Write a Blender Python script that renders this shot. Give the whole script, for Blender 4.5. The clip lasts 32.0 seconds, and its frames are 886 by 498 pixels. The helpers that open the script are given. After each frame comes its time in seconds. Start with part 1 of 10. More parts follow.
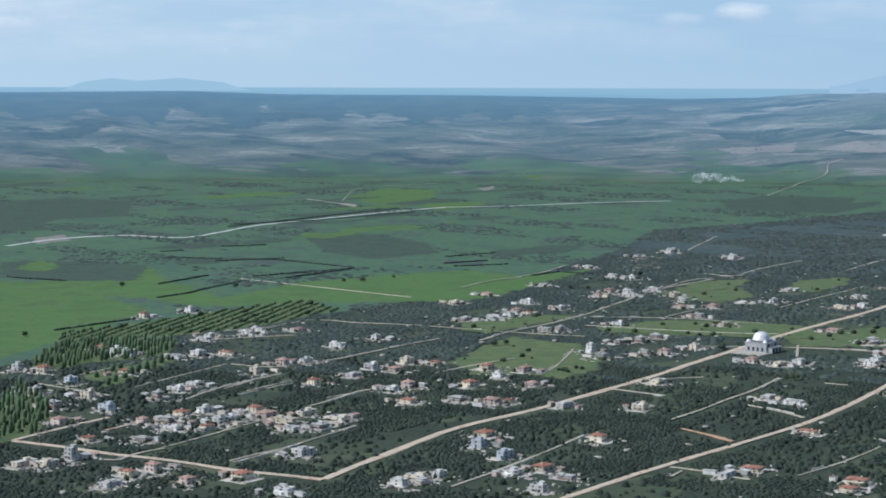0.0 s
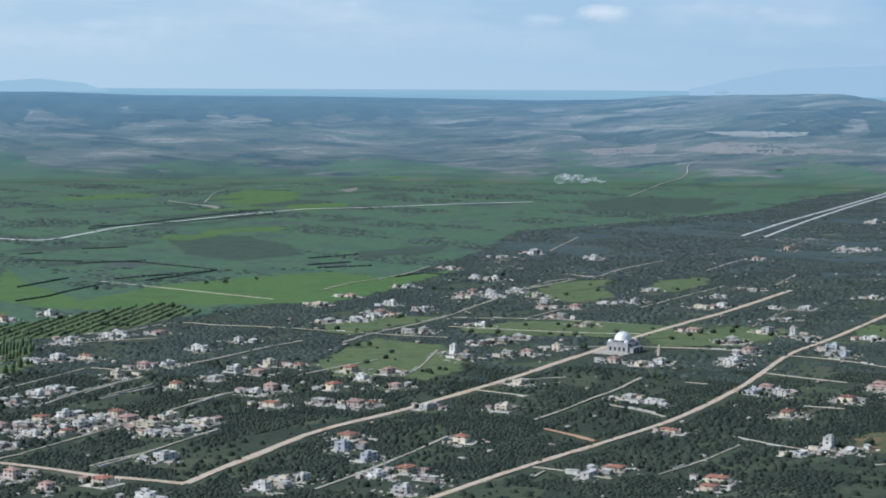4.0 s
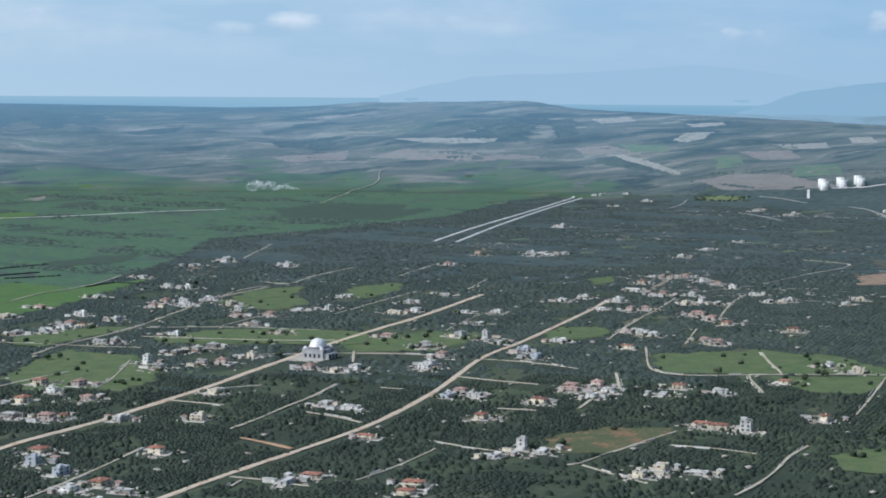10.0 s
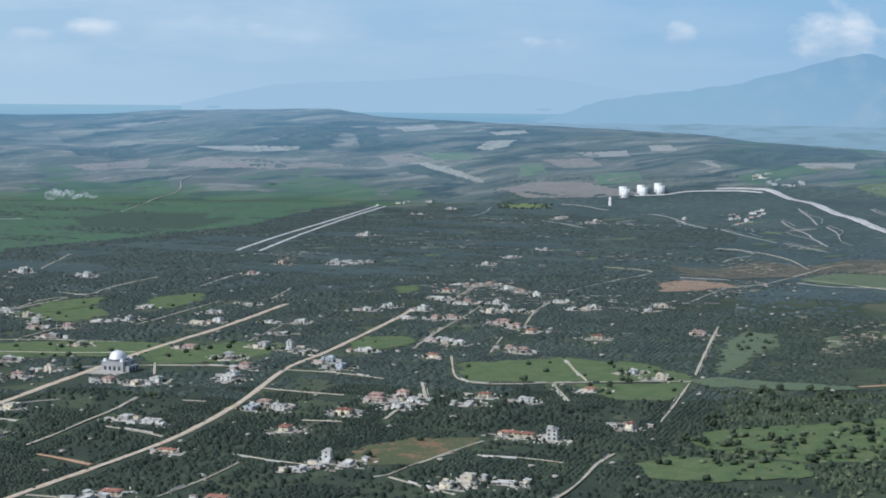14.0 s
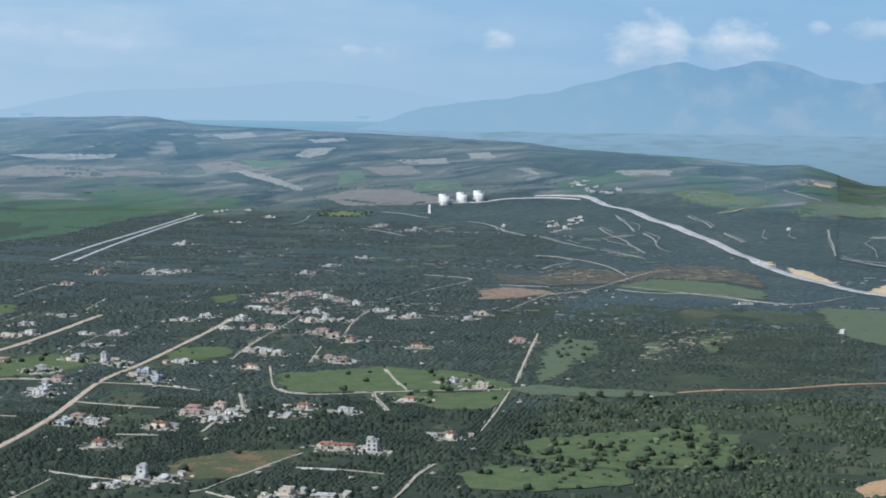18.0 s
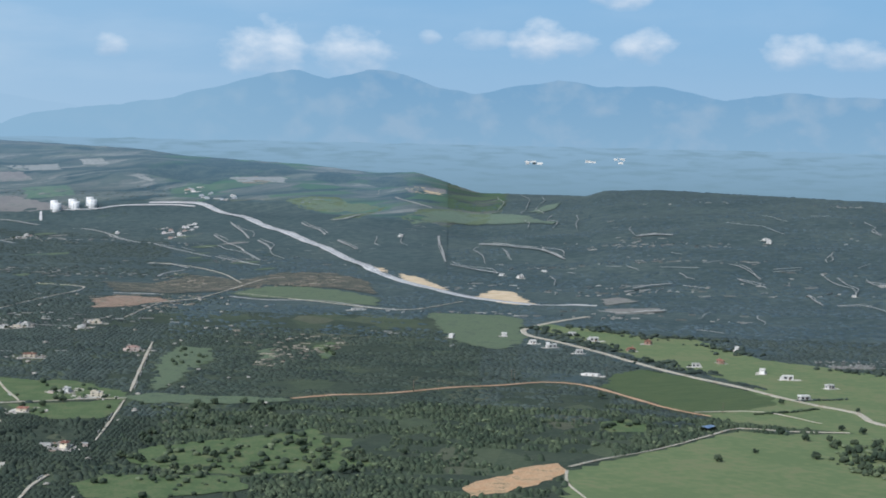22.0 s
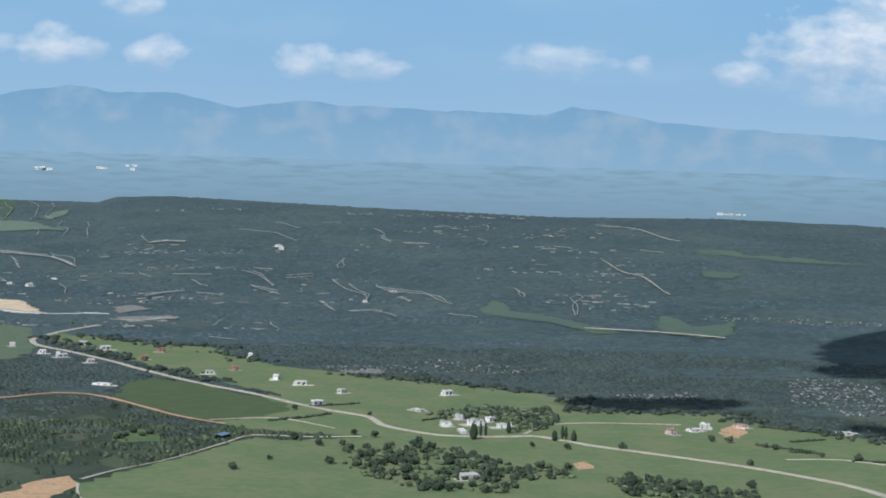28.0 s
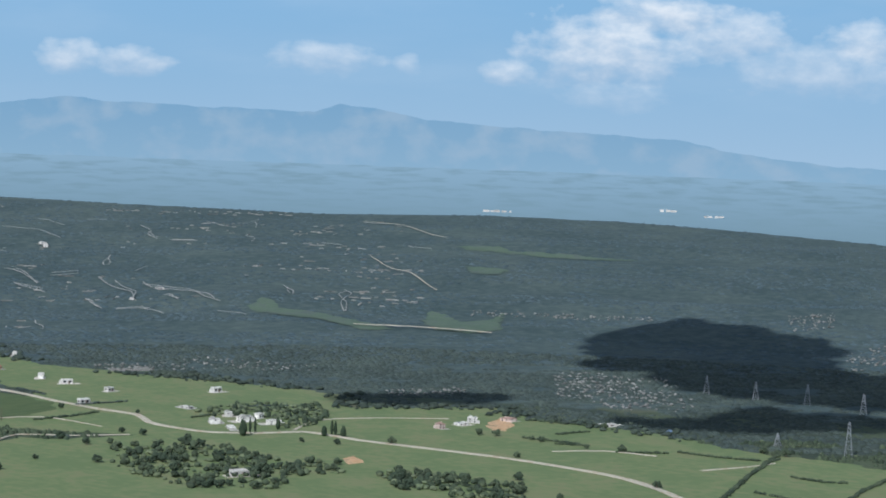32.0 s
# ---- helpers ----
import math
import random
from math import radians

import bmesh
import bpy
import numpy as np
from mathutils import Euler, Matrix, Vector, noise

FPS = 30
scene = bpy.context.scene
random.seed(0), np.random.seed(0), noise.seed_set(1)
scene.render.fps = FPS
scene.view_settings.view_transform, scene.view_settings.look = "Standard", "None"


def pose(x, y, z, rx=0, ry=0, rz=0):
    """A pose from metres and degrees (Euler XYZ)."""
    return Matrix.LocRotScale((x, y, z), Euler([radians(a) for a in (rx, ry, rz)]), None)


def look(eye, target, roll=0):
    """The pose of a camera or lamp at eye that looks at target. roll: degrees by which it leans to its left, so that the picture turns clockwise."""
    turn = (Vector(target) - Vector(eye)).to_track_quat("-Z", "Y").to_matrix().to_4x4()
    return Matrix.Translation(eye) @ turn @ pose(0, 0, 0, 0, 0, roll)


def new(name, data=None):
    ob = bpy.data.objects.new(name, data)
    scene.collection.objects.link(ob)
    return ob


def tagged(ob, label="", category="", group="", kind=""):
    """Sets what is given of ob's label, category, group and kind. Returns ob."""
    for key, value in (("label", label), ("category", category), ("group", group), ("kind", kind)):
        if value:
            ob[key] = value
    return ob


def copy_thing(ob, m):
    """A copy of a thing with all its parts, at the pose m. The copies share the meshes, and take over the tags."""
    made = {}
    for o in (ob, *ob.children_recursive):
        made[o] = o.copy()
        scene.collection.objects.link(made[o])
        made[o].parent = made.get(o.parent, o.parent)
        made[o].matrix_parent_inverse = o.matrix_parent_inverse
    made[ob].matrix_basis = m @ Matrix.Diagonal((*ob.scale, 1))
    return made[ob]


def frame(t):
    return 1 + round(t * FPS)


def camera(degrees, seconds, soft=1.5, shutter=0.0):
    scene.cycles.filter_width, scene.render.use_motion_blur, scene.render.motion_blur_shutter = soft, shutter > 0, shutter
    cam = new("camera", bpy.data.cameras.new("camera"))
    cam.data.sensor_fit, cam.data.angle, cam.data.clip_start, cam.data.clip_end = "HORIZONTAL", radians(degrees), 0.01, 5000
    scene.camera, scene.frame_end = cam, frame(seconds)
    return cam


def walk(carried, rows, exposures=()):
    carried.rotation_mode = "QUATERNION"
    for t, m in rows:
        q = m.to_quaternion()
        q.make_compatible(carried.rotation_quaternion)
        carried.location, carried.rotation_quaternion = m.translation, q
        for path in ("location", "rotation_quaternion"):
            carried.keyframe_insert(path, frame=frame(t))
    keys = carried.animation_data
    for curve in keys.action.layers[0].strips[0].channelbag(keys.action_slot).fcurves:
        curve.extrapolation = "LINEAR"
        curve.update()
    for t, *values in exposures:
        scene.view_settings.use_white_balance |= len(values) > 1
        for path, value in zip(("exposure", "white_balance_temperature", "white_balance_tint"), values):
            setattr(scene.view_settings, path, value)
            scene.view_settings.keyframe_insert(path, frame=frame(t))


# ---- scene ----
cam = camera(25.26, 32.0, soft=1.85)
# seconds, place, yaw, pitch, roll; the camera drifts a little in the air and turns to its right
ROWS = [
    (0.0, -3.40, -16.28, 209.87, 0.024, -5.005, -0.153),
    (0.5, -3.46, -15.18, 209.75, -0.437, -5.011, -0.182),
    (1.0, -3.60, -14.30, 209.85, -0.903, -5.026, -0.190),
    (1.5, -3.52, -13.95, 209.76, -1.336, -5.015, -0.250),
    (2.0, -3.39, -14.18, 209.72, -1.809, -5.003, -0.254),
    (2.5, -3.23, -14.67, 209.88, -2.308, -4.997, -0.262),
    (3.0, -3.06, -15.11, 209.89, -2.848, -4.975, -0.268),
    (3.5, -2.97, -15.23, 210.06, -3.390, -4.968, -0.276),
    (5.5, -2.86, -13.37, 209.76, -5.548, -4.887, -0.322),
    (6.0, -2.86, -12.14, 209.65, -6.100, -4.859, -0.294),
    (6.5, -2.58, -10.70, 209.58, -6.637, -4.847, -0.261),
    (7.0, -1.90, -9.37, 209.39, -7.160, -4.827, -0.259),
    (7.5, -1.64, -8.28, 209.15, -7.779, -4.809, -0.261),
    (8.0, -1.48, -8.23, 209.19, -8.669, -4.794, -0.257),
    (8.5, -1.17, -8.83, 209.34, -9.692, -4.776, -0.267),
    (9.0, -1.30, -9.54, 209.32, -10.724, -4.751, -0.281),
    (9.5, -2.22, -10.46, 209.54, -11.789, -4.733, -0.330),
    (10.0, -3.40, -11.37, 209.68, -12.844, -4.702, -0.359),
    (10.5, -3.94, -12.20, 209.97, -13.801, -4.680, -0.387),
    (11.0, -4.26, -12.47, 210.08, -14.704, -4.653, -0.435),
    (11.5, -4.53, -12.19, 210.15, -15.557, -4.627, -0.447),
    (12.0, -4.50, -11.51, 209.97, -16.367, -4.595, -0.431),
    (12.5, -4.35, -10.20, 209.68, -17.127, -4.562, -0.512),
    (13.0, -3.59, -7.36, 209.50, -17.850, -4.548, -0.516),
    (13.5, -1.97, -2.16, 209.27, -18.243, -4.484, -0.523),
    (15.5, 7.57, 22.14, 207.70, -19.848, -4.254, -0.493),
    (16.0, 8.54, 25.18, 206.87, -20.605, -4.224, -0.488),
    (16.5, 8.51, 25.92, 206.65, -21.352, -4.198, -0.572),
    (17.0, 8.22, 25.00, 206.90, -22.099, -4.180, -0.558),
    (17.5, 7.74, 22.54, 207.65, -22.833, -4.159, -0.593),
    (18.0, 6.94, 18.27, 208.42, -23.746, -4.152, -0.568),
    (18.5, 5.70, 12.69, 209.39, -24.925, -4.135, -0.551),
    (19.0, 3.80, 7.28, 210.54, -26.369, -4.116, -0.653),
    (19.5, 1.95, 3.86, 211.33, -27.911, -4.075, -0.700),
    (20.0, 1.06, 2.46, 211.50, -29.462, -4.026, -0.832),
    (20.5, 0.37, 2.50, 211.58, -31.028, -3.982, -0.939),
    (21.0, -0.13, 2.80, 211.49, -32.584, -3.924, -1.031),
    (21.5, -0.30, 2.95, 211.42, -33.871, -3.864, -1.102),
    (22.0, -0.39, 3.48, 211.26, -34.850, -3.824, -1.126),
    (22.5, -0.12, 3.86, 211.15, -35.631, -3.783, -1.106),
    (23.0, 0.00, 3.28, 211.14, -36.523, -3.741, -1.117),
    (23.5, -0.92, 1.88, 211.39, -37.774, -3.701, -1.139),
    (24.0, -2.42, -0.34, 211.67, -39.278, -3.656, -1.257),
    (24.5, -3.45, -2.00, 211.97, -40.714, -3.613, -1.330),
    (25.0, -3.83, -1.99, 211.96, -42.259, -3.573, -1.404),
    (25.5, -2.51, -0.12, 211.84, -43.494, -3.494, -1.508),
    (27.5, 6.79, 11.36, 210.90, -47.763, -3.308, -1.681),
    (28.0, 7.50, 12.30, 210.36, -48.886, -3.283, -1.719),
    (28.5, 6.95, 11.77, 210.23, -49.940, -3.253, -1.790),
    (29.0, 5.74, 10.79, 210.48, -50.943, -3.246, -1.823),
    (29.5, 4.30, 9.93, 210.81, -51.891, -3.235, -1.848),
    (30.0, 3.31, 9.47, 210.76, -52.781, -3.211, -1.954),
    (30.5, 2.88, 9.16, 210.56, -53.608, -3.194, -1.905),
    (31.0, 2.83, 9.18, 210.47, -54.378, -3.186, -1.922),
    (31.5, 3.00, 9.60, 210.28, -55.034, -3.159, -2.008),
    (32.0, 3.19, 10.07, 209.91, -55.610, -3.155, -1.953),
]
EYE_HEIGHT = 210.0
walk(cam, [(t, pose(x, y, z, 90 + pitch, roll, yaw)) for t, x, y, z, yaw, pitch, roll in ROWS], exposures=((0, 0.0, 5950, 9), (13, -0.03, 6000, 9), (32, -0.03, 6050, 9)))

# ---- sky and sun ----
SUN_AZ, SUN_EL = -98.0, 43.0
world = bpy.data.worlds.new("sky")
scene.world = world
world.use_nodes = True
wn, wl = world.node_tree.nodes, world.node_tree.links
wn.clear()


def wmath(op, a, b=None, c=None):
    n = wn.new("ShaderNodeMath")
    n.operation = op
    for i, v in enumerate((a, b, c)):
        if v is None:
            continue
        if isinstance(v, (int, float)):
            n.inputs[i].default_value = v
        else:
            wl.new(v, n.inputs[i])
    return n.outputs[0]


sky = wn.new("ShaderNodeTexSky")
sky.sky_type, sky.sun_disc = "NISHITA", False
sky.sun_elevation, sky.sun_rotation = radians(SUN_EL), radians(SUN_AZ)
sky.air_density, sky.dust_density = 1.2, 1.5
coord = wn.new("ShaderNodeTexCoord")
sep = wn.new("ShaderNodeSeparateXYZ")
wl.new(coord.outputs["Generated"], sep.inputs[0])
azim = wmath("MULTIPLY", wmath("ARCTAN2", sep.outputs[0], sep.outputs[1]), 57.2958)
elev = wmath("MULTIPLY", wmath("ARCSINE", sep.outputs[2]), 57.2958)
# pale haze low over the land
haze_ramp = wn.new("ShaderNodeValToRGB")
haze_ramp.color_ramp.elements[0].position, haze_ramp.color_ramp.elements[0].color = 0.0, (0.365, 0.525, 0.685, 1)
haze_ramp.color_ramp.elements[1].position, haze_ramp.color_ramp.elements[1].color = 1.0, (0.252, 0.468, 0.700, 1)
e = haze_ramp.color_ramp.elements.new(0.35)
e.color = (0.308, 0.492, 0.680, 1)
wl.new(wmath("MULTIPLY_ADD", elev, 0.2, 0.06), haze_ramp.inputs[0])
nishita = wn.new("ShaderNodeVectorMath")
nishita.operation = "SCALE"
nishita.inputs["Scale"].default_value = 0.10
wl.new(sky.outputs[0], nishita.inputs[0])
low = wn.new("ShaderNodeMix")
low.data_type = "RGBA"
fade = wn.new("ShaderNodeMapRange")
fade.inputs[1].default_value, fade.inputs[2].default_value, fade.inputs[3].default_value, fade.inputs[4].default_value = 4, 13, 1, 0
wl.new(elev, fade.inputs[0])
wl.new(fade.outputs[0], low.inputs[0])
wl.new(nishita.outputs[0], low.inputs[6])
# the sky pales towards the sun
pale = wn.new("ShaderNodeMix")
pale.data_type = "RGBA"
sunward = wn.new("ShaderNodeMapRange")
sunward.inputs[1].default_value, sunward.inputs[2].default_value, sunward.inputs[3].default_value, sunward.inputs[4].default_value = -30, 34, 1, 0
wl.new(azim, sunward.inputs[0])
wl.new(sunward.outputs[0], pale.inputs[0])
wl.new(haze_ramp.outputs[0], pale.inputs[6])
pale.inputs[7].default_value = (0.54, 0.68, 0.78, 1)
wl.new(pale.outputs[2], low.inputs[7])
# fair-weather clouds: azimuth, elevation, half width, half height, density
CLOUDS = (
    (8.6, 1.79, 1.28, 0.34, 0.62),
    (1.0, 1.99, 1.06, 0.30, 0.4),
    (13.1, 1.83, 1.38, 0.28, 0.45),
    (6.8, 1.62, 0.85, 0.26, 0.35),
    (-12.3, 1.41, 1.28, 0.43, 0.5),
    (-5.6, 1.36, 1.28, 0.30, 0.4),
    (21.3, 1.56, 0.81, 0.23, 0.55),
    (25.3, 1.89, 0.55, 0.38, 0.6),
    (29.7, 1.78, 1.32, 0.98, 0.75),
    (32.2, 1.75, 1.32, 0.81, 0.72),
    (34.4, 2.26, 0.40, 0.26, 0.6),
    (36.0, 2.27, 0.85, 0.34, 0.5),
    (37.6, 2.21, 1.02, 0.68, 0.85),
    (38.5, 2.19, 0.85, 0.43, 0.7),
    (40.6, 2.13, 0.94, 0.57, 0.85),
    (39.9, 3.41, 1.11, 0.30, 0.75),
    (44.9, 2.03, 1.02, 0.60, 0.75),
    (46.6, 1.95, 1.23, 0.47, 0.75),
    (52.2, 2.26, 1.92, 0.55, 0.62),
    (54.5, 2.11, 0.47, 0.43, 0.5),
    (57.4, 1.99, 1.06, 0.43, 0.75),
    (60.3, 2.71, 2.77, 1.32, 0.92),
    (61.8, 3.71, 2.55, 0.74, 0.95),
    (63.9, 3.18, 1.92, 0.85, 0.8),
    (65.3, 2.65, 0.64, 0.43, 0.6),
    (67.5, 3.01, 1.28, 0.85, 0.8),
    (66.4, 2.35, 3.19, 0.96, 0.55),
    (60.5, 1.42, 1.70, 0.53, 0.4),
)
spot = wn.new("ShaderNodeCombineXYZ")
wl.new(wmath("MULTIPLY", azim, 1.0), spot.inputs[0])
wl.new(wmath("MULTIPLY", elev, 1.7), spot.inputs[1])
puff = wn.new("ShaderNodeTexNoise")
puff.inputs["Scale"].default_value, puff.inputs["Detail"].default_value, puff.inputs["Roughness"].default_value = 1.0, 6, 0.55
wl.new(spot.outputs[0], puff.inputs["Vector"])
lump = wmath("MULTIPLY", wmath("SUBTRACT", puff.outputs[0], 0.5), 2.7)
# the same noise a little up and towards the sun: puffs are bright where it thins
aside = wn.new("ShaderNodeVectorMath")
aside.operation = "ADD"
aside.inputs[1].default_value = (-0.16, 0.34, 0)
wl.new(spot.outputs[0], aside.inputs[0])
puff_up = wn.new("ShaderNodeTexNoise")
puff_up.inputs["Scale"].default_value, puff_up.inputs["Detail"].default_value, puff_up.inputs["Roughness"].default_value = 1.2, 5, 0.55
wl.new(aside.outputs[0], puff_up.inputs["Vector"])
lit = wmath("MULTIPLY_ADD", wmath("SUBTRACT", puff.outputs[0], puff_up.outputs[0]), 2.4, 0.62)
cover = top = None
for az, el, half_w, half_h, dense in CLOUDS:
    dx = wmath("MULTIPLY", wmath("SUBTRACT", azim, az), 1 / half_w)
    dy = wmath("MULTIPLY", wmath("SUBTRACT", elev, el), 1 / half_h)
    body = wmath("SUBTRACT", 1.0, wmath("ADD", wmath("MULTIPLY", dx, dx), wmath("MULTIPLY", dy, dy)))
    one = wmath("MULTIPLY", wmath("SMOOTH_MIN", wmath("MAXIMUM", wmath("MULTIPLY", wmath("ADD", body, lump), 0.76), 0.0), 1.0, 0.3), dense)
    cover = one if cover is None else wmath("MAXIMUM", cover, one)
    # bright heads, grey undersides
    head = wmath("MULTIPLY", one, wmath("MINIMUM", wmath("MAXIMUM", wmath("MULTIPLY_ADD", dy, 0.75, 0.62), 0.0), 1.0))
    top = head if top is None else wmath("MAXIMUM", top, head)
veil = wn.new("ShaderNodeTexNoise")
veil.inputs["Scale"].default_value, veil.inputs["Detail"].default_value = 0.16, 5
stretch = wn.new("ShaderNodeCombineXYZ")
wl.new(azim, stretch.inputs[0])
wl.new(wmath("MULTIPLY", elev, 5.0), stretch.inputs[1])
wl.new(stretch.outputs[0], veil.inputs["Vector"])
thin = wmath("MULTIPLY", wmath("MAXIMUM", wmath("SUBTRACT", veil.outputs[0], 0.38), 0.0), 2.6)
high = wn.new("ShaderNodeMapRange")
high.inputs[1].default_value, high.inputs[2].default_value = 0.2, 1.6
wl.new(elev, high.inputs[0])
sheet = wmath("MULTIPLY", wmath("MULTIPLY", thin, high.outputs[0]), wmath("MULTIPLY_ADD", sunward.outputs[0], 1.0, 0.08))
cover = wmath("MINIMUM", wmath("MAXIMUM", cover, sheet), 0.94)
top = wmath("MAXIMUM", top, wmath("MULTIPLY", sheet, 0.72))
body_tone = wn.new("ShaderNodeMix")
body_tone.data_type = "RGBA"
body_tone.inputs[6].default_value, body_tone.inputs[7].default_value = (0.38, 0.50, 0.65, 1), (0.84, 0.87, 0.90, 1)
tone = wmath("DIVIDE", top, wmath("MAXIMUM", cover, 0.05))
wl.new(wmath("MINIMUM", wmath("MAXIMUM", wmath("ADD", wmath("MULTIPLY", tone, 0.8), wmath("MULTIPLY", lit, 0.3)), 0.1), 1.0), body_tone.inputs[0])
clouded = wn.new("ShaderNodeMix")
clouded.data_type = "RGBA"
wl.new(cover, clouded.inputs[0])
wl.new(low.outputs[2], clouded.inputs[6])
wl.new(body_tone.outputs[2], clouded.inputs[7])
back = wn.new("ShaderNodeBackground")
wl.new(clouded.outputs[2], back.inputs[0])
wout = wn.new("ShaderNodeOutputWorld")
wl.new(back.outputs[0], wout.inputs[0])

sun = new("sun", bpy.data.lights.new("sun", "SUN"))
sun.data.energy, sun.data.angle, sun.data.color = 4.1, radians(0.6), (1.0, 0.975, 0.955)
sun_way = Vector((math.sin(radians(SUN_AZ)) * math.cos(radians(SUN_EL)), math.cos(radians(SUN_AZ)) * math.cos(radians(SUN_EL)), math.sin(radians(SUN_EL))))
sun.matrix_basis = look(sun_way * 100, (0, 0, 0))

# ---- materials ----


# blue that far land gives off to imitate haze
HAZE_GLOW = (0.16, 0.345, 0.56, 1)


def material(name, base, other, metres=6.0, rough=0.9, bump=0.0, metal=0.0, third=None, vary=0.0, island=0.0, fine=0.5, streak=1.0, air=False):
    """Two or three tones mixed by noise at two scales in world metres. vary: by object; island: by loose piece."""
    m = bpy.data.materials.new(name)
    m.use_nodes = True
    n, l = m.node_tree.nodes, m.node_tree.links
    bsdf = n["Principled BSDF"]
    geo = n.new("ShaderNodeNewGeometry")
    squash = n.new("ShaderNodeVectorMath")
    squash.operation = "MULTIPLY"
    squash.inputs[1].default_value = (1, streak, 1)
    l.new(geo.outputs["Position"], squash.inputs[0])
    big, small = n.new("ShaderNodeTexNoise"), n.new("ShaderNodeTexNoise")
    for tex, size in ((big, metres), (small, metres * 0.16)):
        tex.inputs["Scale"].default_value, tex.inputs["Detail"].default_value = 1 / size, 4
        l.new(squash.outputs[0], tex.inputs["Vector"])
    ramp = n.new("ShaderNodeValToRGB")
    ramp.color_ramp.elements[0].position, ramp.color_ramp.elements[0].color = 0.38, (*base, 1)
    ramp.color_ramp.elements[1].position, ramp.color_ramp.elements[1].color = 0.64, (*other, 1)
    if third:
        ramp.color_ramp.elements[1].position = 0.54
        extra = ramp.color_ramp.elements.new(0.66)
        extra.color = (*third, 1)
    blend = n.new("ShaderNodeMath")
    blend.operation = "MULTIPLY_ADD"
    blend.inputs[1].default_value = fine
    centred = n.new("ShaderNodeMath")
    centred.operation = "SUBTRACT"
    centred.inputs[1].default_value = 0.5
    l.new(small.outputs[0], centred.inputs[0])
    l.new(centred.outputs[0], blend.inputs[0])
    l.new(big.outputs[0], blend.inputs[2])
    l.new(blend.outputs[0], ramp.inputs[0])
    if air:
        # imitated haze: far plots give off the same blue as their hills
        bsdf.inputs["Emission Color"].default_value = HAZE_GLOW
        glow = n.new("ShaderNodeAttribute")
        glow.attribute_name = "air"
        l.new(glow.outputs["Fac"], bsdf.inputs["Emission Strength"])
    colour = ramp.outputs[0]
    for amount, socket in ((vary, None), (island, geo.outputs["Random Per Island"])):
        if amount:
            if socket is None:
                socket = n.new("ShaderNodeObjectInfo").outputs["Random"]
            hsv, scale = n.new("ShaderNodeHueSaturation"), n.new("ShaderNodeMapRange")
            scale.inputs[3].default_value, scale.inputs[4].default_value = 1 - amount, 1 + amount
            l.new(socket, scale.inputs[0])
            l.new(scale.outputs[0], hsv.inputs["Value"])
            l.new(colour, hsv.inputs["Color"])
            colour = hsv.outputs[0]
    l.new(colour, bsdf.inputs["Base Color"])
    bsdf.inputs["Roughness"].default_value, bsdf.inputs["Metallic"].default_value = rough, metal
    bsdf.inputs["Specular IOR Level"].default_value = 0.25
    if bump:
        b = n.new("ShaderNodeBump")
        b.inputs["Strength"].default_value, b.inputs["Distance"].default_value = 0.7, bump
        l.new(small.outputs[0], b.inputs["Height"])
        l.new(b.outputs[0], bsdf.inputs["Normal"])
    return m


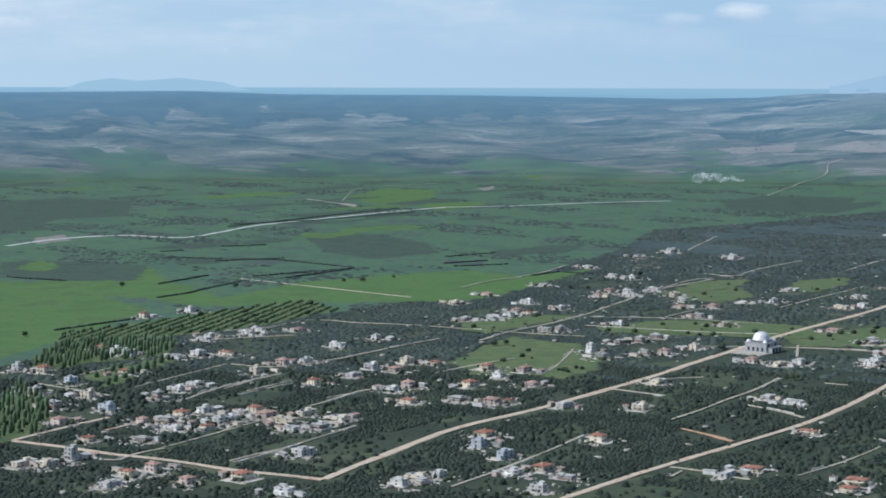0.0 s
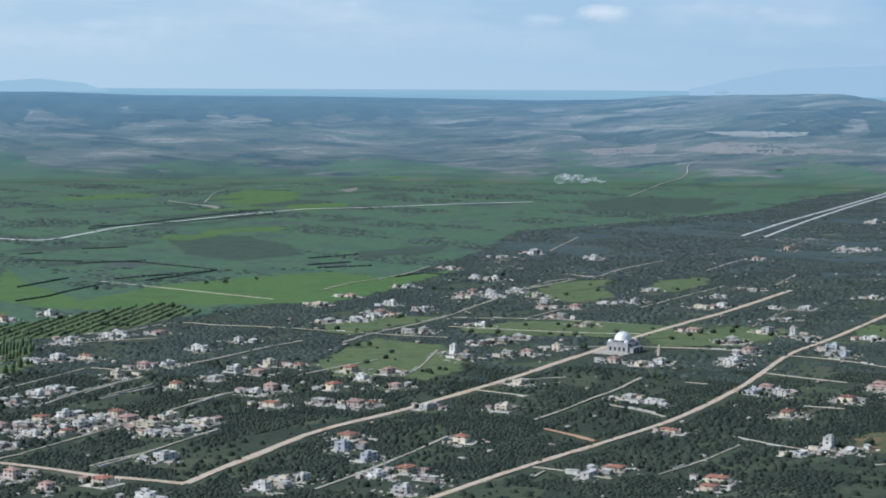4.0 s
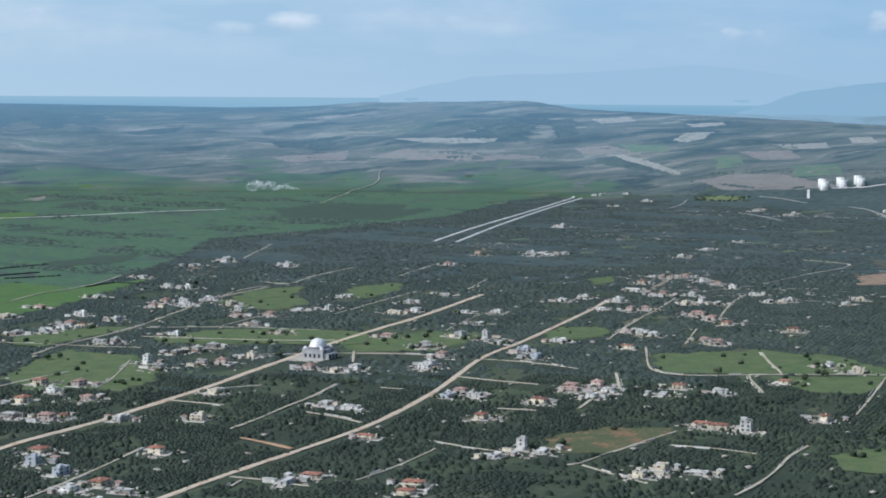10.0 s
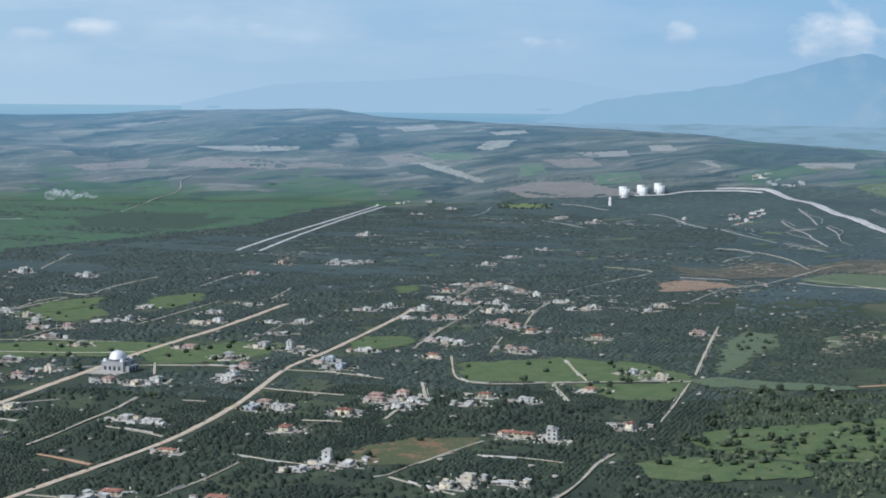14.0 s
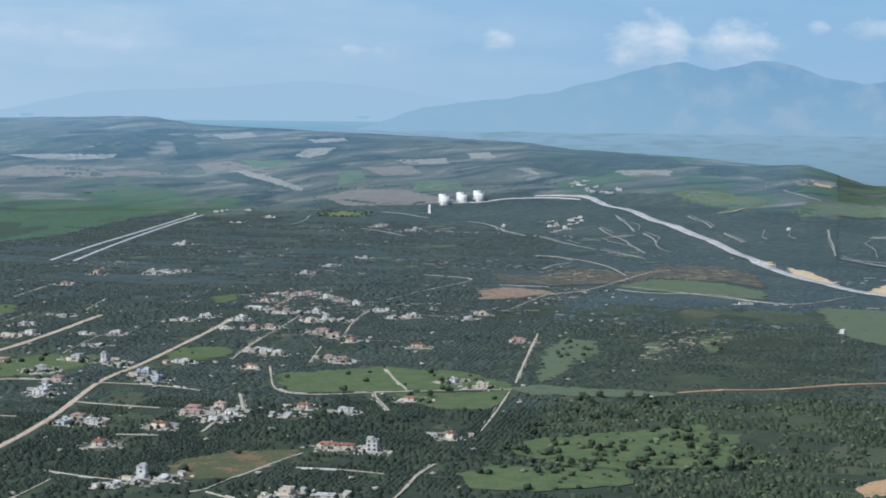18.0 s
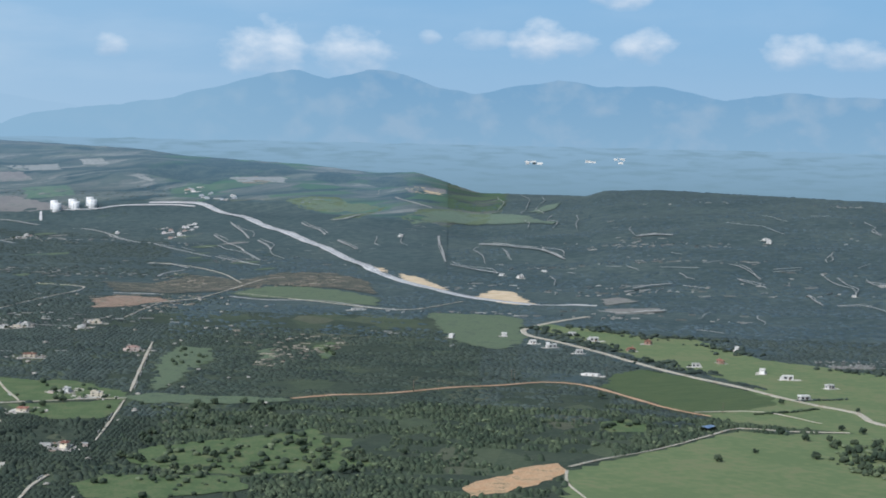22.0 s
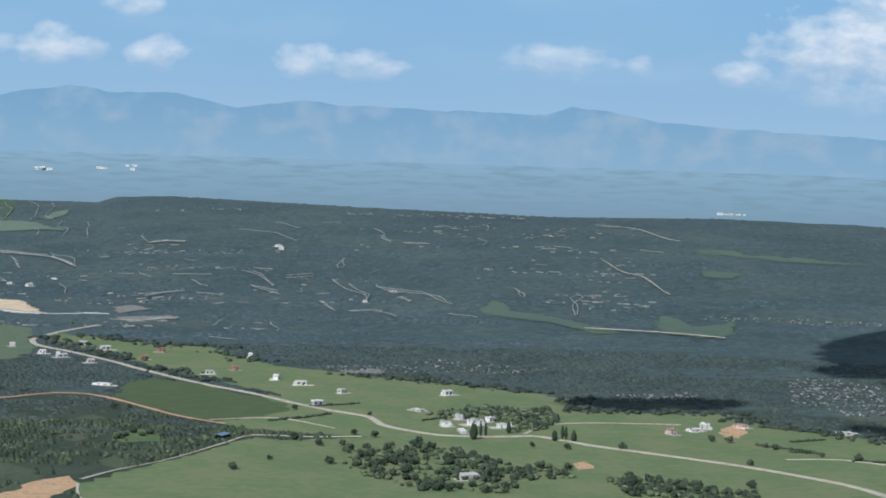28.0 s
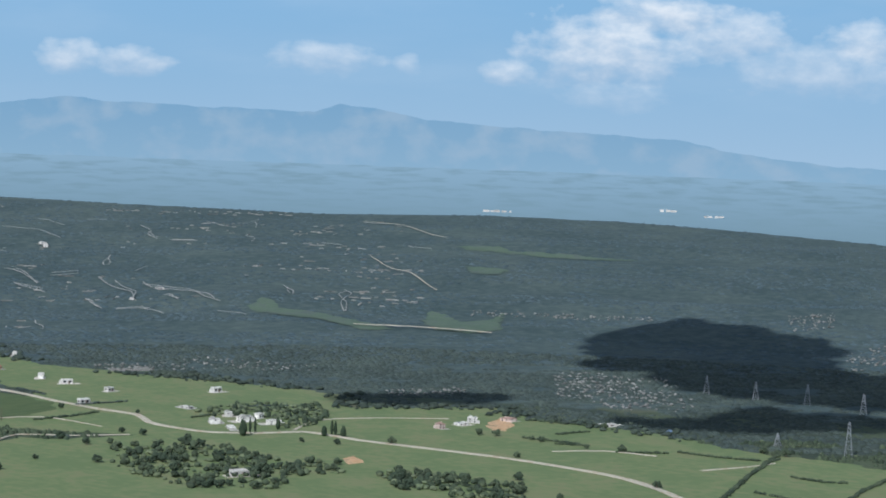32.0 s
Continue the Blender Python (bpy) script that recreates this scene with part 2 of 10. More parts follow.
MAT = {
    # crop green lightened and turned bluish to imitate haze over the plain
    "plain": material("crop_green", (0.050, 0.096, 0.064), (0.063, 0.130, 0.066), 90, third=(0.054, 0.076, 0.070), fine=0.8, bump=0.2),
    "bright": material("young_wheat", (0.058, 0.118, 0.034), (0.074, 0.142, 0.040), 50, fine=0.5, bump=0.15, third=(0.060, 0.104, 0.036)),
    "brown": material("scrub_soil", (0.032, 0.058, 0.044), (0.050, 0.082, 0.050), 30, fine=1.0, bump=0.3, third=(0.040, 0.058, 0.052)),
    "red": material("red_earth", (0.40, 0.245, 0.130), (0.52, 0.35, 0.21), 9, fine=1.0, bump=0.2, third=(0.20, 0.16, 0.09)),
    "pale": material("stubble", (0.165, 0.162, 0.145), (0.225, 0.215, 0.195), 25, fine=0.9, third=(0.13, 0.14, 0.115)),
    "grass": material("meadow_grass", (0.066, 0.104, 0.042), (0.092, 0.132, 0.054), 14, fine=1.1, bump=0.15, third=(0.115, 0.132, 0.062)),
    "ochre": material("dry_grass", (0.066, 0.086, 0.038), (0.090, 0.096, 0.048), 18, fine=0.9, bump=0.15, third=(0.215, 0.125, 0.072)),
    # clearing and hill grass: bluer greens carry the hill's haze in their colour
    "clearing": material("hazed_clearing_grass", (0.066, 0.100, 0.072), (0.086, 0.126, 0.084), 26, fine=0.9, bump=0.15, third=(0.076, 0.098, 0.088)),
    "hill_grass": material("hill_grass", (0.100, 0.142, 0.104), (0.126, 0.172, 0.118), 26, fine=0.9, bump=0.15, third=(0.092, 0.118, 0.096)),
    "dry": material("thin_grass", (0.088, 0.122, 0.072), (0.118, 0.152, 0.086), 16, fine=1.1, bump=0.15, third=(0.066, 0.092, 0.062)),
    "rough": material("rough_ground", (0.046, 0.058, 0.045), (0.084, 0.084, 0.064), 20, fine=1.3, bump=0.2, third=(0.17, 0.145, 0.11)),
    "russet": material("russet_soil", (0.20, 0.135, 0.095), (0.34, 0.25, 0.185), 13, fine=1.2, bump=0.2, third=(0.13, 0.105, 0.075)),
    # far plots: haze is added to their colour as a blue glow
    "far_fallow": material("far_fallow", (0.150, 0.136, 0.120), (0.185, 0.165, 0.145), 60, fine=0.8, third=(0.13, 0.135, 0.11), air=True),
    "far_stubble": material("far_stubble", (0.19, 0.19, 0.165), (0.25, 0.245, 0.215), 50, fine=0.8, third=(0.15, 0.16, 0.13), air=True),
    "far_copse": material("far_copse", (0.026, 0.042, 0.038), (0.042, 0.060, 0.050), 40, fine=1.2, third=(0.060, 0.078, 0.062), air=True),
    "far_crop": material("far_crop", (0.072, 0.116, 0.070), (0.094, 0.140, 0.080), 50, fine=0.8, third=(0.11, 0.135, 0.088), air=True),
    "valley": material("pasture", (0.106, 0.148, 0.064), (0.130, 0.166, 0.073), 38, fine=0.9, bump=0.12, third=(0.150, 0.168, 0.082), streak=0.7),
    "dark": material("crop_dark", (0.055, 0.085, 0.034), (0.075, 0.100, 0.040), 30, fine=0.6, bump=0.15, streak=4),
    "tan": material("cut_earth", (0.48, 0.37, 0.23), (0.60, 0.49, 0.34), 15, fine=0.7, bump=0.4),
    "dirt": material("dirt", (0.43, 0.355, 0.27), (0.53, 0.455, 0.36), 14, fine=0.9, bump=0.08, third=(0.40, 0.275, 0.185)),
    "redtrack": material("red_track", (0.33, 0.205, 0.125), (0.43, 0.295, 0.195), 14, fine=0.9, bump=0.08),
    "lane": material("gravel", (0.34, 0.315, 0.25), (0.46, 0.425, 0.345), 9, fine=0.9, bump=0.05, third=(0.30, 0.24, 0.17)),
    "asphalt": material("worn_asphalt", (0.46, 0.46, 0.45), (0.58, 0.57, 0.55), 18, fine=0.6),
    "tarmac": material("grey_tarmac", (0.23, 0.235, 0.245), (0.30, 0.305, 0.31), 25, fine=0.6),
    "track": material("stony_track", (0.21, 0.215, 0.205), (0.34, 0.34, 0.32), 9, fine=1.1, bump=0.1),
    "white": material("white_render", (0.48, 0.47, 0.44), (0.64, 0.63, 0.60), 3, 0.8, vary=0.3),
    "cream": material("cream_render", (0.54, 0.48, 0.37), (0.66, 0.59, 0.47), 4, 0.8, vary=0.22),
    "pink": material("pink_render", (0.44, 0.36, 0.32), (0.54, 0.45, 0.40), 4, 0.8, vary=0.2),
    "blue": material("blue_render", (0.40, 0.43, 0.47), (0.48, 0.51, 0.54), 4, 0.8, vary=0.12),
    "concrete": material("raw_concrete", (0.36, 0.35, 0.33), (0.46, 0.45, 0.42), 3, 0.9, vary=0.1, bump=0.02),
    "brick": material("hollow_brick", (0.27, 0.165, 0.12), (0.35, 0.23, 0.17), 1.5, 0.9, vary=0.15, bump=0.03),
    "tile": material("clay_tile", (0.215, 0.098, 0.070), (0.30, 0.150, 0.108), 3, 0.85, vary=0.3, bump=0.05),
    "tile_faded": material("faded_tile", (0.30, 0.19, 0.155), (0.38, 0.265, 0.225), 3, 0.85, vary=0.2, bump=0.05),
    "slab": material("roof_screed", (0.42, 0.41, 0.39), (0.56, 0.55, 0.52), 5, 0.9, vary=0.22),
    "patio": material("yard_concrete", (0.34, 0.32, 0.28), (0.50, 0.47, 0.42), 5, 0.9, vary=0.25, third=(0.26, 0.215, 0.165)),
    "glass": material("window_glass", (0.030, 0.036, 0.042), (0.045, 0.052, 0.058), 3, 0.15),
    "frame": material("window_frame", (0.55, 0.55, 0.55), (0.62, 0.62, 0.62), 3, 0.5),
    "door": material("brown_door", (0.12, 0.07, 0.04), (0.16, 0.10, 0.06), 2, 0.6),
    "panel": material("solar_panel", (0.03, 0.04, 0.08), (0.04, 0.05, 0.10), 3, 0.2),
    "steel": material("galvanised_steel", (0.24, 0.26, 0.28), (0.30, 0.32, 0.34), 3, 0.6, metal=0.3),
    "dome": material("lead_dome", (0.60, 0.61, 0.62), (0.70, 0.70, 0.70), 3, 0.45, metal=0.25),
    "marble": material("grey_stone", (0.30, 0.31, 0.32), (0.40, 0.40, 0.40), 5, 0.8),
    "silo": material("white_steel", (0.74, 0.74, 0.72), (0.82, 0.82, 0.80), 6, 0.5),
    "tarp": material("blue_sheet", (0.12, 0.19, 0.30), (0.17, 0.24, 0.35), 4, 0.5),
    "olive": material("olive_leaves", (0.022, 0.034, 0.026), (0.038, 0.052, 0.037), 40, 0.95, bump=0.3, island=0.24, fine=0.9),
    # paler, bluer copy of the olive leaves: distance haze put into the colour
    "hazed_olive": material("hazed_olive_leaves", (0.034, 0.049, 0.045), (0.052, 0.070, 0.060), 60, 0.95, island=0.22, fine=0.9),
    "poplar": material("orchard_leaves", (0.066, 0.106, 0.056), (0.090, 0.134, 0.068), 30, 0.9, island=0.2, fine=0.8),
    "hill_wood": material("scrub_wood_leaves", (0.028, 0.042, 0.034), (0.048, 0.064, 0.048), 45, 0.95, island=0.24, fine=0.9),
    "oak": material("oak_leaves", (0.028, 0.043, 0.027), (0.055, 0.074, 0.043), 30, 0.9, bump=0.3, island=0.26, fine=0.9),
    "pale_leaf": material("grey_green_leaves", (0.085, 0.11, 0.060), (0.115, 0.14, 0.080), 25, 0.85, bump=0.5, island=0.3),
    # maquis green turned blue: haze over the hill put into the colour
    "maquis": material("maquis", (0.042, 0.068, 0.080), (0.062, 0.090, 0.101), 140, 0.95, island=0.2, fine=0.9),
    "cypress": material("cypress_leaves", (0.022, 0.038, 0.022), (0.034, 0.052, 0.030), 4, 0.85, bump=0.3),
    "bark": material("bark", (0.10, 0.08, 0.06), (0.15, 0.12, 0.09), 1, 0.95, bump=0.05),
    "rock": material("limestone", (0.15, 0.152, 0.145), (0.24, 0.24, 0.225), 6, 0.9, bump=0.4, island=0.4),
    "clutter": material("yard_clutter", (0.20, 0.185, 0.165), (0.54, 0.52, 0.48), 2.5, 0.9, island=0.4, fine=0.5, third=(0.30, 0.21, 0.155)),
    "heap": material("soil_heaps", (0.15, 0.130, 0.10), (0.24, 0.215, 0.175), 5, 0.95, island=0.5, fine=0.8, third=(0.085, 0.095, 0.065)),
    "bare": material("bare_stone", (0.15, 0.155, 0.145), (0.25, 0.245, 0.225), 8, 0.95, island=0.45, fine=0.7),
    "cloud": material("cloud_white", (0.85, 0.85, 0.85), (0.9, 0.9, 0.9), 200, 1.0),
}

# ---- land ----
# azimuth in degrees from north, elevation of the skyline in degrees, distance of the crest, distance where the slope begins
CREST = ((-180, -0.555, 4800, 3900), (-12, -0.505, 4800, 3900), (-7.4, -0.465, 4800, 3900), (-4.6, -0.555, 4800, 3900),
         (1, -0.575, 4800, 3900), (6.7, -0.655, 4800, 3850), (8.9, -0.615, 4800, 3850), (10.6, -0.485, 4800, 3850),
         (15.3, -0.405, 4750, 3800), (16.8, -0.635, 4700, 3750), (22.9, -0.905, 4650, 3500), (26.2, -1.07, 4550, 3300),
         (27.4, -1.24, 4500, 3200), (30.8, -1.43, 4400, 2900), (32.9, -1.64, 4350, 2700), (34.1, -1.6, 4300, 2650),
         (35.9, -2.15, 4150, 2600), (39.0, -2.17, 3900, 2300), (39.5, -2.01, 3850, 2250), (41, -1.95, 3800, 2150),
         (46, -2.11, 3650, 1900), (52, -2.24, 3500, 1800), (57, -2.13, 3500, 1800), (61, -2.18, 3450, 1800),
         (64, -2.31, 3400, 1800), (68.3, -2.55, 3300, 1800), (90, -2.6, 3300, 1850), (180, -0.6, 4800, 3900))
EYE = EYE_HEIGHT
CREST_COLUMNS = [np.array(c, float) for c in zip(*CREST)]


def slope_at(x, y):
    """How far up the slope the place lies, 0 at its foot and 1 on the crest, and the crest's height and distance."""
    az, far = np.degrees(np.arctan2(x, y)), np.hypot(x, y)
    el, crest, foot = (np.interp(az, CREST_COLUMNS[0], c) for c in CREST_COLUMNS[1:])
    return (far - foot) / (crest - foot), EYE + crest * np.tan(np.radians(el)), far - crest


def ground_z(x, y):
    s, top, past = slope_at(x, y)
    c = np.clip(s, 0, 1)
    z = top * (0.55 * c * c * (3 - 2 * c) + 0.45 * c ** 1.4)
    roll = np.sin(x / 97 + 1.7 * np.sin(y / 173)) * np.sin(y / 121 + np.sin(x / 211)) + 0.5 * np.sin(x / 41 + y / 57)
    z = z + 5.0 * roll * np.clip(4 * c * (1 - c), 0, 1)
    return np.where(past > 0, np.maximum(top - 0.16 * past, -70), z)


def mesh_object(name, verts, faces, mat, parent=None, smooth=False):
    me = bpy.data.meshes.new(name)
    me.from_pydata(verts, [], faces)
    for m in mat if isinstance(mat, (list, tuple)) else (mat,):
        me.materials.append(m)
    if smooth:
        me.polygons.foreach_set("use_smooth", np.ones(len(me.polygons), bool))
    ob = new(name, me)
    ob.parent = parent
    return ob


def box(bm, x, y, z, sx, sy, sz, taper=0.0, slot=0):
    """A box that stands on z, its middle at x, y."""
    v = [bm.verts.new((x + i * sx / 2 * (1 - taper * k), y + j * sy / 2 * (1 - taper * k), z + k * sz)) for k in (0, 1) for j in (-1, 1) for i in (-1, 1)]
    for f in ((0, 2, 3, 1), (4, 5, 7, 6), (0, 1, 5, 4), (2, 6, 7, 3), (1, 3, 7, 5), (0, 4, 6, 2)):
        bm.faces.new([v[i] for i in f]).material_index = slot
    return v


def part(name, bm, mat, parent, label=""):
    me = bpy.data.meshes.new(name)
    bm.to_mesh(me)
    bm.free()
    for m in mat if isinstance(mat, (list, tuple)) else (mat,):
        me.materials.append(m)
    ob = new(name, me)
    ob.parent = parent
    return tagged(ob, label)


def land_material(name="land", air=0.0):
    """Soil and low growth, passing into a patchwork of small fields on the far slopes and maquis on the near hill."""
    m = bpy.data.materials.new(name)
    m.use_nodes = True
    n, l = m.node_tree.nodes, m.node_tree.links
    bsdf = n["Principled BSDF"]
    geo = n.new("ShaderNodeNewGeometry")

    def tex(size, detail=4):
        t = n.new("ShaderNodeTexNoise")
        t.inputs["Scale"].default_value, t.inputs["Detail"].default_value = 1 / size, detail
        l.new(geo.outputs["Position"], t.inputs["Vector"])
        return t

    def ramp(src, *stops):
        r = n.new("ShaderNodeValToRGB")
        r.color_ramp.elements[0].position, r.color_ramp.elements[0].color = stops[0][0], (*stops[0][1], 1)
        r.color_ramp.elements[1].position, r.color_ramp.elements[1].color = stops[-1][0], (*stops[-1][1], 1)
        for at, c in stops[1:-1]:
            r.color_ramp.elements.new(at).color = (*c, 1)
        l.new(src, r.inputs[0])
        return r.outputs[0]

    def mix(fac, a, b):
        x = n.new("ShaderNodeMix")
        x.data_type = "RGBA"
        if isinstance(fac, float):
            x.inputs[0].default_value = fac
        else:
            l.new(fac, x.inputs[0])
        l.new(a, x.inputs[6])
        l.new(b, x.inputs[7])
        return x.outputs[2]

    def calc(op, p, q=0.0, r=0.0):
        t = n.new("ShaderNodeMath")
        t.operation = op
        for i, v in enumerate((p, q, r)):
            if isinstance(v, (int, float)):
                t.inputs[i].default_value = v
            else:
                l.new(v, t.inputs[i])
        return t.outputs[0]

    def cells_of(size_x, size_y, src):
        flat = n.new("ShaderNodeVectorMath")
        flat.operation = "MULTIPLY"
        flat.inputs[1].default_value = (1 / size_x, 1 / size_y, 0)
        l.new(src, flat.inputs[0])
        c = n.new("ShaderNodeTexVoronoi")
        c.inputs["Scale"].default_value = 1.0
        l.new(flat.outputs[0], c.inputs["Vector"])
        p = n.new("ShaderNodeSeparateColor")
        l.new(c.outputs["Color"], p.inputs[0])
        return p.outputs

    def broken(value, rand, amount=0.55):
        """A soft change from one cover to another that goes plot by plot."""
        edge = n.new("ShaderNodeMapRange")
        edge.inputs[1].default_value, edge.inputs[2].default_value = 0.44, 0.56
        l.new(calc("MULTIPLY_ADD", rand, amount, calc("SUBTRACT", value, amount / 2)), edge.inputs[0])
        return edge.outputs[0]

    # village land: plots on the grid of the lanes, each with its own tone, over mottled soil
    turned = n.new("ShaderNodeVectorRotate")
    turned.rotation_type = "Z_AXIS"
    turned.inputs["Angle"].default_value = radians(-55.0)
    l.new(geo.outputs["Position"], turned.inputs["Vector"])
    plot = cells_of(58, 30, turned.outputs[0])
    plots = ramp(plot[0], (0.0, (0.022, 0.033, 0.026)), (0.45, (0.036, 0.050, 0.036)), (0.72, (0.058, 0.078, 0.048)), (0.9, (0.080, 0.104, 0.056)), (1.0, (0.13, 0.125, 0.085)))
    soil = ramp(tex(4).outputs[0], (0.38, (0.020, 0.031, 0.025)), (0.52, (0.042, 0.057, 0.040)), (0.62, (0.070, 0.086, 0.056)), (0.74, (0.13, 0.12, 0.088)))
    near = mix(0.5, plots, mix(0.5, soil, ramp(tex(45).outputs[0], (0.35, (0.034, 0.049, 0.035)), (0.5, (0.056, 0.077, 0.048)), (0.66, (0.090, 0.108, 0.066)))))
    # patchwork of the far slopes: warped cells, each with one crop, hedges between
    warp = n.new("ShaderNodeVectorMath")
    warp.operation = "MULTIPLY_ADD"
    warp.inputs[1].default_value = (110, 90, 0)
    l.new(tex(240, 3).outputs["Color"], warp.inputs[0])
    l.new(geo.outputs["Position"], warp.inputs[2])
    pick, small = cells_of(120, 46, warp.outputs[0]), cells_of(48, 24, warp.outputs[0])
    long = n.new("ShaderNodeVectorMath")
    long.operation = "MULTIPLY"
    long.inputs[1].default_value = (1 / 250, 1 / 62, 1 / 80)
    l.new(warp.outputs[0], long.inputs[0])
    strip = n.new("ShaderNodeTexNoise")
    strip.inputs["Scale"].default_value, strip.inputs["Detail"].default_value, strip.inputs["Roughness"].default_value = 1.0, 7, 0.62
    l.new(long.outputs[0], strip.inputs["Vector"])
    tones = ((0.0, (0.042, 0.064, 0.060)), (0.34, (0.062, 0.086, 0.072)), (0.52, (0.092, 0.108, 0.088)), (0.70, (0.118, 0.122, 0.104)), (0.86, (0.165, 0.160, 0.140)), (0.95, (0.085, 0.125, 0.072)), (1.0, (0.25, 0.242, 0.22)))
    crops = mix(0.35, ramp(pick[0], *tones), ramp(small[0], *tones))
    crops = mix(0.62, crops, ramp(strip.outputs[0], (0.40, (0.026, 0.042, 0.042)), (0.445, (0.044, 0.064, 0.058)), (0.475, (0.094, 0.104, 0.088)), (0.51, (0.052, 0.072, 0.062)), (0.545, (0.150, 0.145, 0.128)), (0.575, (0.080, 0.098, 0.082)), (0.61, (0.25, 0.238, 0.215)), (0.66, (0.10, 0.115, 0.09))))
    copse = n.new("ShaderNodeMapRange")
    copse.inputs[1].default_value, copse.inputs[2].default_value = 0.545, 0.575
    wide = n.new("ShaderNodeVectorMath")
    wide.operation = "MULTIPLY"
    wide.inputs[1].default_value = (1 / 330, 1 / 120, 0)
    l.new(geo.outputs["Position"], wide.inputs[0])
    bands = n.new("ShaderNodeTexNoise")
    bands.inputs["Scale"].default_value, bands.inputs["Detail"].default_value, bands.inputs["Roughness"].default_value = 1.0, 8, 0.6
    l.new(wide.outputs[0], bands.inputs["Vector"])
    l.new(bands.outputs[0], copse.inputs[0])
    # copse, wood and scrub tones lean blue: distance haze put into the colour
    dark = ramp(tex(20).outputs[0], (0.35, (0.026, 0.042, 0.042)), (0.65, (0.044, 0.064, 0.058)))
    crops = mix(copse.outputs[0], crops, dark)
    wood = ramp(tex(60).outputs[0], (0.35, (0.034, 0.056, 0.058)), (0.65, (0.050, 0.074, 0.070)))
    scrub = mix(0.5, ramp(tex(150, 5).outputs[0], (0.34, (0.040, 0.064, 0.067)), (0.5, (0.056, 0.082, 0.083)), (0.66, (0.080, 0.107, 0.100))), ramp(tex(13, 5).outputs[0], (0.38, (0.032, 0.052, 0.053)), (0.52, (0.055, 0.079, 0.078)), (0.68, (0.091, 0.114, 0.102))))
    lands = n.new("ShaderNodeAttribute")
    lands.attribute_name = "cover"
    which = n.new("ShaderNodeSeparateColor")
    l.new(lands.outputs["Color"], which.inputs[0])
    green = mix(0.45, ramp(tex(120).outputs[0], (0.40, (0.044, 0.066, 0.046)), (0.52, (0.056, 0.104, 0.050)), (0.64, (0.072, 0.088, 0.062))), ramp(pick[1], (0.0, (0.036, 0.056, 0.050)), (0.5, (0.056, 0.108, 0.050)), (0.85, (0.075, 0.125, 0.060)), (1.0, (0.12, 0.13, 0.09))))
    lower = n.new("ShaderNodeAttribute")
    lower.attribute_name = "low"
    crops = mix(broken(lower.outputs["Fac"], pick[2]), crops, green)
    colour = mix(broken(which.outputs[0], small[1], 0.4), near, crops)
    colour = mix(broken(which.outputs[1], tex(55, 5).outputs[0], 0.9), colour, scrub)
    colour = mix(broken(which.outputs[2], small[2], 0.5), colour, wood)
    l.new(colour, bsdf.inputs["Base Color"])
    bsdf.inputs["Roughness"].default_value = 0.95
    bsdf.inputs["Specular IOR Level"].default_value = 0.15
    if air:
        # imitated haze: the far backdrop gives off a faint blue of its own
        bsdf.inputs["Emission Color"].default_value = HAZE_GLOW
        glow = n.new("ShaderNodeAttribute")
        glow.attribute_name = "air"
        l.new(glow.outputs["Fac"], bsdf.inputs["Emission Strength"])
    b = n.new("ShaderNodeBump")
    b.inputs["Strength"].default_value, b.inputs["Distance"].default_value = 0.8, 1.2
    l.new(tex(7).outputs[0], b.inputs["Height"])
    l.new(b.outputs[0], bsdf.inputs["Normal"])
    return m


def soft(x, a, b):
    c = np.clip((x - a) / (b - a), 0, 1)
    return c * c * (3 - 2 * c)


# strength of the imitated haze glow, rising up the slope
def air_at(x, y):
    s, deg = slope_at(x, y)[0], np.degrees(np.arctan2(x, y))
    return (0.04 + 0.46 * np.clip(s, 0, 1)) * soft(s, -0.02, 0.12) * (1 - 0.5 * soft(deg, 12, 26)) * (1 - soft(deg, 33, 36))


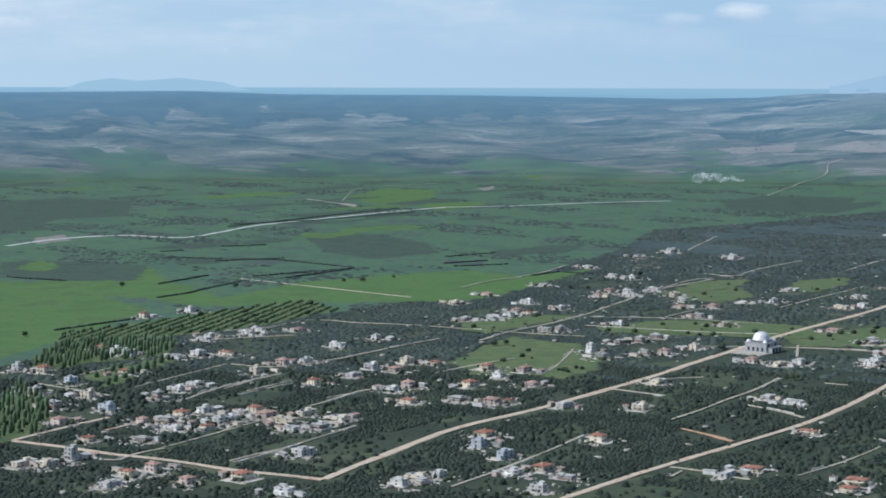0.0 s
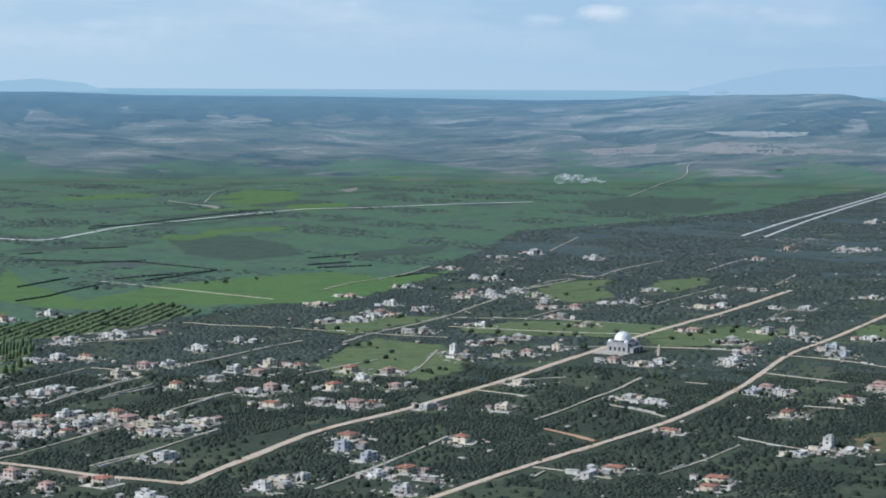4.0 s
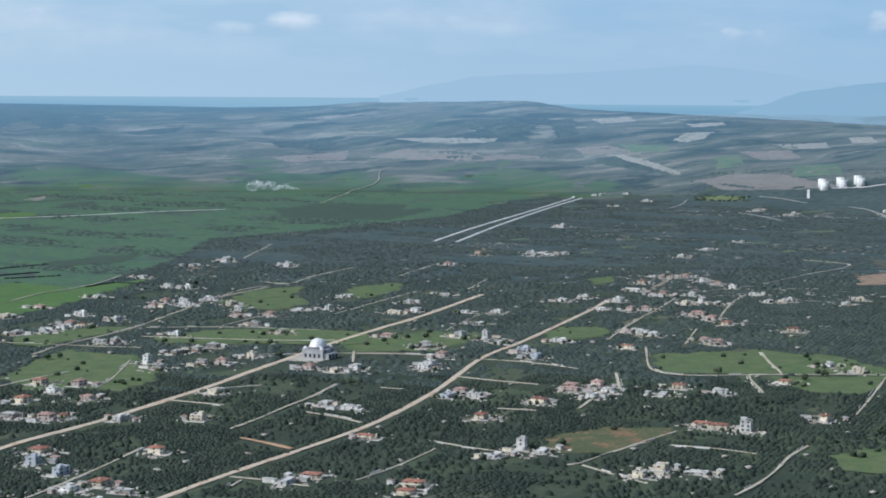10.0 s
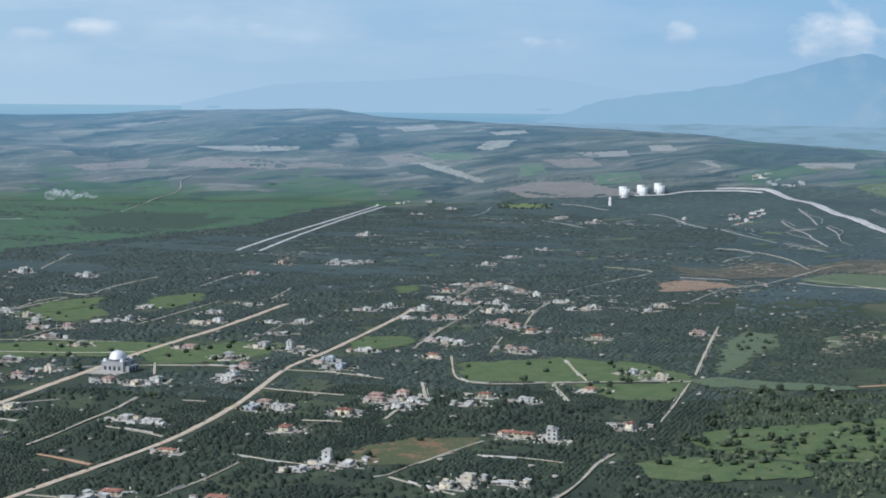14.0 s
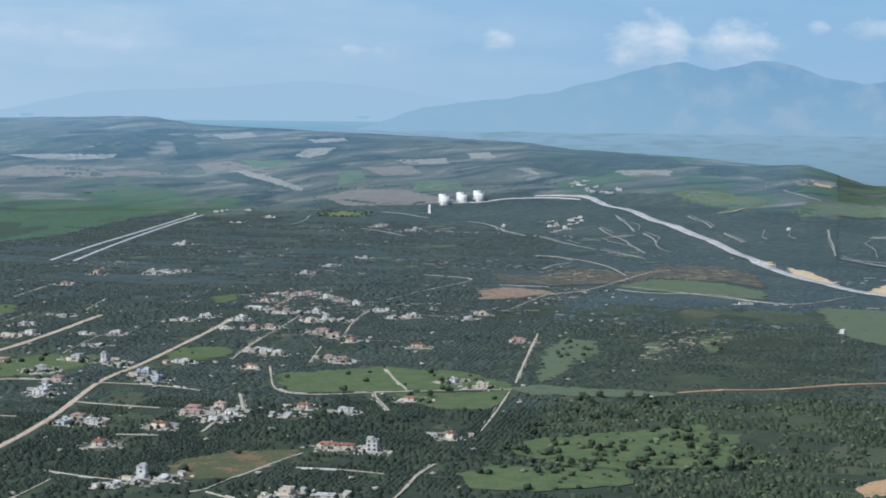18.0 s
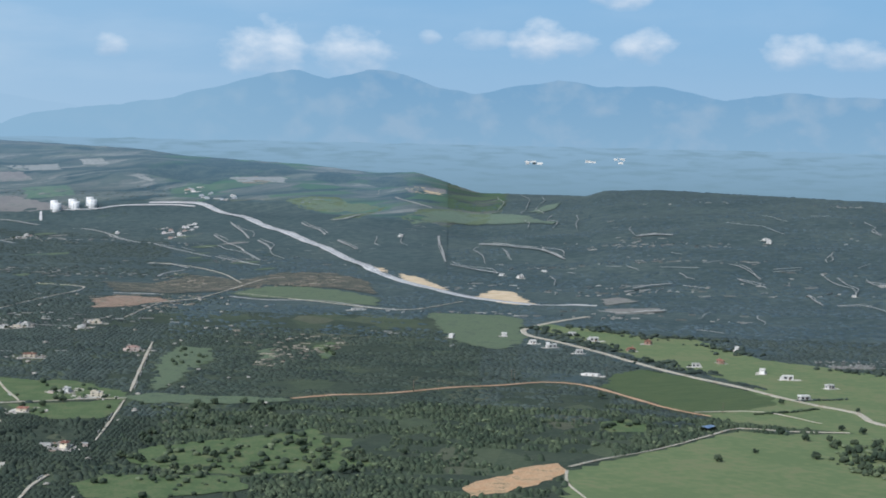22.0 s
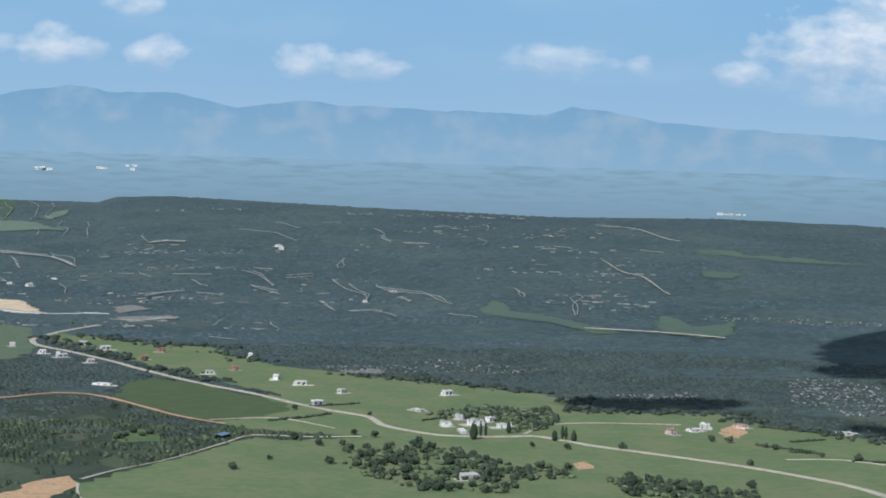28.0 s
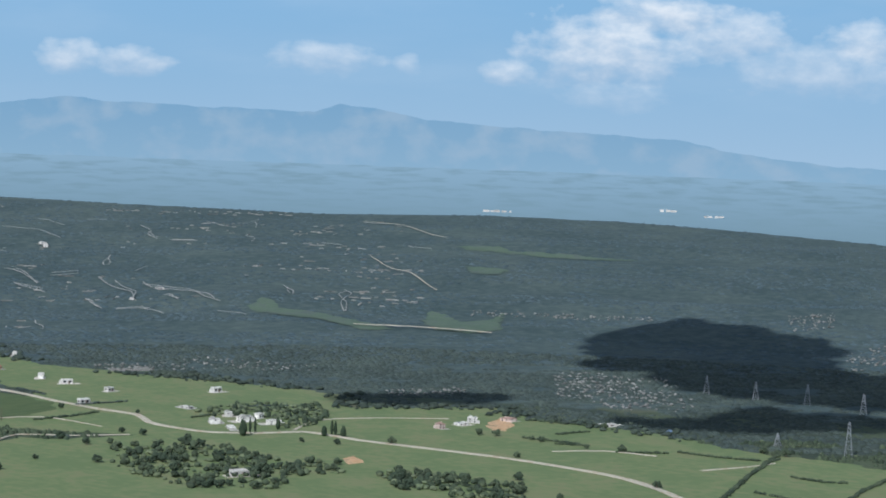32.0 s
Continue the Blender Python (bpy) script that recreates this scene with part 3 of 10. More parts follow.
def land_sheet(name, az, far, mat, label):
    a, d = np.meshgrid(np.radians(az), far)
    x, y = d * np.sin(a), d * np.cos(a)
    z = ground_z(x, y)
    if name != "ground":
        z = z - 0.6 + 1.5 * soft(slope_at(x, y)[0], 0.0, 0.03)
    verts = np.stack([x, y, z], -1).reshape(-1, 3)
    n, closed = len(az), az[-1] - az[0] > 350
    i, j = np.meshgrid(np.arange(len(far) - 1), np.arange(n if closed else n - 1), indexing="ij")
    k = (j + 1) % n
    faces = np.stack([i * n + j, i * n + k, (i + 1) * n + k, (i + 1) * n + j], -1).reshape(-1, 4)
    ob = mesh_object(name, verts.tolist(), faces.tolist(), mat, smooth=True)
    s, _, _ = slope_at(x, y)
    deg = np.degrees(a)
    ripple = 0.15 * np.sin(deg * 1.7) + 0.1 * np.sin(deg * 4.1 + 1)
    # small fields on the far slopes, maquis on the nearer hill, pine woods on the far west crest
    rim = np.interp(deg, [18, 24, 27, 30.5, 32, 35, 36.5, 38], [0.0, 0.30, 0.40, 0.50, 0.40, 0.42, 0.7, 1.1])
    scrub = np.maximum(soft(deg, 36.2, 37.2), soft(deg, 16, 20) * (1 - soft(s, rim, rim + 0.05))) * np.where(deg > 37, soft(d, 1450, 1750), soft(d, 1900, 2300))
    scrub = np.maximum(scrub, soft(deg, -6, -1) * soft(d, 1900, 2300) * (1 - soft(s, -0.04, 0.02)))
    hill = np.where(deg < 18, soft(s, -0.16, -0.02), soft(s + 0.5 * ripple, 0.0, 0.3)) * (1 - scrub)
    wood = soft(s + 0.05 * np.sin(deg * 2.3 + d / 85) + 0.04 * np.sin(deg * 5.1), 0.64, 0.76) * (1 - soft(deg, 0, 6)) + soft(s, 0.86, 0.95) * (1 - soft(deg, 7, 12))
    cover = np.stack([hill, scrub, np.clip(wood, 0, 1), np.ones_like(hill)], -1).reshape(-1, 4)
    attr = ob.data.color_attributes.new("cover", "FLOAT_COLOR", "POINT")
    attr.data.foreach_set("color", cover.astype(np.float32).ravel())
    low = (1 - soft(s + 0.08 * np.sin(deg * 1.1 + d / 90), 0.05, 0.50)) * (1 - soft(deg, 14, 22)) + 0.5 * soft(deg, 25, 28) * (1 - soft(deg, 37, 38))
    attr = ob.data.attributes.new("low", "FLOAT", "POINT")
    attr.data.foreach_set("value", low.astype(np.float32).ravel())
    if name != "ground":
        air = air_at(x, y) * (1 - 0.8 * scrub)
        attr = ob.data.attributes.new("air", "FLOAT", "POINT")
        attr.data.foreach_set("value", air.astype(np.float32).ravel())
    return tagged(ob, label, "ground" if name == "ground" else "hill", kind="structure")


land_sheet("ground", np.concatenate([np.arange(-180, -20, 4.0), np.arange(-20, 76, 0.25), np.arange(76, 180, 4.0)]),
           np.concatenate([[0.5, 60, 150, 300], np.arange(400, 1800, 50.0), np.arange(1800, 4960, 24.0)]), land_material(), "wide land of dark soil and low growth with hills")
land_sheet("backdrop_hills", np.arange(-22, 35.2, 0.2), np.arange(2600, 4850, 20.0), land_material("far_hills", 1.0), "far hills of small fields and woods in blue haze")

# where nothing grows: a map of 5 m squares over the land
CELL, WEST, SOUTH = 5.0, -1300.0, 250.0
taken = np.zeros((900, 900), np.uint8)
MAP_X, MAP_Y = np.meshgrid(WEST + CELL * (np.arange(900) + 0.5), SOUTH + CELL * (np.arange(900) + 0.5), indexing="ij")


def window_of(points, margin):
    p = np.array(points)
    lo = np.floor((p.min(0) - margin - (WEST, SOUTH)) / CELL).astype(int).clip(0, 900)
    hi = np.ceil((p.max(0) + margin - (WEST, SOUTH)) / CELL).astype(int).clip(0, 900)
    return slice(lo[0], hi[0]), slice(lo[1], hi[1])


def inside(points, x, y):
    hit = np.zeros(x.shape, bool)
    for (x0, y0), (x1, y1) in zip(points, points[1:] + points[:1]):
        with np.errstate(divide="ignore", invalid="ignore"):
            hit ^= ((y0 > y) != (y1 > y)) & (x < (x1 - x0) * (y - y0) / (y1 - y0) + x0)
    return hit


FIELDS = []
FIELD_TAGS = {"green_plain": "cropland", "meadow": "meadow", "plot": "field"}
FIELD_WORDS = {"plain": "plain of young green crops", "bright": "bright green crop field on the plain", "brown": "dark plot of scrub and soil", "red": "plot of bare red earth",
               "pale": "pale stubble plot on the hills", "grass": "green meadow among village groves", "ochre": "dry ochre plot on the slope", "dry": "pale green clearing in the scrub", "hill_grass": "pale grass clearing high on the scrub hill", "russet": "bare russet soil", "rough": "rough brown ground with heaps and thin grass", "far_fallow": "pale pinkish fallow plot on the far slope", "far_stubble": "pale stubble plot on the far slope",
               "far_copse": "dark copse on the far slope", "far_crop": "hazy green crop plot on the far slope", "clearing": "hazy green clearing in the scrub",
               "valley": "short green grass in the valley", "dark": "dark green crop field", "tan": "bare tan earth of a road cutting"}


def field(name, kind, points, label=""):
    """A patch of one crop laid over the land, with an uneven edge."""
    points = list(points)
    level = 0.10 + 0.0022 * len(FIELDS)
    rng = random.Random(len(FIELDS))
    edge = []
    for (x0, y0), (x1, y1) in zip(points, points[1:] + points[:1]):
        steps = max(1, int(math.hypot(x1 - x0, y1 - y0) / 8))
        for i in range(steps):
            f, wob = i / steps, min(4.5, 0.07 * math.hypot(x1 - x0, y1 - y0))
            edge.append((x0 + (x1 - x0) * f + rng.uniform(-wob, wob), y0 + (y1 - y0) * f + rng.uniform(-wob, wob)))
    bm = bmesh.new()
    bm.faces.new([bm.verts.new((x, y, 0)) for x, y in edge])
    bmesh.ops.triangulate(bm, faces=bm.faces[:])
    if max(float(slope_at(x, y)[0]) for x, y in edge) > 0:
        for _ in range(4):
            long = [e for e in bm.edges if e.calc_length() > 45]
            if not long or len(bm.faces) > 6000:
                break
            bmesh.ops.subdivide_edges(bm, edges=long, cuts=1)
            bmesh.ops.triangulate(bm, faces=[f for f in bm.faces if len(f.verts) > 3])
    for v in bm.verts:
        s = float(slope_at(v.co.x, v.co.y)[0])
        v.co.z = float(ground_z(v.co.x, v.co.y)) + level + (0.5 if s > 0 else 0.0)
    bmesh.ops.recalc_face_normals(bm, faces=bm.faces[:])
    if sum(f.normal.z for f in bm.faces) < 0:
        bmesh.ops.reverse_faces(bm, faces=bm.faces[:])
    ob = part(name, bm, MAT[kind], None)
    # per-vertex strength of the plot's imitated haze glow
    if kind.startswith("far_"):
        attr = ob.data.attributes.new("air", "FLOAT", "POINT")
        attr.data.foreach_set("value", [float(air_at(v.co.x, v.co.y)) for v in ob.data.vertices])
    FIELDS.append((kind, edge))
    win = window_of(edge, 0)
    taken[win][inside(edge, MAP_X[win], MAP_Y[win])] = 2 if name == "green_plain" else 1
    return tagged(ob, label or FIELD_WORDS[kind], FIELD_TAGS[name], kind="structure")


ROADS = []


def lane_walls(path, width, rng):
    """Low walls of plots along one side of a lane, with gaps."""
    side_sign = rng.choice((-1, 1))
    for a, b in zip(path, path[1:]):
        if rng.random() < 0.68:
            continue
        way = (b - a).normalized()
        side = Vector((way.y, -way.x, 0)) * side_sign
        bm = bmesh.new()
        box(bm, 0, 0, 0, (b - a).length * rng.uniform(0.5, 0.95), 0.25, rng.uniform(0.8, 1.3))
        ob = part("plot_wall", bm, MAT["slab"], None)
        mid = (a + b) / 2 + side * (width / 2 + 1.2)
        ob.matrix_basis = pose(mid.x, mid.y, float(ground_z(mid.x, mid.y)) - 0.05, 0, 0, math.degrees(math.atan2(way.y, way.x)))
        tagged(ob, "low pale plastered plot wall along a lane", "wall", "plot walls")


ROAD_MAT = {"dirt_road": "dirt", "lane": "lane", "field_track": "lane", "highway": "asphalt", "access_road": "asphalt", "valley_road": "lane", "scrub_track": "track", "hill_track": "track", "carriageway": "tarmac"}
NARROW = {"lane": 0.50, "dirt_road": 0.76, "scrub_track": 0.22, "field_track": 0.6, "valley_road": 0.7, "highway": 0.8}
ROAD_WORDS = {"dirt_road": "tan dirt road between groves", "lane": "pale gravel lane between plots", "field_track": "pale narrow track along the fields", "highway": "pale grey asphalt road",
              "access_road": "pale road to the white tanks", "valley_road": "pale country road", "scrub_track": "short stony track cleared through the scrub", "hill_track": "pale stony track across the scrub hill", "carriageway": "grey asphalt carriageway of the highway"}


def ribbon(name, width, points, label=""):
    """A road: a slightly domed strip with ragged verges that follows the land."""
    rng = random.Random(1000 + len(ROADS))
    width *= NARROW.get(name, 1.0)
    level = 0.56 + 0.001 * len(ROADS) + (0.35 if name == "carriageway" else 0.0)
    path = []
    pts = [Vector((*p, 0)) for p in points]
    if name == "scrub_track":
        # cut by hand through the scrub: it bends
        a, b = pts
        side = Vector((b.y - a.y, a.x - b.x, 0))
        pts = [a, a.lerp(b, 0.3) + side * rng.uniform(-0.07, 0.07), a.lerp(b, 0.65) + side * rng.uniform(-0.07, 0.07), b]
    ext = [2 * pts[0] - pts[1]] + pts + [2 * pts[-1] - pts[-2]]
    for a, b, c, d in zip(ext, ext[1:], ext[2:], ext[3:]):
        steps = max(2, int((c - b).length / 14))
        for i in range(steps):
            f = i / steps
            path.append(0.5 * (2 * b + (c - a) * f + (2 * a - 5 * b + 4 * c - d) * f * f + (3 * b - a - 3 * c + d) * f ** 3))
    path.append(pts[-1])
    verts, faces = [], []
    for i, p in enumerate(path):
        way = (path[min(i + 1, len(path) - 1)] - path[max(i - 1, 0)]).normalized()
        side = Vector((way.y, -way.x, 0))
        bulge = 1 + 0.28 * math.sin(i * 0.9 + 2 * math.sin(i * 0.37 + len(ROADS)))
        for f, lift in ((-0.5, -0.35), (-0.42, 0.0), (0, 0.03), (0.42, 0.0), (0.5, -0.35)):
            q = p + side * (f * width * (bulge if width < 4 else 1.0) * (1 + (rng.uniform(-0.16, 0.16) if f else 0)))
            hilly = 2.2 if float(slope_at(q.x, q.y)[0]) > 0 else 0.0
            verts.append((q.x, q.y, float(ground_z(q.x, q.y)) + level + lift + hilly))
        if i:
            k = 5 * i
            faces += [(k - 5 + j, k - 4 + j, k + 1 + j, k + j) for j in range(4)]
    mat = "redtrack" if "red earth" in label else ROAD_MAT[name]
    ob = mesh_object(name, verts, faces, MAT[mat])
    ROADS.append(path)
    for a, b in zip(path, path[1:]):
        win = window_of([a[:2], b[:2]], 26)
        x, y = MAP_X[win], MAP_Y[win]
        span = (b - a).to_2d()
        f = np.clip(((x - a.x) * span.x + (y - a.y) * span.y) / max(span.length_squared, 0.01), 0, 1)
        taken[win][np.hypot(x - a.x - f * span.x, y - a.y - f * span.y) < width * 0.5 + 1.2] = 3
    if name == "lane" and math.degrees(math.atan2(path[0].x, path[0].y)) < 27 and path[0].length < 2400:
        lane_walls(path, width, rng)
    return tagged(ob, label or ROAD_WORDS[name], "road", kind="structure")


# ---- buildings ----
def boxes(*rows):
    bm = bmesh.new()
    for r in rows:
        box(bm, *r)
    return bm


def hip_roof(w, d, z, rise, over=0.6):
    bm = bmesh.new()
    w, d = w / 2 + over, d / 2 + over
    ridge = max(w - d, 0.3)
    low = [bm.verts.new((i * w, j * d, z)) for j in (-1, 1) for i in (-1, 1)]
    eave = [bm.verts.new((i * w, j * d, z + 0.18)) for j in (-1, 1) for i in (-1, 1)]
    a, b = bm.verts.new((-ridge, 0, z + rise)), bm.verts.new((ridge, 0, z + rise))
    for f in ((low[0], low[2], low[3], low[1]), (eave[0], eave[1], b, a), (eave[3], eave[2], a, b), (eave[2], eave[0], a), (eave[1], eave[3], b),
              (low[0], low[1], eave[1], eave[0]), (low[1], low[3], eave[3], eave[1]), (low[3], low[2], eave[2], eave[3]), (low[2], low[0], eave[0], eave[2])):
        bm.faces.new(f)
    return bm


def window_bm(w=1.3, h=1.4):
    """A frame with the glass sunk into it, one piece; it faces -y."""
    bm = bmesh.new()
    box(bm, 0, -0.02, 0, w + 0.2, 0.24, h + 0.2)
    bm.faces.ensure_lookup_table()
    front = min(bm.faces, key=lambda f: f.calc_center_median().y)
    bmesh.ops.inset_region(bm, faces=[front], thickness=0.14, depth=-0.08)
    front.material_index = 1
    return bm


WINDOW = None
HOUSE_KINDS = {
    # kind: wall, roof, storeys, width, depth, label, category
    "white": ("white", "flat", 2, 9.5, 8, "white two-storey house with a flat roof and balcony", "house"),
    "low": ("white", "flat", 1, 12, 6.5, "low white single-storey building with a flat roof", "house"),
    "red": ("cream", "tile", 2, 9.5, 8.5, "cream house with a hipped red clay tile roof", "house"),
    "grey": ("concrete", "frame", 2, 9, 8, "unfinished grey concrete house with brick infill", "house"),
    "cream": ("cream", "flat", 2, 10, 8.5, "cream-coloured two-storey house with a flat roof", "house"),
    "blue": ("blue", "flat", 2, 10, 9, "pale blue house with a flat roof", "house"),
    "pink": ("pink", "faded", 2, 9.5, 8.5, "pinkish rendered house with a faded tile roof", "house"),
    "hut": ("white", "flat", 1, 5.5, 4.5, "small white flat-roofed cabin in the meadow", "cabin"),
    "brick": ("brick", "tile", 1, 6.5, 5.5, "small bare brick cabin with a tiled roof", "cabin"),
    "barn": ("concrete", "flat", 1, 10, 6.5, "grey concrete field barn among trees", "barn"),
    "tower": ("white", "flat", 3, 6.5, 6.5, "tall narrow white house of three storeys", "house"),
}
made, counts, HOMES = {}, {}, []
GRID_TURN = 55.0


def build_house(kind, variant):
    wall, roof, storeys, w, d, label, category = HOUSE_KINDS[kind]
    rng = random.Random(kind + str(variant))
    w, d = w * rng.uniform(0.85, 1.2), d * rng.uniform(0.85, 1.15)
    high = 2.7 * storeys + 0.3
    house = tagged(new("house"), label, category, "village houses")
    global WINDOW
    if WINDOW is None:
        WINDOW = part("window", window_bm(), (MAT["frame"], MAT["glass"]), house).data
        scene.collection.objects.unlink(bpy.data.objects["window"])
        bpy.data.objects.remove(bpy.data.objects["window"])
    # walls: a wing set back from the main block
    wing = rng.uniform(0.35, 0.55)
    if kind == "grey":
        rows = [(sx * (w / 2 - 0.25), sy * (d / 2 - 0.25), 0, 0.4, 0.4, high) for sx in (-1, -0.35, 0.35, 1) for sy in (-1, 1)]
        post = part("column", boxes((0, 0, 0, 0.4, 0.4, high)), MAT["concrete"], house)
        for i, r in enumerate(rows):
            one = post if i == 0 else new("column", post.data)
            one.parent = house
            one.location = (r[0], r[1], 0)
        for k in range(storeys + 1):
            part("floor_slab", boxes((0, 0, 3.1 * k, w + 0.5, d + 0.5, 0.28)), MAT["concrete"], house)
        part("wall", boxes((0, 0.4, 0.28, w - 0.9, d - 1.6, 2.8)), MAT["brick"], house, "bare hollow brick infill")
        part("wall", boxes((-w * 0.2, 0.4, 3.38, w * 0.5, d - 1.6, 2.75)), MAT["concrete"], house)
        part("stair_block", boxes((w * 0.25, 0.5, high + 0.1, 3, 3.4, 2.3)), MAT["concrete"], house)
    else:
        bm = boxes((0, 0, 0, w, d, high))
        box(bm, rng.choice((-1, 1)) * w * (0.5 + wing * 0.25), d * 0.12, 0, w * wing * 0.5 + 0.02, d * 0.6, 3.2 if storeys > 1 else 2.6)
        bmesh.ops.bevel(bm, geom=bm.edges[:], offset=0.06, segments=1, affect="EDGES")
        part("wall", bm, MAT[wall], house)
    # roof
    if roof in ("tile", "faded"):
        part("roof", hip_roof(w, d, high, min(w, d) * rng.uniform(0.22, 0.3)), MAT["tile" if roof == "tile" else "tile_faded"], house)
        part("chimney", boxes((w * 0.2, d * 0.15, high + 0.8, 0.7, 0.7, 1.9)), MAT[wall], house)
    elif roof == "flat":
        part("roof", boxes((0, 0, high, w + 0.5, d + 0.5, 0.25)), MAT["slab"], house)
        part("parapet", boxes((0, -d / 2, high + 0.25, w, 0.18, 0.7), (0, d / 2, high + 0.25, w, 0.18, 0.7), (-w / 2, 0, high + 0.25, 0.18, d - 0.2, 0.7), (w / 2, 0, high + 0.25, 0.18, d - 0.2, 0.7)), MAT[wall], house)
        if storeys > 1:
            part("stair_block", boxes((w * 0.2, d * 0.2, high + 0.25, 3.2, 3.4, 2.4), (w * 0.2, d * 0.2, high + 2.65, 3.7, 3.9, 0.18)), MAT[wall], house)
        if variant != 1 and kind not in ("hut", "brick"):
            bm = bmesh.new()
            bmesh.ops.create_cone(bm, cap_ends=True, segments=12, radius1=0.55, radius2=0.55, depth=1.5, matrix=pose(-w * 0.25, d * 0.2, high + 1.7, 0, 90, 0))
            part("water_tank", bm, MAT["steel"], house)
            bm = boxes((0, 0, 0, 2.2, 1.9, 0.1))
            bmesh.ops.transform(bm, matrix=pose(-w * 0.25, d * 0.2 - 1.4, high + 0.8, 38, 0, 0), verts=bm.verts[:])
            part("solar_panel", bm, MAT["panel"], house)
    # windows, doors and balcony
    if kind != "grey":
        for k in range(storeys):
            z = 3.1 * k + 1.2
            for side, length, depth in ((0, w, d), (180, w, d), (90, d, w), (270, d, w)):
                n = 2 if side in (0, 180) else 1
                for i in range(n):
                    off = (i - (n - 1) / 2) * length / n
                    win = new("window", WINDOW)
                    win.parent = house
                    win.matrix_basis = pose(0, 0, 0, 0, 0, side) @ pose(off, -depth / 2, z)
        part("door", boxes((w * 0.17, -d / 2 - 0.03, 0.3, 1.1, 0.14, 2.1)), MAT["door"], house)
        if storeys > 1:
            bal = part("balcony", boxes((-w * 0.2, -d / 2 - 0.75, 3.1, w * 0.5, 1.5, 0.2)), MAT["slab"], house)
            part("railing", boxes((-w * 0.2, -d / 2 - 1.46, 3.3, w * 0.5, 0.06, 0.9), (-w * 0.45 + 0.03, -d / 2 - 0.75, 3.3, 0.06, 1.4, 0.9)), MAT[wall], bal)
    # yard and wall round it
    yard_w, yard_d = w * rng.uniform(1.35, 2.3), d * rng.uniform(1.4, 2.2)
    part("yard", boxes((w * 0.15, -d * 0.2, 0, yard_w, yard_d, 0.16)), MAT["patio"], house)
    if variant == 0 and kind not in ("hut", "brick"):
        x0, y0 = w * 0.15, -d * 0.2
        part("yard_wall", boxes((x0, y0 - yard_d / 2, 0, yard_w, 0.22, 1.1), (x0, y0 + yard_d / 2, 0, yard_w, 0.22, 1.1), (x0 - yard_w / 2, y0, 0, 0.25, yard_d - 0.3, 1.1), (x0 + yard_w / 2, y0, 0, 0.25, yard_d - 0.3, 1.1)), MAT["slab"], house)
    return house


def house(kind, x, y):
    n = counts[kind] = counts.get(kind, 0) + 1
    rng = random.Random(f"{kind}{n}")
    variant = n % 3
    turn = GRID_TURN + rng.choice((0, 0, 90, 180, 270)) + rng.uniform(-6, 6)
    # the valley and hill houses stand free of the village grid
    if math.degrees(math.atan2(x, y)) > 30:
        turn += rng.uniform(-25, 25)
    at = pose(x, y, float(ground_z(x, y)) + 0.12, 0, 0, turn)
    if (kind, variant) in made:
        ob = copy_thing(made[kind, variant], at @ Matrix.Diagonal((rng.uniform(0.82, 1.6), rng.uniform(0.8, 1.35), rng.uniform(0.95, 1.15) if kind in ("tower", "hut", "brick") else rng.uniform(0.52, 0.90), 1)))
    else:
        ob = made[kind, variant] = build_house(kind, variant)
        size = 0.95 if kind in ("hut", "brick", "barn") else 0.74
        ob.matrix_basis = at @ Matrix.Diagonal((size, size, size, 1))
    HOMES.append((x, y))
    win = window_of([(x, y)], 14)
    taken[win][np.hypot(MAP_X[win] - x, MAP_Y[win] - y) < 11] = 3
    if math.degrees(math.atan2(x, y)) < 27 and kind != "hut":
        for _ in range(rng.choice((0, 1, 1, 2))):
            outbuilding(x + rng.choice((-1, 1)) * rng.uniform(6.5, 13), y + rng.uniform(-8, 10), rng)
    return ob


SHED_WALLS = ("white", "concrete", "pink", "cream")


def outbuilding(x, y, rng):
    """A lean-to or store beside a house, with a sloping sheet roof."""
    shed = tagged(new("outbuilding"), "small flat-roofed outbuilding beside a house", "shed", "outbuildings")
    w, d, h = rng.uniform(2.5, 7.5), rng.uniform(2.2, 4.5), rng.uniform(1.9, 2.6)
    shed.matrix_basis = pose(x, y, float(ground_z(x, y)) + 0.1, 0, 0, GRID_TURN + rng.choice((0, 90)) + rng.uniform(-5, 5))
    part("wall", boxes((0, 0, 0, w, d, h)), MAT[rng.choice(SHED_WALLS)], shed)
    roof = boxes((0, 0, h, w + 0.6, d + 0.6, 0.16))
    for v in roof.verts:
        v.co.z += 0.12 * v.co.y
    part("roof", roof, MAT[rng.choice(("slab", "slab", "tile_faded", "concrete"))], shed)
    part("door", boxes((w * 0.1, -d / 2 - 0.03, 0, 1.0, 0.12, 1.9)), MAT["door"], shed)


# ---- fields, roads and houses ----
ribbon("dirt_road", 7.6, ((-65.7, 998.6), (-48.7, 1038.3), (-25.9, 1087.9), (-4, 1135.1), (23, 1176.9), (59.2, 1224), (99.3, 1286.5), (143.9, 1358.1), (184.2, 1429.2), (222.7, 1495.4), (262.9, 1565.2), (323, 1660.4), (382.1, 1751.4), (478.1, 1917.3)), "wide tan dirt road through the olive village")
ribbon("dirt_road", 5.7, ((-65.7, 998.6), (-91.5, 1012.2), (-113.1, 1021.8), (-135.9, 1037.6), (-162.6, 1055.3), (-185.8, 1065.7), (-214.5, 1086.1), (-235.7, 1097.2), (-250.2, 1105.3)), "tan dirt road along the village edge")
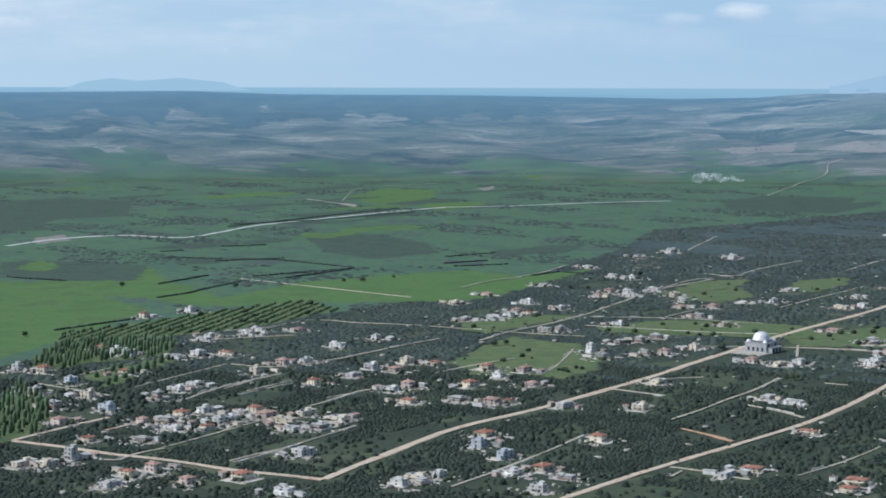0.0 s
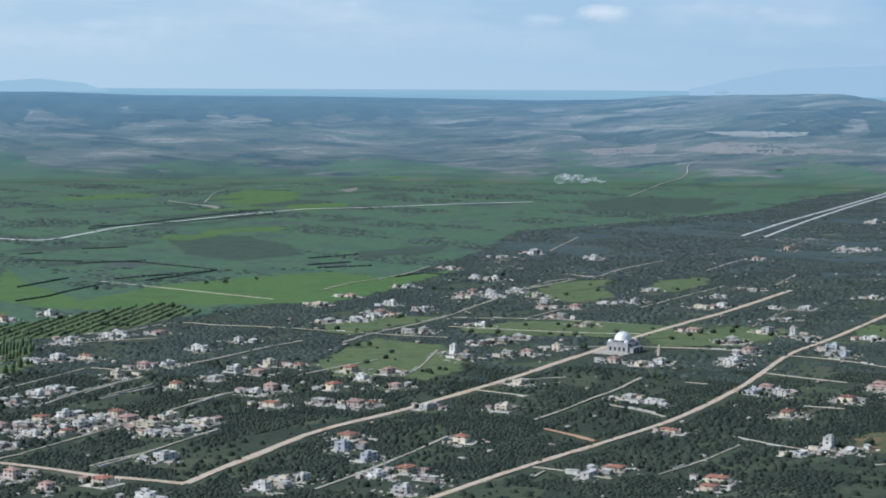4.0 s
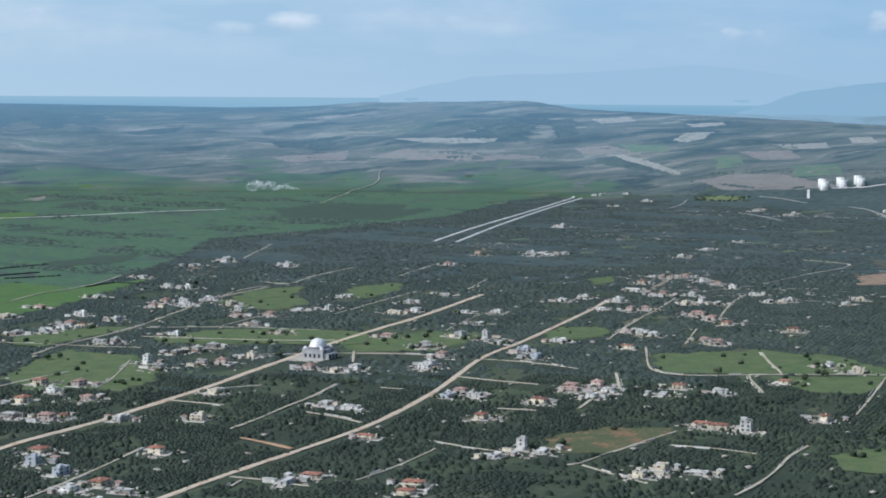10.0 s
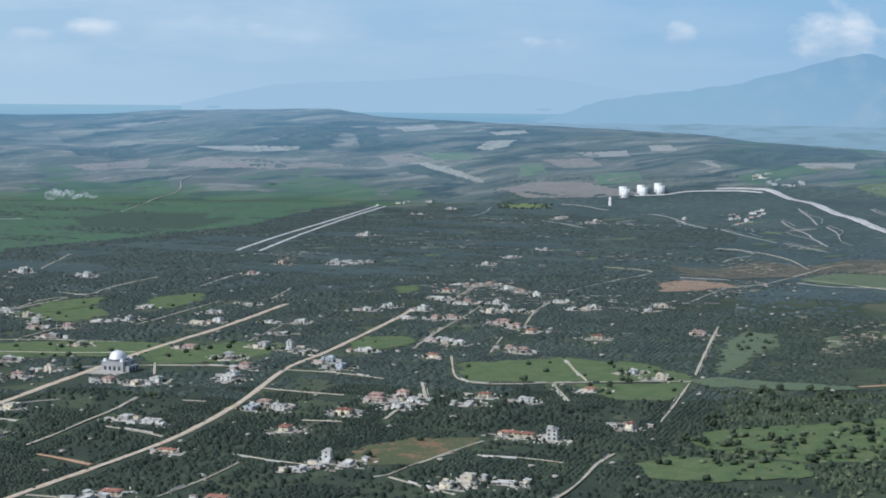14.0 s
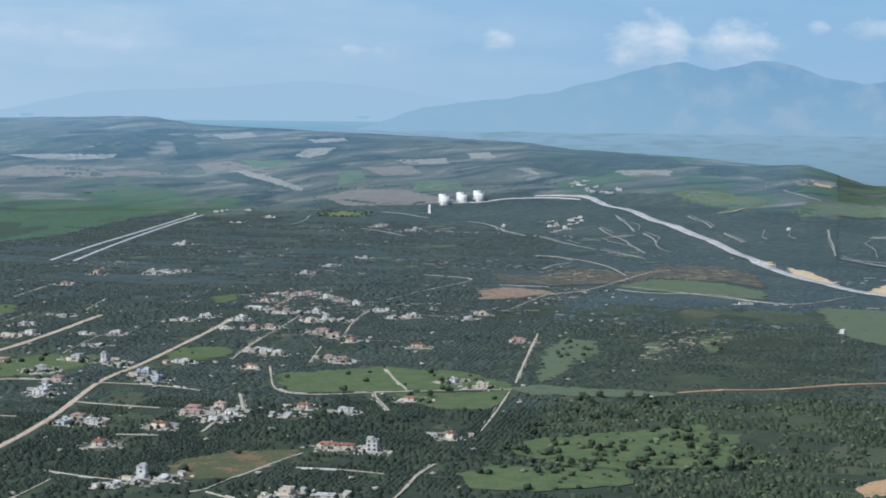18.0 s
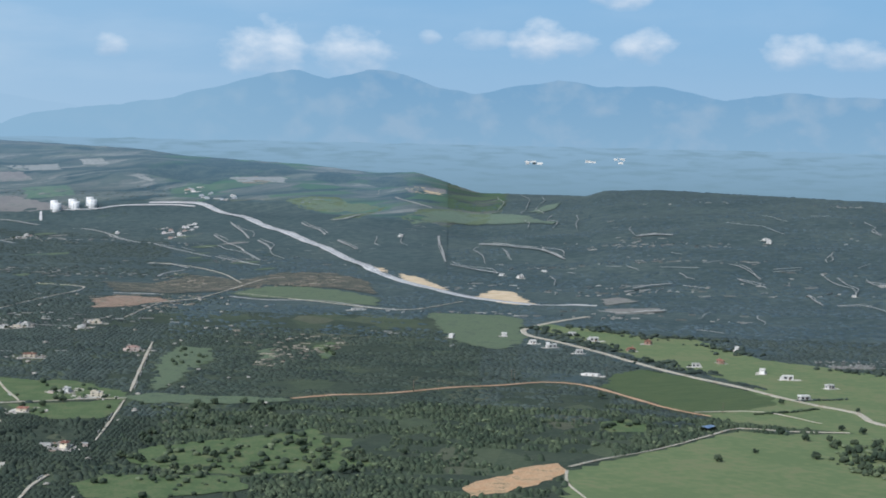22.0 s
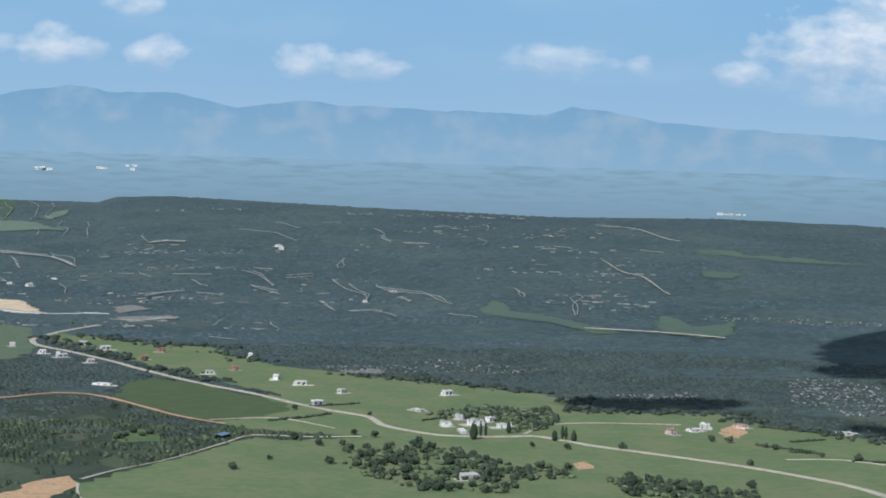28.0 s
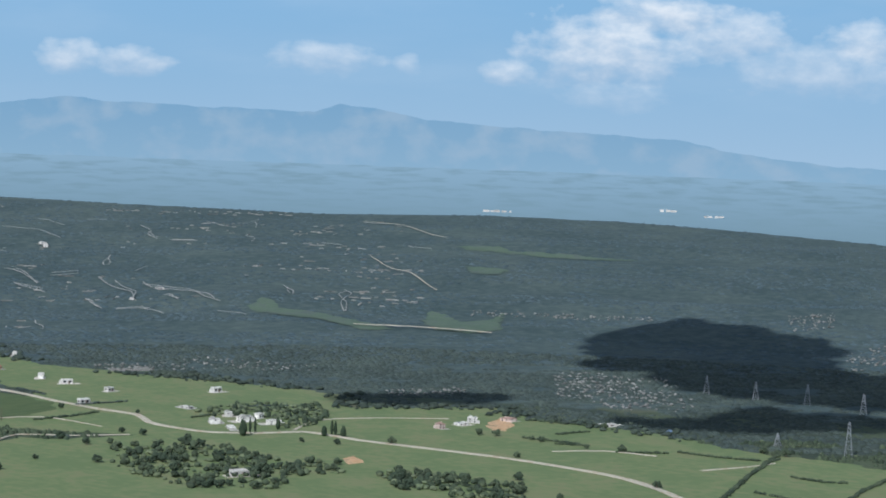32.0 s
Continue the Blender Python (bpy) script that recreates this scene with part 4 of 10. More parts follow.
ribbon("dirt_road", 6.175, ((55.5, 952.2), (80, 988.1), (122.4, 1046.1), (179.3, 1119.7), (226.6, 1185.7), (291.1, 1302.5), (365.2, 1462.7), (423.4, 1555.3), (537.2, 1750.2), (593.7, 1854.2)), "straight tan dirt road between olive groves")
ribbon("lane", 3.8, ((0.6, 981.2), (20.8, 1014.9), (42.5, 1054.4), (59, 1086.2), (80.7, 1132)), "pale grey lane to the houses")
ribbon("lane", 3.325, ((362.1, 1457.8), (396.9, 1430.4), (421.5, 1392.7)), "")
ribbon("lane", 2.85, ((183.3, 1011.3), (216.3, 1050.7), (245.4, 1094.1)), "")
ribbon("lane", 2.85, ((249, 1120.7), (262.4, 1098.8), (280, 1078.3)), "")
ribbon("lane", 3.325, ((304.9, 1032.5), (317.1, 1036.9), (340.6, 1062.9), (372.2, 1089.7)), "")
ribbon("lane", 2.85, ((314.9, 1029.5), (327.7, 989), (334.5, 973.7)), "")
ribbon("lane", 3.8, ((-174.4, 1242.1), (-152, 1305.2), (-118, 1362.7)), "")
ribbon("lane", 2.85, ((-138.2, 1273.7), (-106.7, 1323.3)), "")
ribbon("lane", 2.85, ((-211.5, 1303.3), (-191.6, 1346.1), (-161.5, 1411)), "")
ribbon("lane", 2.85, ((-117.6, 1043.6), (-93.6, 1080.2)), "")
ribbon("lane", 2.85, ((-258.1, 1357.9), (-241.9, 1389.3), (-229.3, 1414.3)), "")
ribbon("lane", 3.325, ((-279.3, 1317.6), (-260.4, 1301.6), (-224, 1270.9)), "")
ribbon("dirt_road", 3.8, ((-250.6, 1107), (-231.6, 1144.3), (-208.9, 1184.3)), "")
ribbon("dirt_road", 3.8, ((-203.2, 1138.9), (-185.6, 1171.6), (-173.6, 1185.4)), "")
ribbon("lane", 3.325, ((-161.4, 1086.2), (-142, 1122.1), (-105.6, 1191.5)), "")
ribbon("lane", 3.325, ((-150.2, 1296.9), (-134.1, 1336.1), (-117.5, 1369)), "")
ribbon("lane", 2.85, ((-134.3, 1287.9), (-108.1, 1334.1)), "")
ribbon("lane", 2.85, ((-80.3, 1260.8), (-61.7, 1282.2)), "")
ribbon("lane", 2.85, ((-132.7, 1143.3), (-122.6, 1173.8), (-106.3, 1194.9)), "")
ribbon("lane", 3.325, ((-119.8, 1046.9), (-107.6, 1066.9), (-93.6, 1084.2), (-77.8, 1114.8), (-55.9, 1158.2)), "")
ribbon("lane", 3.8, ((-9.5, 1369.6), (15.1, 1404.2), (49.8, 1446.2)), "")
ribbon("lane", 2.85, ((64.4, 1360.3), (79.3, 1408.8), (97.8, 1498.6)), "")
ribbon("lane", 4.75, ((24.9, 1542.9), (54.4, 1602.9), (111.3, 1695.6), (162.1, 1814.4), (214.7, 1932.9), (277.3, 2028.4)), "")
ribbon("lane", 3.325, ((125.2, 1701.7), (201.6, 1691.3), (270, 1657)), "")
ribbon("lane", 3.325, ((-82.5, 1657.7), (-30.5, 1641.3), (17.5, 1615.3), (70.4, 1587.1), (113.3, 1569.7)), "")
ribbon("lane", 2.85, ((189.1, 1698.9), (249.6, 1796.8)), "")
ribbon("lane", 3.325, ((267, 1507.9), (309.2, 1494.5), (335.4, 1482.9)), "")
ribbon("lane", 3.8, ((303, 1775.1), (353.2, 1854.9), (419.7, 1960.7)), "")
ribbon("lane", 3.8, ((262.3, 1455.7), (274.4, 1519)), "")
ribbon("field_track", 3.325, ((-212.8, 2018.8), (-130, 1940.8), (-34.2, 1850.4)), "")
ribbon("lane", 3.325, ((-184.3, 1598.2), (-149.5, 1619.8), (-115.8, 1675.7), (-82.5, 1657.7)), "")
ribbon("lane", 3.325, ((178.8, 1355.1), (144.7, 1343.6)), "")
ribbon("lane", 2.85, ((196.4, 1513.3), (272.2, 1507.8), (319.4, 1497.7)), "")
ribbon("lane", 3.8, ((206.3, 1919.2), (248.2, 2009.3), (276.5, 2039.1)), "")
ribbon("lane", 3.8, ((434, 2121.8), (493.3, 2233.9), (512.4, 2257.4)), "")
ribbon("lane", 3.8, ((475.5, 1968.2), (522.1, 2073.6)), "")
ribbon("lane", 2.85, ((375, 1633.4), (431.9, 1741.7), (457.3, 1770.4)), "")
ribbon("lane", 2.85, ((494.4, 1549.5), (531.1, 1622.5), (566.8, 1688.6)), "")
ribbon("highway", 6.0, ((578.8, 2596.3), (707.8, 2865.7), (868.5, 3181), (1076.5, 3598.3)), "grey asphalt highway across the plain")
ribbon("highway", 6.0, ((605.7, 2577.3), (745.1, 2886.1), (929.7, 3270.7), (1084.5, 3575.6)), "")
ribbon("highway", 8.4, ((-540, 2401.6), (-496.6, 2508.9), (-425.6, 2569.2), (-342.8, 2535.2), (-299.7, 2636), (-263.4, 2750.9), (-182.9, 2879.2), (-84.2, 3036.4), (-0.6, 3140.6), (-0.4, 3140.7), (113.5, 3183.7), (244.9, 3264.9), (379.8, 3321.9)), "pale asphalt road across the green plain")
HIGHWAY = ((1677.3, 3374.1), (1725.7, 3327.1), (1744, 3279.2), (1724.4, 3150), (1686.4, 2958.7), (1632.9, 2764.6), (1574.1, 2563.4), (1495.8, 2344.7), (1472.4, 2287.5), (1406.7, 2111.8), (1373.5, 1977.3), (1353.8, 1878.1), (1365.1, 1776))
ribbon("highway", 17, HIGHWAY, "pale new highway cut through the hill")
for off in (-2.5, 2.5):
    ribbon("carriageway", 3.0, [(px + off, py - off * 0.4) for px, py in HIGHWAY])
ribbon("highway", 6, ((1365.1, 1776), (1391.8, 1761.7), (1424.4, 1754.7), (1400, 1762.5), (1426.9, 1739.3)), "")
ribbon("hill_track", 3.5, ((1443.1, 3166.1), (1449.1, 3095.1), (1412, 2875.5)))
ribbon("hill_track", 4.3, ((1383, 3422.7), (1407.9, 3375.7), (1416.1, 3283.1)))
ribbon("hill_track", 3.4, ((1423.4, 2845.3), (1399.1, 2720.8), (1375.3, 2568.3)))
ribbon("hill_track", 4.3, ((1231.7, 2484.9), (1258.4, 2469.3), (1246.9, 2391.9)))
ribbon("hill_track", 3.0, ((1561.7, 2904.1), (1492.5, 2691.2), (1410, 2482.9)))
ribbon("hill_track", 2.9, ((1576.2, 2781.8), (1552.7, 2716.9), (1512.4, 2629.4)))
ribbon("hill_track", 2.9, ((1664.4, 3034.9), (1627.1, 2934.4), (1579.1, 2816.9)))
ribbon("hill_track", 3.6, ((1382.4, 2564.5), (1369.6, 2480.3), (1364.1, 2412.3)))
ribbon("hill_track", 3.6, ((1224.7, 3121.9), (1228.8, 3040.6), (1221.8, 2928.9)))
ribbon("hill_track", 5.5, ((994.6, 2093.2), (1019, 2074.7), (1037.5, 2054.3)))
ribbon("hill_track", 3.0, ((1740.1, 2920.1), (1710.7, 2835.1), (1663, 2716.6)))
ribbon("hill_track", 3.1, ((1649.8, 2656.6), (1628.9, 2596.5), (1601.1, 2526.5)))
ribbon("hill_track", 5.1, ((1782.5, 2894.4), (1805.5, 2884.7), (1845.6, 2901.9)))
ribbon("hill_track", 3.0, ((1140.5, 3247.1), (1188, 3323.6), (1250.4, 3447.8)))
ribbon("hill_track", 3.5, ((1136.3, 2271), (1186.3, 2333.1), (1225, 2360.5)))
ribbon("hill_track", 5.1, ((1098.4, 2001.8), (1115.3, 1951), (1166.3, 1916.2), (1176.6, 1834.2), (1188.5, 1788.1)))
ribbon("hill_track", 4.1, ((1799.9, 2485.4), (1805.8, 2421.4), (1784.8, 2306.7)))
ribbon("hill_track", 3.5, ((1784.8, 2306.7), (1766.6, 2252.5), (1749.4, 2204.8)))
ribbon("hill_track", 2.6, ((1794, 2587.6), (1704.2, 2447.9), (1624.2, 2323.3)))
ribbon("hill_track", 3.7, ((1612.3, 2292.5), (1586.4, 2202.9), (1575.9, 2128.8)))
ribbon("hill_track", 5.5, ((1947.7, 2285.1), (1974, 2273), (1991, 2250.1)))
ribbon("hill_track", 3.6, ((2068.7, 3126.2), (2023.9, 2997.4), (2029.1, 2945.4)))
ribbon("hill_track", 4.8, ((1565, 1841.3), (1600.3, 1847.8), (1632.3, 1846.4)))
ribbon("hill_track", 5.5, ((1389.5, 1690.9), (1406.8, 1660.8), (1444, 1641.8)))
ribbon("access_road", 7.2, ((1500, 3420.7), (1564.5, 3379.5), (1622.7, 3385.1), (1698.6, 3326), (1725.1, 3282.6)), "")
ribbon("access_road", 4.8, ((1444.5, 3342.8), (1478.8, 3422.7)), "")
ribbon("valley_road", 8.4, ((1337.4, 1646.2), (1269.2, 1616.9), (1205.9, 1580.7), (1180.9, 1552.9), (1165.7, 1521.5), (1157.6, 1462.1), (1140.7, 1383.3), (1119.6, 1304.1), (1102.6, 1224.3), (1094.7, 1154.7), (1082.4, 1097.7), (1075.4, 1048.8), (1074.6, 1008.2), (1053.4, 976.7), (1047.1, 945), (1048.1, 924.3), (1051.6, 912.1), (1071.2, 889.4), (1098.2, 872.3), (1101.1, 853.5), (1097.8, 823.3), (1099.7, 791.1), (1104.2, 749.6), (1106.9, 704.1), (1104.1, 656.9), (1093.6, 607.4), (1065.9, 561.9), (1046.8, 538.6), (1019.3, 501.7)), "pale country road along the green valley")
ribbon("dirt_road", 4.75, ((743.8, 1262.5), (782.3, 1264.6), (810.3, 1253.9), (845.7, 1253.7), (884.8, 1257.3), (931.2, 1249.8), (970.1, 1249.6), (987.9, 1226.6), (985.3, 1189.1), (975.8, 1144.8), (966.8, 1102.9), (964.8, 1070.3), (966.8, 1047.3)), "red earth track at the wood edge")
ribbon("field_track", 3.325, ((747, 935.3), (782.4, 946.6), (820, 953.1), (855.8, 963.8), (903.6, 982.2), (946.1, 996.8), (966.2, 971.4), (1000.7, 945.6)), "")
ribbon("field_track", 2.85, ((737.5, 925.3), (713.5, 894.8), (693.6, 853.9), (677.5, 822.1)), "")
ribbon("lane", 2.85, ((969.4, 1068.3), (1015, 1046.3), (1013.5, 984.5)), "")
ribbon("lane", 4.75, ((653.3, 1347), (728.5, 1480.9), (813.4, 1630.6)), "pale concrete lane beside the woods")
ribbon("lane", 3.8, ((631.3, 1311), (581.7, 1228.9), (536.9, 1157)), "")
ribbon("lane", 3.325, ((342.5, 1062), (371.6, 1092.6), (402.9, 1122.4)), "")
ribbon("lane", 2.85, ((383.8, 1078.9), (405, 1064.2), (423.3, 1042.9)), "")
ribbon("lane", 3.8, ((509.9, 1496.9), (475.3, 1381.3), (487.7, 1347.4), (551.1, 1337.4), (597.5, 1329.7), (637, 1319.7)), "")
ribbon("lane", 3.325, ((591.6, 1452.7), (576.3, 1399), (559.5, 1335.3), (537.1, 1340.9), (513.2, 1255.5)), "")
ribbon("lane", 3.8, ((638.5, 1672.1), (696, 1791.3), (744.7, 1873.1), (758.4, 1870)), "")
ribbon("lane", 3.8, ((506.7, 1574.4), (561.1, 1675.2), (627, 1789.7), (661.8, 1853.8)), "")
ribbon("lane", 3.325, ((670, 1949.9), (729.8, 2058.1)), "")
ribbon("lane", 3.325, ((548.8, 1512.2), (594.3, 1608.4)), "")
ribbon("lane", 3.325, ((801.5, 1971.1), (883.7, 2057.1), (992.7, 2169.5), (964.8, 2246.6)), "")
ribbon("lane", 3.325, ((886.7, 1840.8), (997, 1972), (1048.7, 1988.1)), "")
ribbon("lane", 4.2, ((443.8, 1370.1), (421.6, 1291)), "")
ribbon("lane", 4.75, ((977, 1962.5), (1063.8, 2006), (1253.7, 2194.6), (1287, 2202.3)), "")
ribbon("lane", 3.8, ((1124.4, 2037), (1155.2, 1923.4), (1194.2, 1791.6), (1312.5, 1842.9)), "")
ribbon("lane", 3.8, ((1241.4, 2495), (1261.3, 2414.2), (1245.3, 2294.2), (1196.5, 2153.1)), "")
ribbon("field_track", 3.8, ((1158.3, 588.2), (1194.8, 572.2), (1223.1, 565.6)), "")
ribbon("field_track", 3.8, ((1100.1, 881), (1150.3, 899.2), (1186.5, 883), (1232.1, 837.2)), "")
ribbon("field_track", 3.8, ((1154.2, 699.3), (1183.4, 674.3), (1189.6, 637.3)), "")
ribbon("lane", 2.47, ((2222.4, 1645), (2131.3, 1530.6), (2011.1, 1385.4)), "pale straight track up the scrub hill")
ribbon("lane", 7.6, ((1693.2, 1274.8), (1729, 1210), (1749.6, 1134.4)), "long pale gravel strip in a clearing")
ribbon("lane", 2.85, ((2659.9, 1982.7), (2649.7, 1917.1), (2572.8, 1806.1), (2524.3, 1718.9)), "pale track along the hill crest")
ribbon("lane", 3.8, ((569.8, 3481.2), (676.9, 3796.8), (757.8, 3927.6), (782.3, 4018), (820.4, 4060.3)), "")
ribbon("lane", 3.8, ((-236.5, 3346.4), (-189.4, 3256.8), (-144.8, 3171.8)), "")
ribbon("lane", 2.85, ((-174.4, 3304.1), (-154.4, 3669.2), (-17.6, 3863.7)), "")
ribbon("scrub_track", 4.5, ((1816.2, 2470.4), (1805.8, 2343)), "")
ribbon("scrub_track", 4.5, ((1829.3, 2364.2), (1759, 2220.2)), "")
ribbon("scrub_track", 4.5, ((1769.5, 2383.1), (1711.8, 2287.1)), "")
ribbon("scrub_track", 4.5, ((2046.2, 2412.7), (1953.1, 2293.7)), "")
ribbon("scrub_track", 4.5, ((1957.9, 2285.9), (1980.5, 2276.5)), "")
ribbon("scrub_track", 4.5, ((1705.4, 1913.5), (1687.7, 1864)), "")
ribbon("scrub_track", 4.5, ((1715.5, 1963.1), (1743, 1918)), "")
ribbon("scrub_track", 4.5, ((1784.2, 1895.5), (1743.2, 1801.3)), "")
ribbon("scrub_track", 4.5, ((1724.3, 1824.2), (1698.8, 1748.4)), "")
ribbon("scrub_track", 4.5, ((1922.6, 1862.6), (1988.2, 1915.2)), "")
ribbon("scrub_track", 4.5, ((1886.8, 1774.4), (1953.5, 1815.7)), "")
ribbon("scrub_track", 4.5, ((1819.4, 1744.8), (1716.1, 1616.2)), "")
ribbon("scrub_track", 4.5, ((1836.7, 1713.3), (1784.5, 1599.6)), "")
ribbon("scrub_track", 4.5, ((1793.7, 1607.8), (1755, 1525.4)), "")
ribbon("scrub_track", 4.5, ((1745, 1595.4), (1736, 1562.1)), "")
ribbon("scrub_track", 4.5, ((1670.9, 1649.8), (1639.4, 1596.3)), "")
ribbon("scrub_track", 4.5, ((1488.9, 1543.5), (1438.5, 1482.2)), "")
ribbon("scrub_track", 4.5, ((1419.8, 1561), (1467.3, 1595.8)), "")
ribbon("scrub_track", 4.5, ((1577.8, 1855.1), (1632.9, 1849.9)), "")
ribbon("scrub_track", 4.5, ((1683.1, 2034.5), (1692.3, 2013.9)), "")
ribbon("scrub_track", 4.5, ((1701.4, 2012.8), (1688, 1973.5)), "")
ribbon("scrub_track", 4.5, ((1603.1, 2054.9), (1532.9, 1953)), "")
ribbon("scrub_track", 4.5, ((1357, 1494.7), (1361.5, 1459)), "")
ribbon("scrub_track", 4.5, ((1643.8, 1575.5), (1674.1, 1560.8)), "")
ribbon("scrub_track", 4.5, ((1662.6, 1549.9), (1627.2, 1487.1)), "")
ribbon("scrub_track", 4.5, ((2190.7, 1985.6), (2208, 1958.1)), "")
ribbon("scrub_track", 4.5, ((2254, 2092.4), (2193.7, 2016.2)), "")
ribbon("scrub_track", 4.5, ((1771.8, 1942.3), (1802.5, 1937.8)), "")
ribbon("scrub_track", 4.5, ((1620, 1810.2), (1620.3, 1768.5)), "")
ribbon("scrub_track", 4.5, ((1797.8, 1836.4), (1833.1, 1821.7)), "")
ribbon("scrub_track", 4.5, ((1635.3, 2055.5), (1636.7, 2041.2)), "")
ribbon("scrub_track", 4.5, ((1836.2, 2077.2), (1831.5, 2047.7)), "")
ribbon("scrub_track", 4.5, ((2189.3, 1989.8), (2204.7, 1949.8)), "")
ribbon("scrub_track", 4.5, ((2330.4, 1814.5), (2337.9, 1783.6)), "")
ribbon("scrub_track", 4.5, ((1910.3, 1547.1), (1837.6, 1479)), "")
ribbon("scrub_track", 4.5, ((1926.4, 1462), (1800.4, 1366.8)), "")
ribbon("scrub_track", 4.5, ((2389.7, 1699.6), (2387.9, 1656)), "")
ribbon("scrub_track", 4.5, ((1822.2, 1776.5), (1711.8, 1611.6)), "")
ribbon("scrub_track", 4.5, ((1826.8, 1704.9), (1809, 1611.8)), "")
ribbon("scrub_track", 4.5, ((1801.5, 1605.1), (1745, 1506.5)), "")
ribbon("scrub_track", 4.5, ((1725.1, 1826.8), (1670.5, 1716.1)), "")
ribbon("scrub_track", 4.5, ((1791.6, 1892.4), (1736.2, 1796.6)), "")
ribbon("scrub_track", 4.5, ((1786.4, 1825.5), (1820.4, 1809.7)), "")
ribbon("scrub_track", 4.5, ((1929.8, 1866.1), (1985.4, 1914.9)), "")
ribbon("scrub_track", 4.5, ((2154.4, 2308.2), (2149, 2227.9)), "")
ribbon("scrub_track", 4.5, ((2150, 2226.6), (2109.3, 2133.1)), "")
ribbon("scrub_track", 4.5, ((2245.8, 2322.3), (2218.4, 2237.6)), "")
ribbon("scrub_track", 4.5, ((2297.8, 2150.2), (2183.7, 2008.9)), "")
ribbon("scrub_track", 4.5, ((2186.6, 1983.4), (2205.9, 1950.6)), "")
ribbon("scrub_track", 4.5, ((2409.7, 2113.5), (2395.2, 2053.2)), "")
ribbon("scrub_track", 4.5, ((2562.8, 2128.9), (2418.8, 2017)), "")
ribbon("scrub_track", 4.5, ((2641.5, 1968.9), (2641.6, 1922.3)), "")
ribbon("scrub_track", 4.5, ((1668.7, 1644.5), (1633.2, 1587)), "")
ribbon("scrub_track", 4.5, ((1642.8, 1574.2), (1670.4, 1547.8)), "")
ribbon("scrub_track", 4.5, ((1689.7, 1462.6), (1675.9, 1409.6)), "")
ribbon("scrub_track", 4.5, ((1942.1, 1475.5), (1795.7, 1365.2)), "")
ribbon("scrub_track", 4.5, ((1904.2, 1538.9), (1833.1, 1470.8)), "")
ribbon("scrub_track", 4.5, ((2293.6, 2263.1), (2315.5, 2240.8)), "")
ribbon("scrub_track", 4.5, ((2339, 1970.5), (2246.7, 1881.6)), "")
ribbon("scrub_track", 4.5, ((1752.4, 1597), (1730, 1558.7)), "")
ribbon("scrub_track", 4.5, ((1783.2, 1904.3), (1783.4, 1888.9)), "")
ribbon("scrub_track", 4.5, ((2058.6, 3177.9), (2101.5, 3226.5)), "")
ribbon("scrub_track", 4.5, ((1711.3, 2639.4), (1660.6, 2554)), "")
ribbon("scrub_track", 4.5, ((1764, 2638.9), (1694.1, 2525.3)), "")
ribbon("scrub_track", 4.5, ((1807.9, 2601.7), (1625.1, 2323)), "")
ribbon("scrub_track", 4.5, ((1779.9, 2458.2), (1662, 2278.3)), "")
ribbon("scrub_track", 4.5, ((1805.3, 2484.8), (1802.5, 2338.7)), "")
ribbon("scrub_track", 4.5, ((1794.2, 2316.1), (1752.6, 2212.4)), "")
ribbon("scrub_track", 4.5, ((1754.2, 2355.7), (1704.5, 2272.5)), "")
ribbon("scrub_track", 4.5, ((2351.6, 3184.3), (2197, 2973.9)), "")
ribbon("scrub_track", 4.5, ((2392.1, 3161.7), (2141.2, 2828.8)), "")
ribbon("scrub_track", 4.5, ((2378.7, 3074.7), (2148.8, 2771.6)), "")
ribbon("scrub_track", 4.5, ((2142, 2739.3), (2006.5, 2563.5)), "")
ribbon("scrub_track", 4.5, ((2163, 2697), (2020, 2516)), "")
ribbon("scrub_track", 4.5, ((2088.3, 2744.2), (1983.8, 2601.9)), "")
ribbon("scrub_track", 4.5, ((1632.9, 2319.1), (1572.6, 2125.3)), "")
ribbon("scrub_track", 4.5, ((1747.4, 2924.9), (1670.5, 2721.2)), "")
ribbon("scrub_track", 4.5, ((1651.8, 2649.8), (1605.6, 2527.1)), "")
ribbon("scrub_track", 4.5, ((1659.6, 3019), (1647.4, 2972.3)), "")
ribbon("scrub_track", 4.5, ((1645.3, 2974.6), (1590.5, 2823.5)), "")
ribbon("scrub_track", 4.5, ((1570.2, 2914.8), (1545.7, 2828.1)), "")
ribbon("scrub_track", 4.5, ((1484.6, 2749.6), (1412.9, 2507.2)), "")
ribbon("scrub_track", 4.5, ((1587.3, 2795.2), (1456.2, 2493.4)), "")
ribbon("scrub_track", 4.5, ((1429.7, 2849.7), (1426.6, 2783.4)), "")
ribbon("scrub_track", 4.5, ((1429.7, 2766.1), (1414.4, 2691)), "")
ribbon("scrub_track", 4.5, ((1474.6, 2793.9), (1470.6, 2729.3)), "")
ribbon("scrub_track", 4.5, ((1397.8, 2583.2), (1358.5, 2391.2)), "")
# more lanes and walls between the plots
ribbon("lane", 4.2, ((-91.4, 1424.2), (-70.2, 1455.4), (-44, 1498.3), (-7.2, 1552.9)), "")
ribbon("lane", 4.2, ((-88.3, 1226), (-72.3, 1259), (-58.9, 1287.7), (-37, 1310.5)), "")
ribbon("lane", 4.2, ((-189, 1050.8), (-179.8, 1050.3), (-173.4, 1067.6), (-160.3, 1083.7)), "")
ribbon("lane", 4.2, ((116.6, 1640.6), (157.9, 1621), (225.5, 1594.7), (271.3, 1587.6)), "")
ribbon("lane", 4.2, ((136, 1180.8), (157.8, 1214.4), (181.9, 1257.5), (207.3, 1300.2), (230.9, 1349)), "")
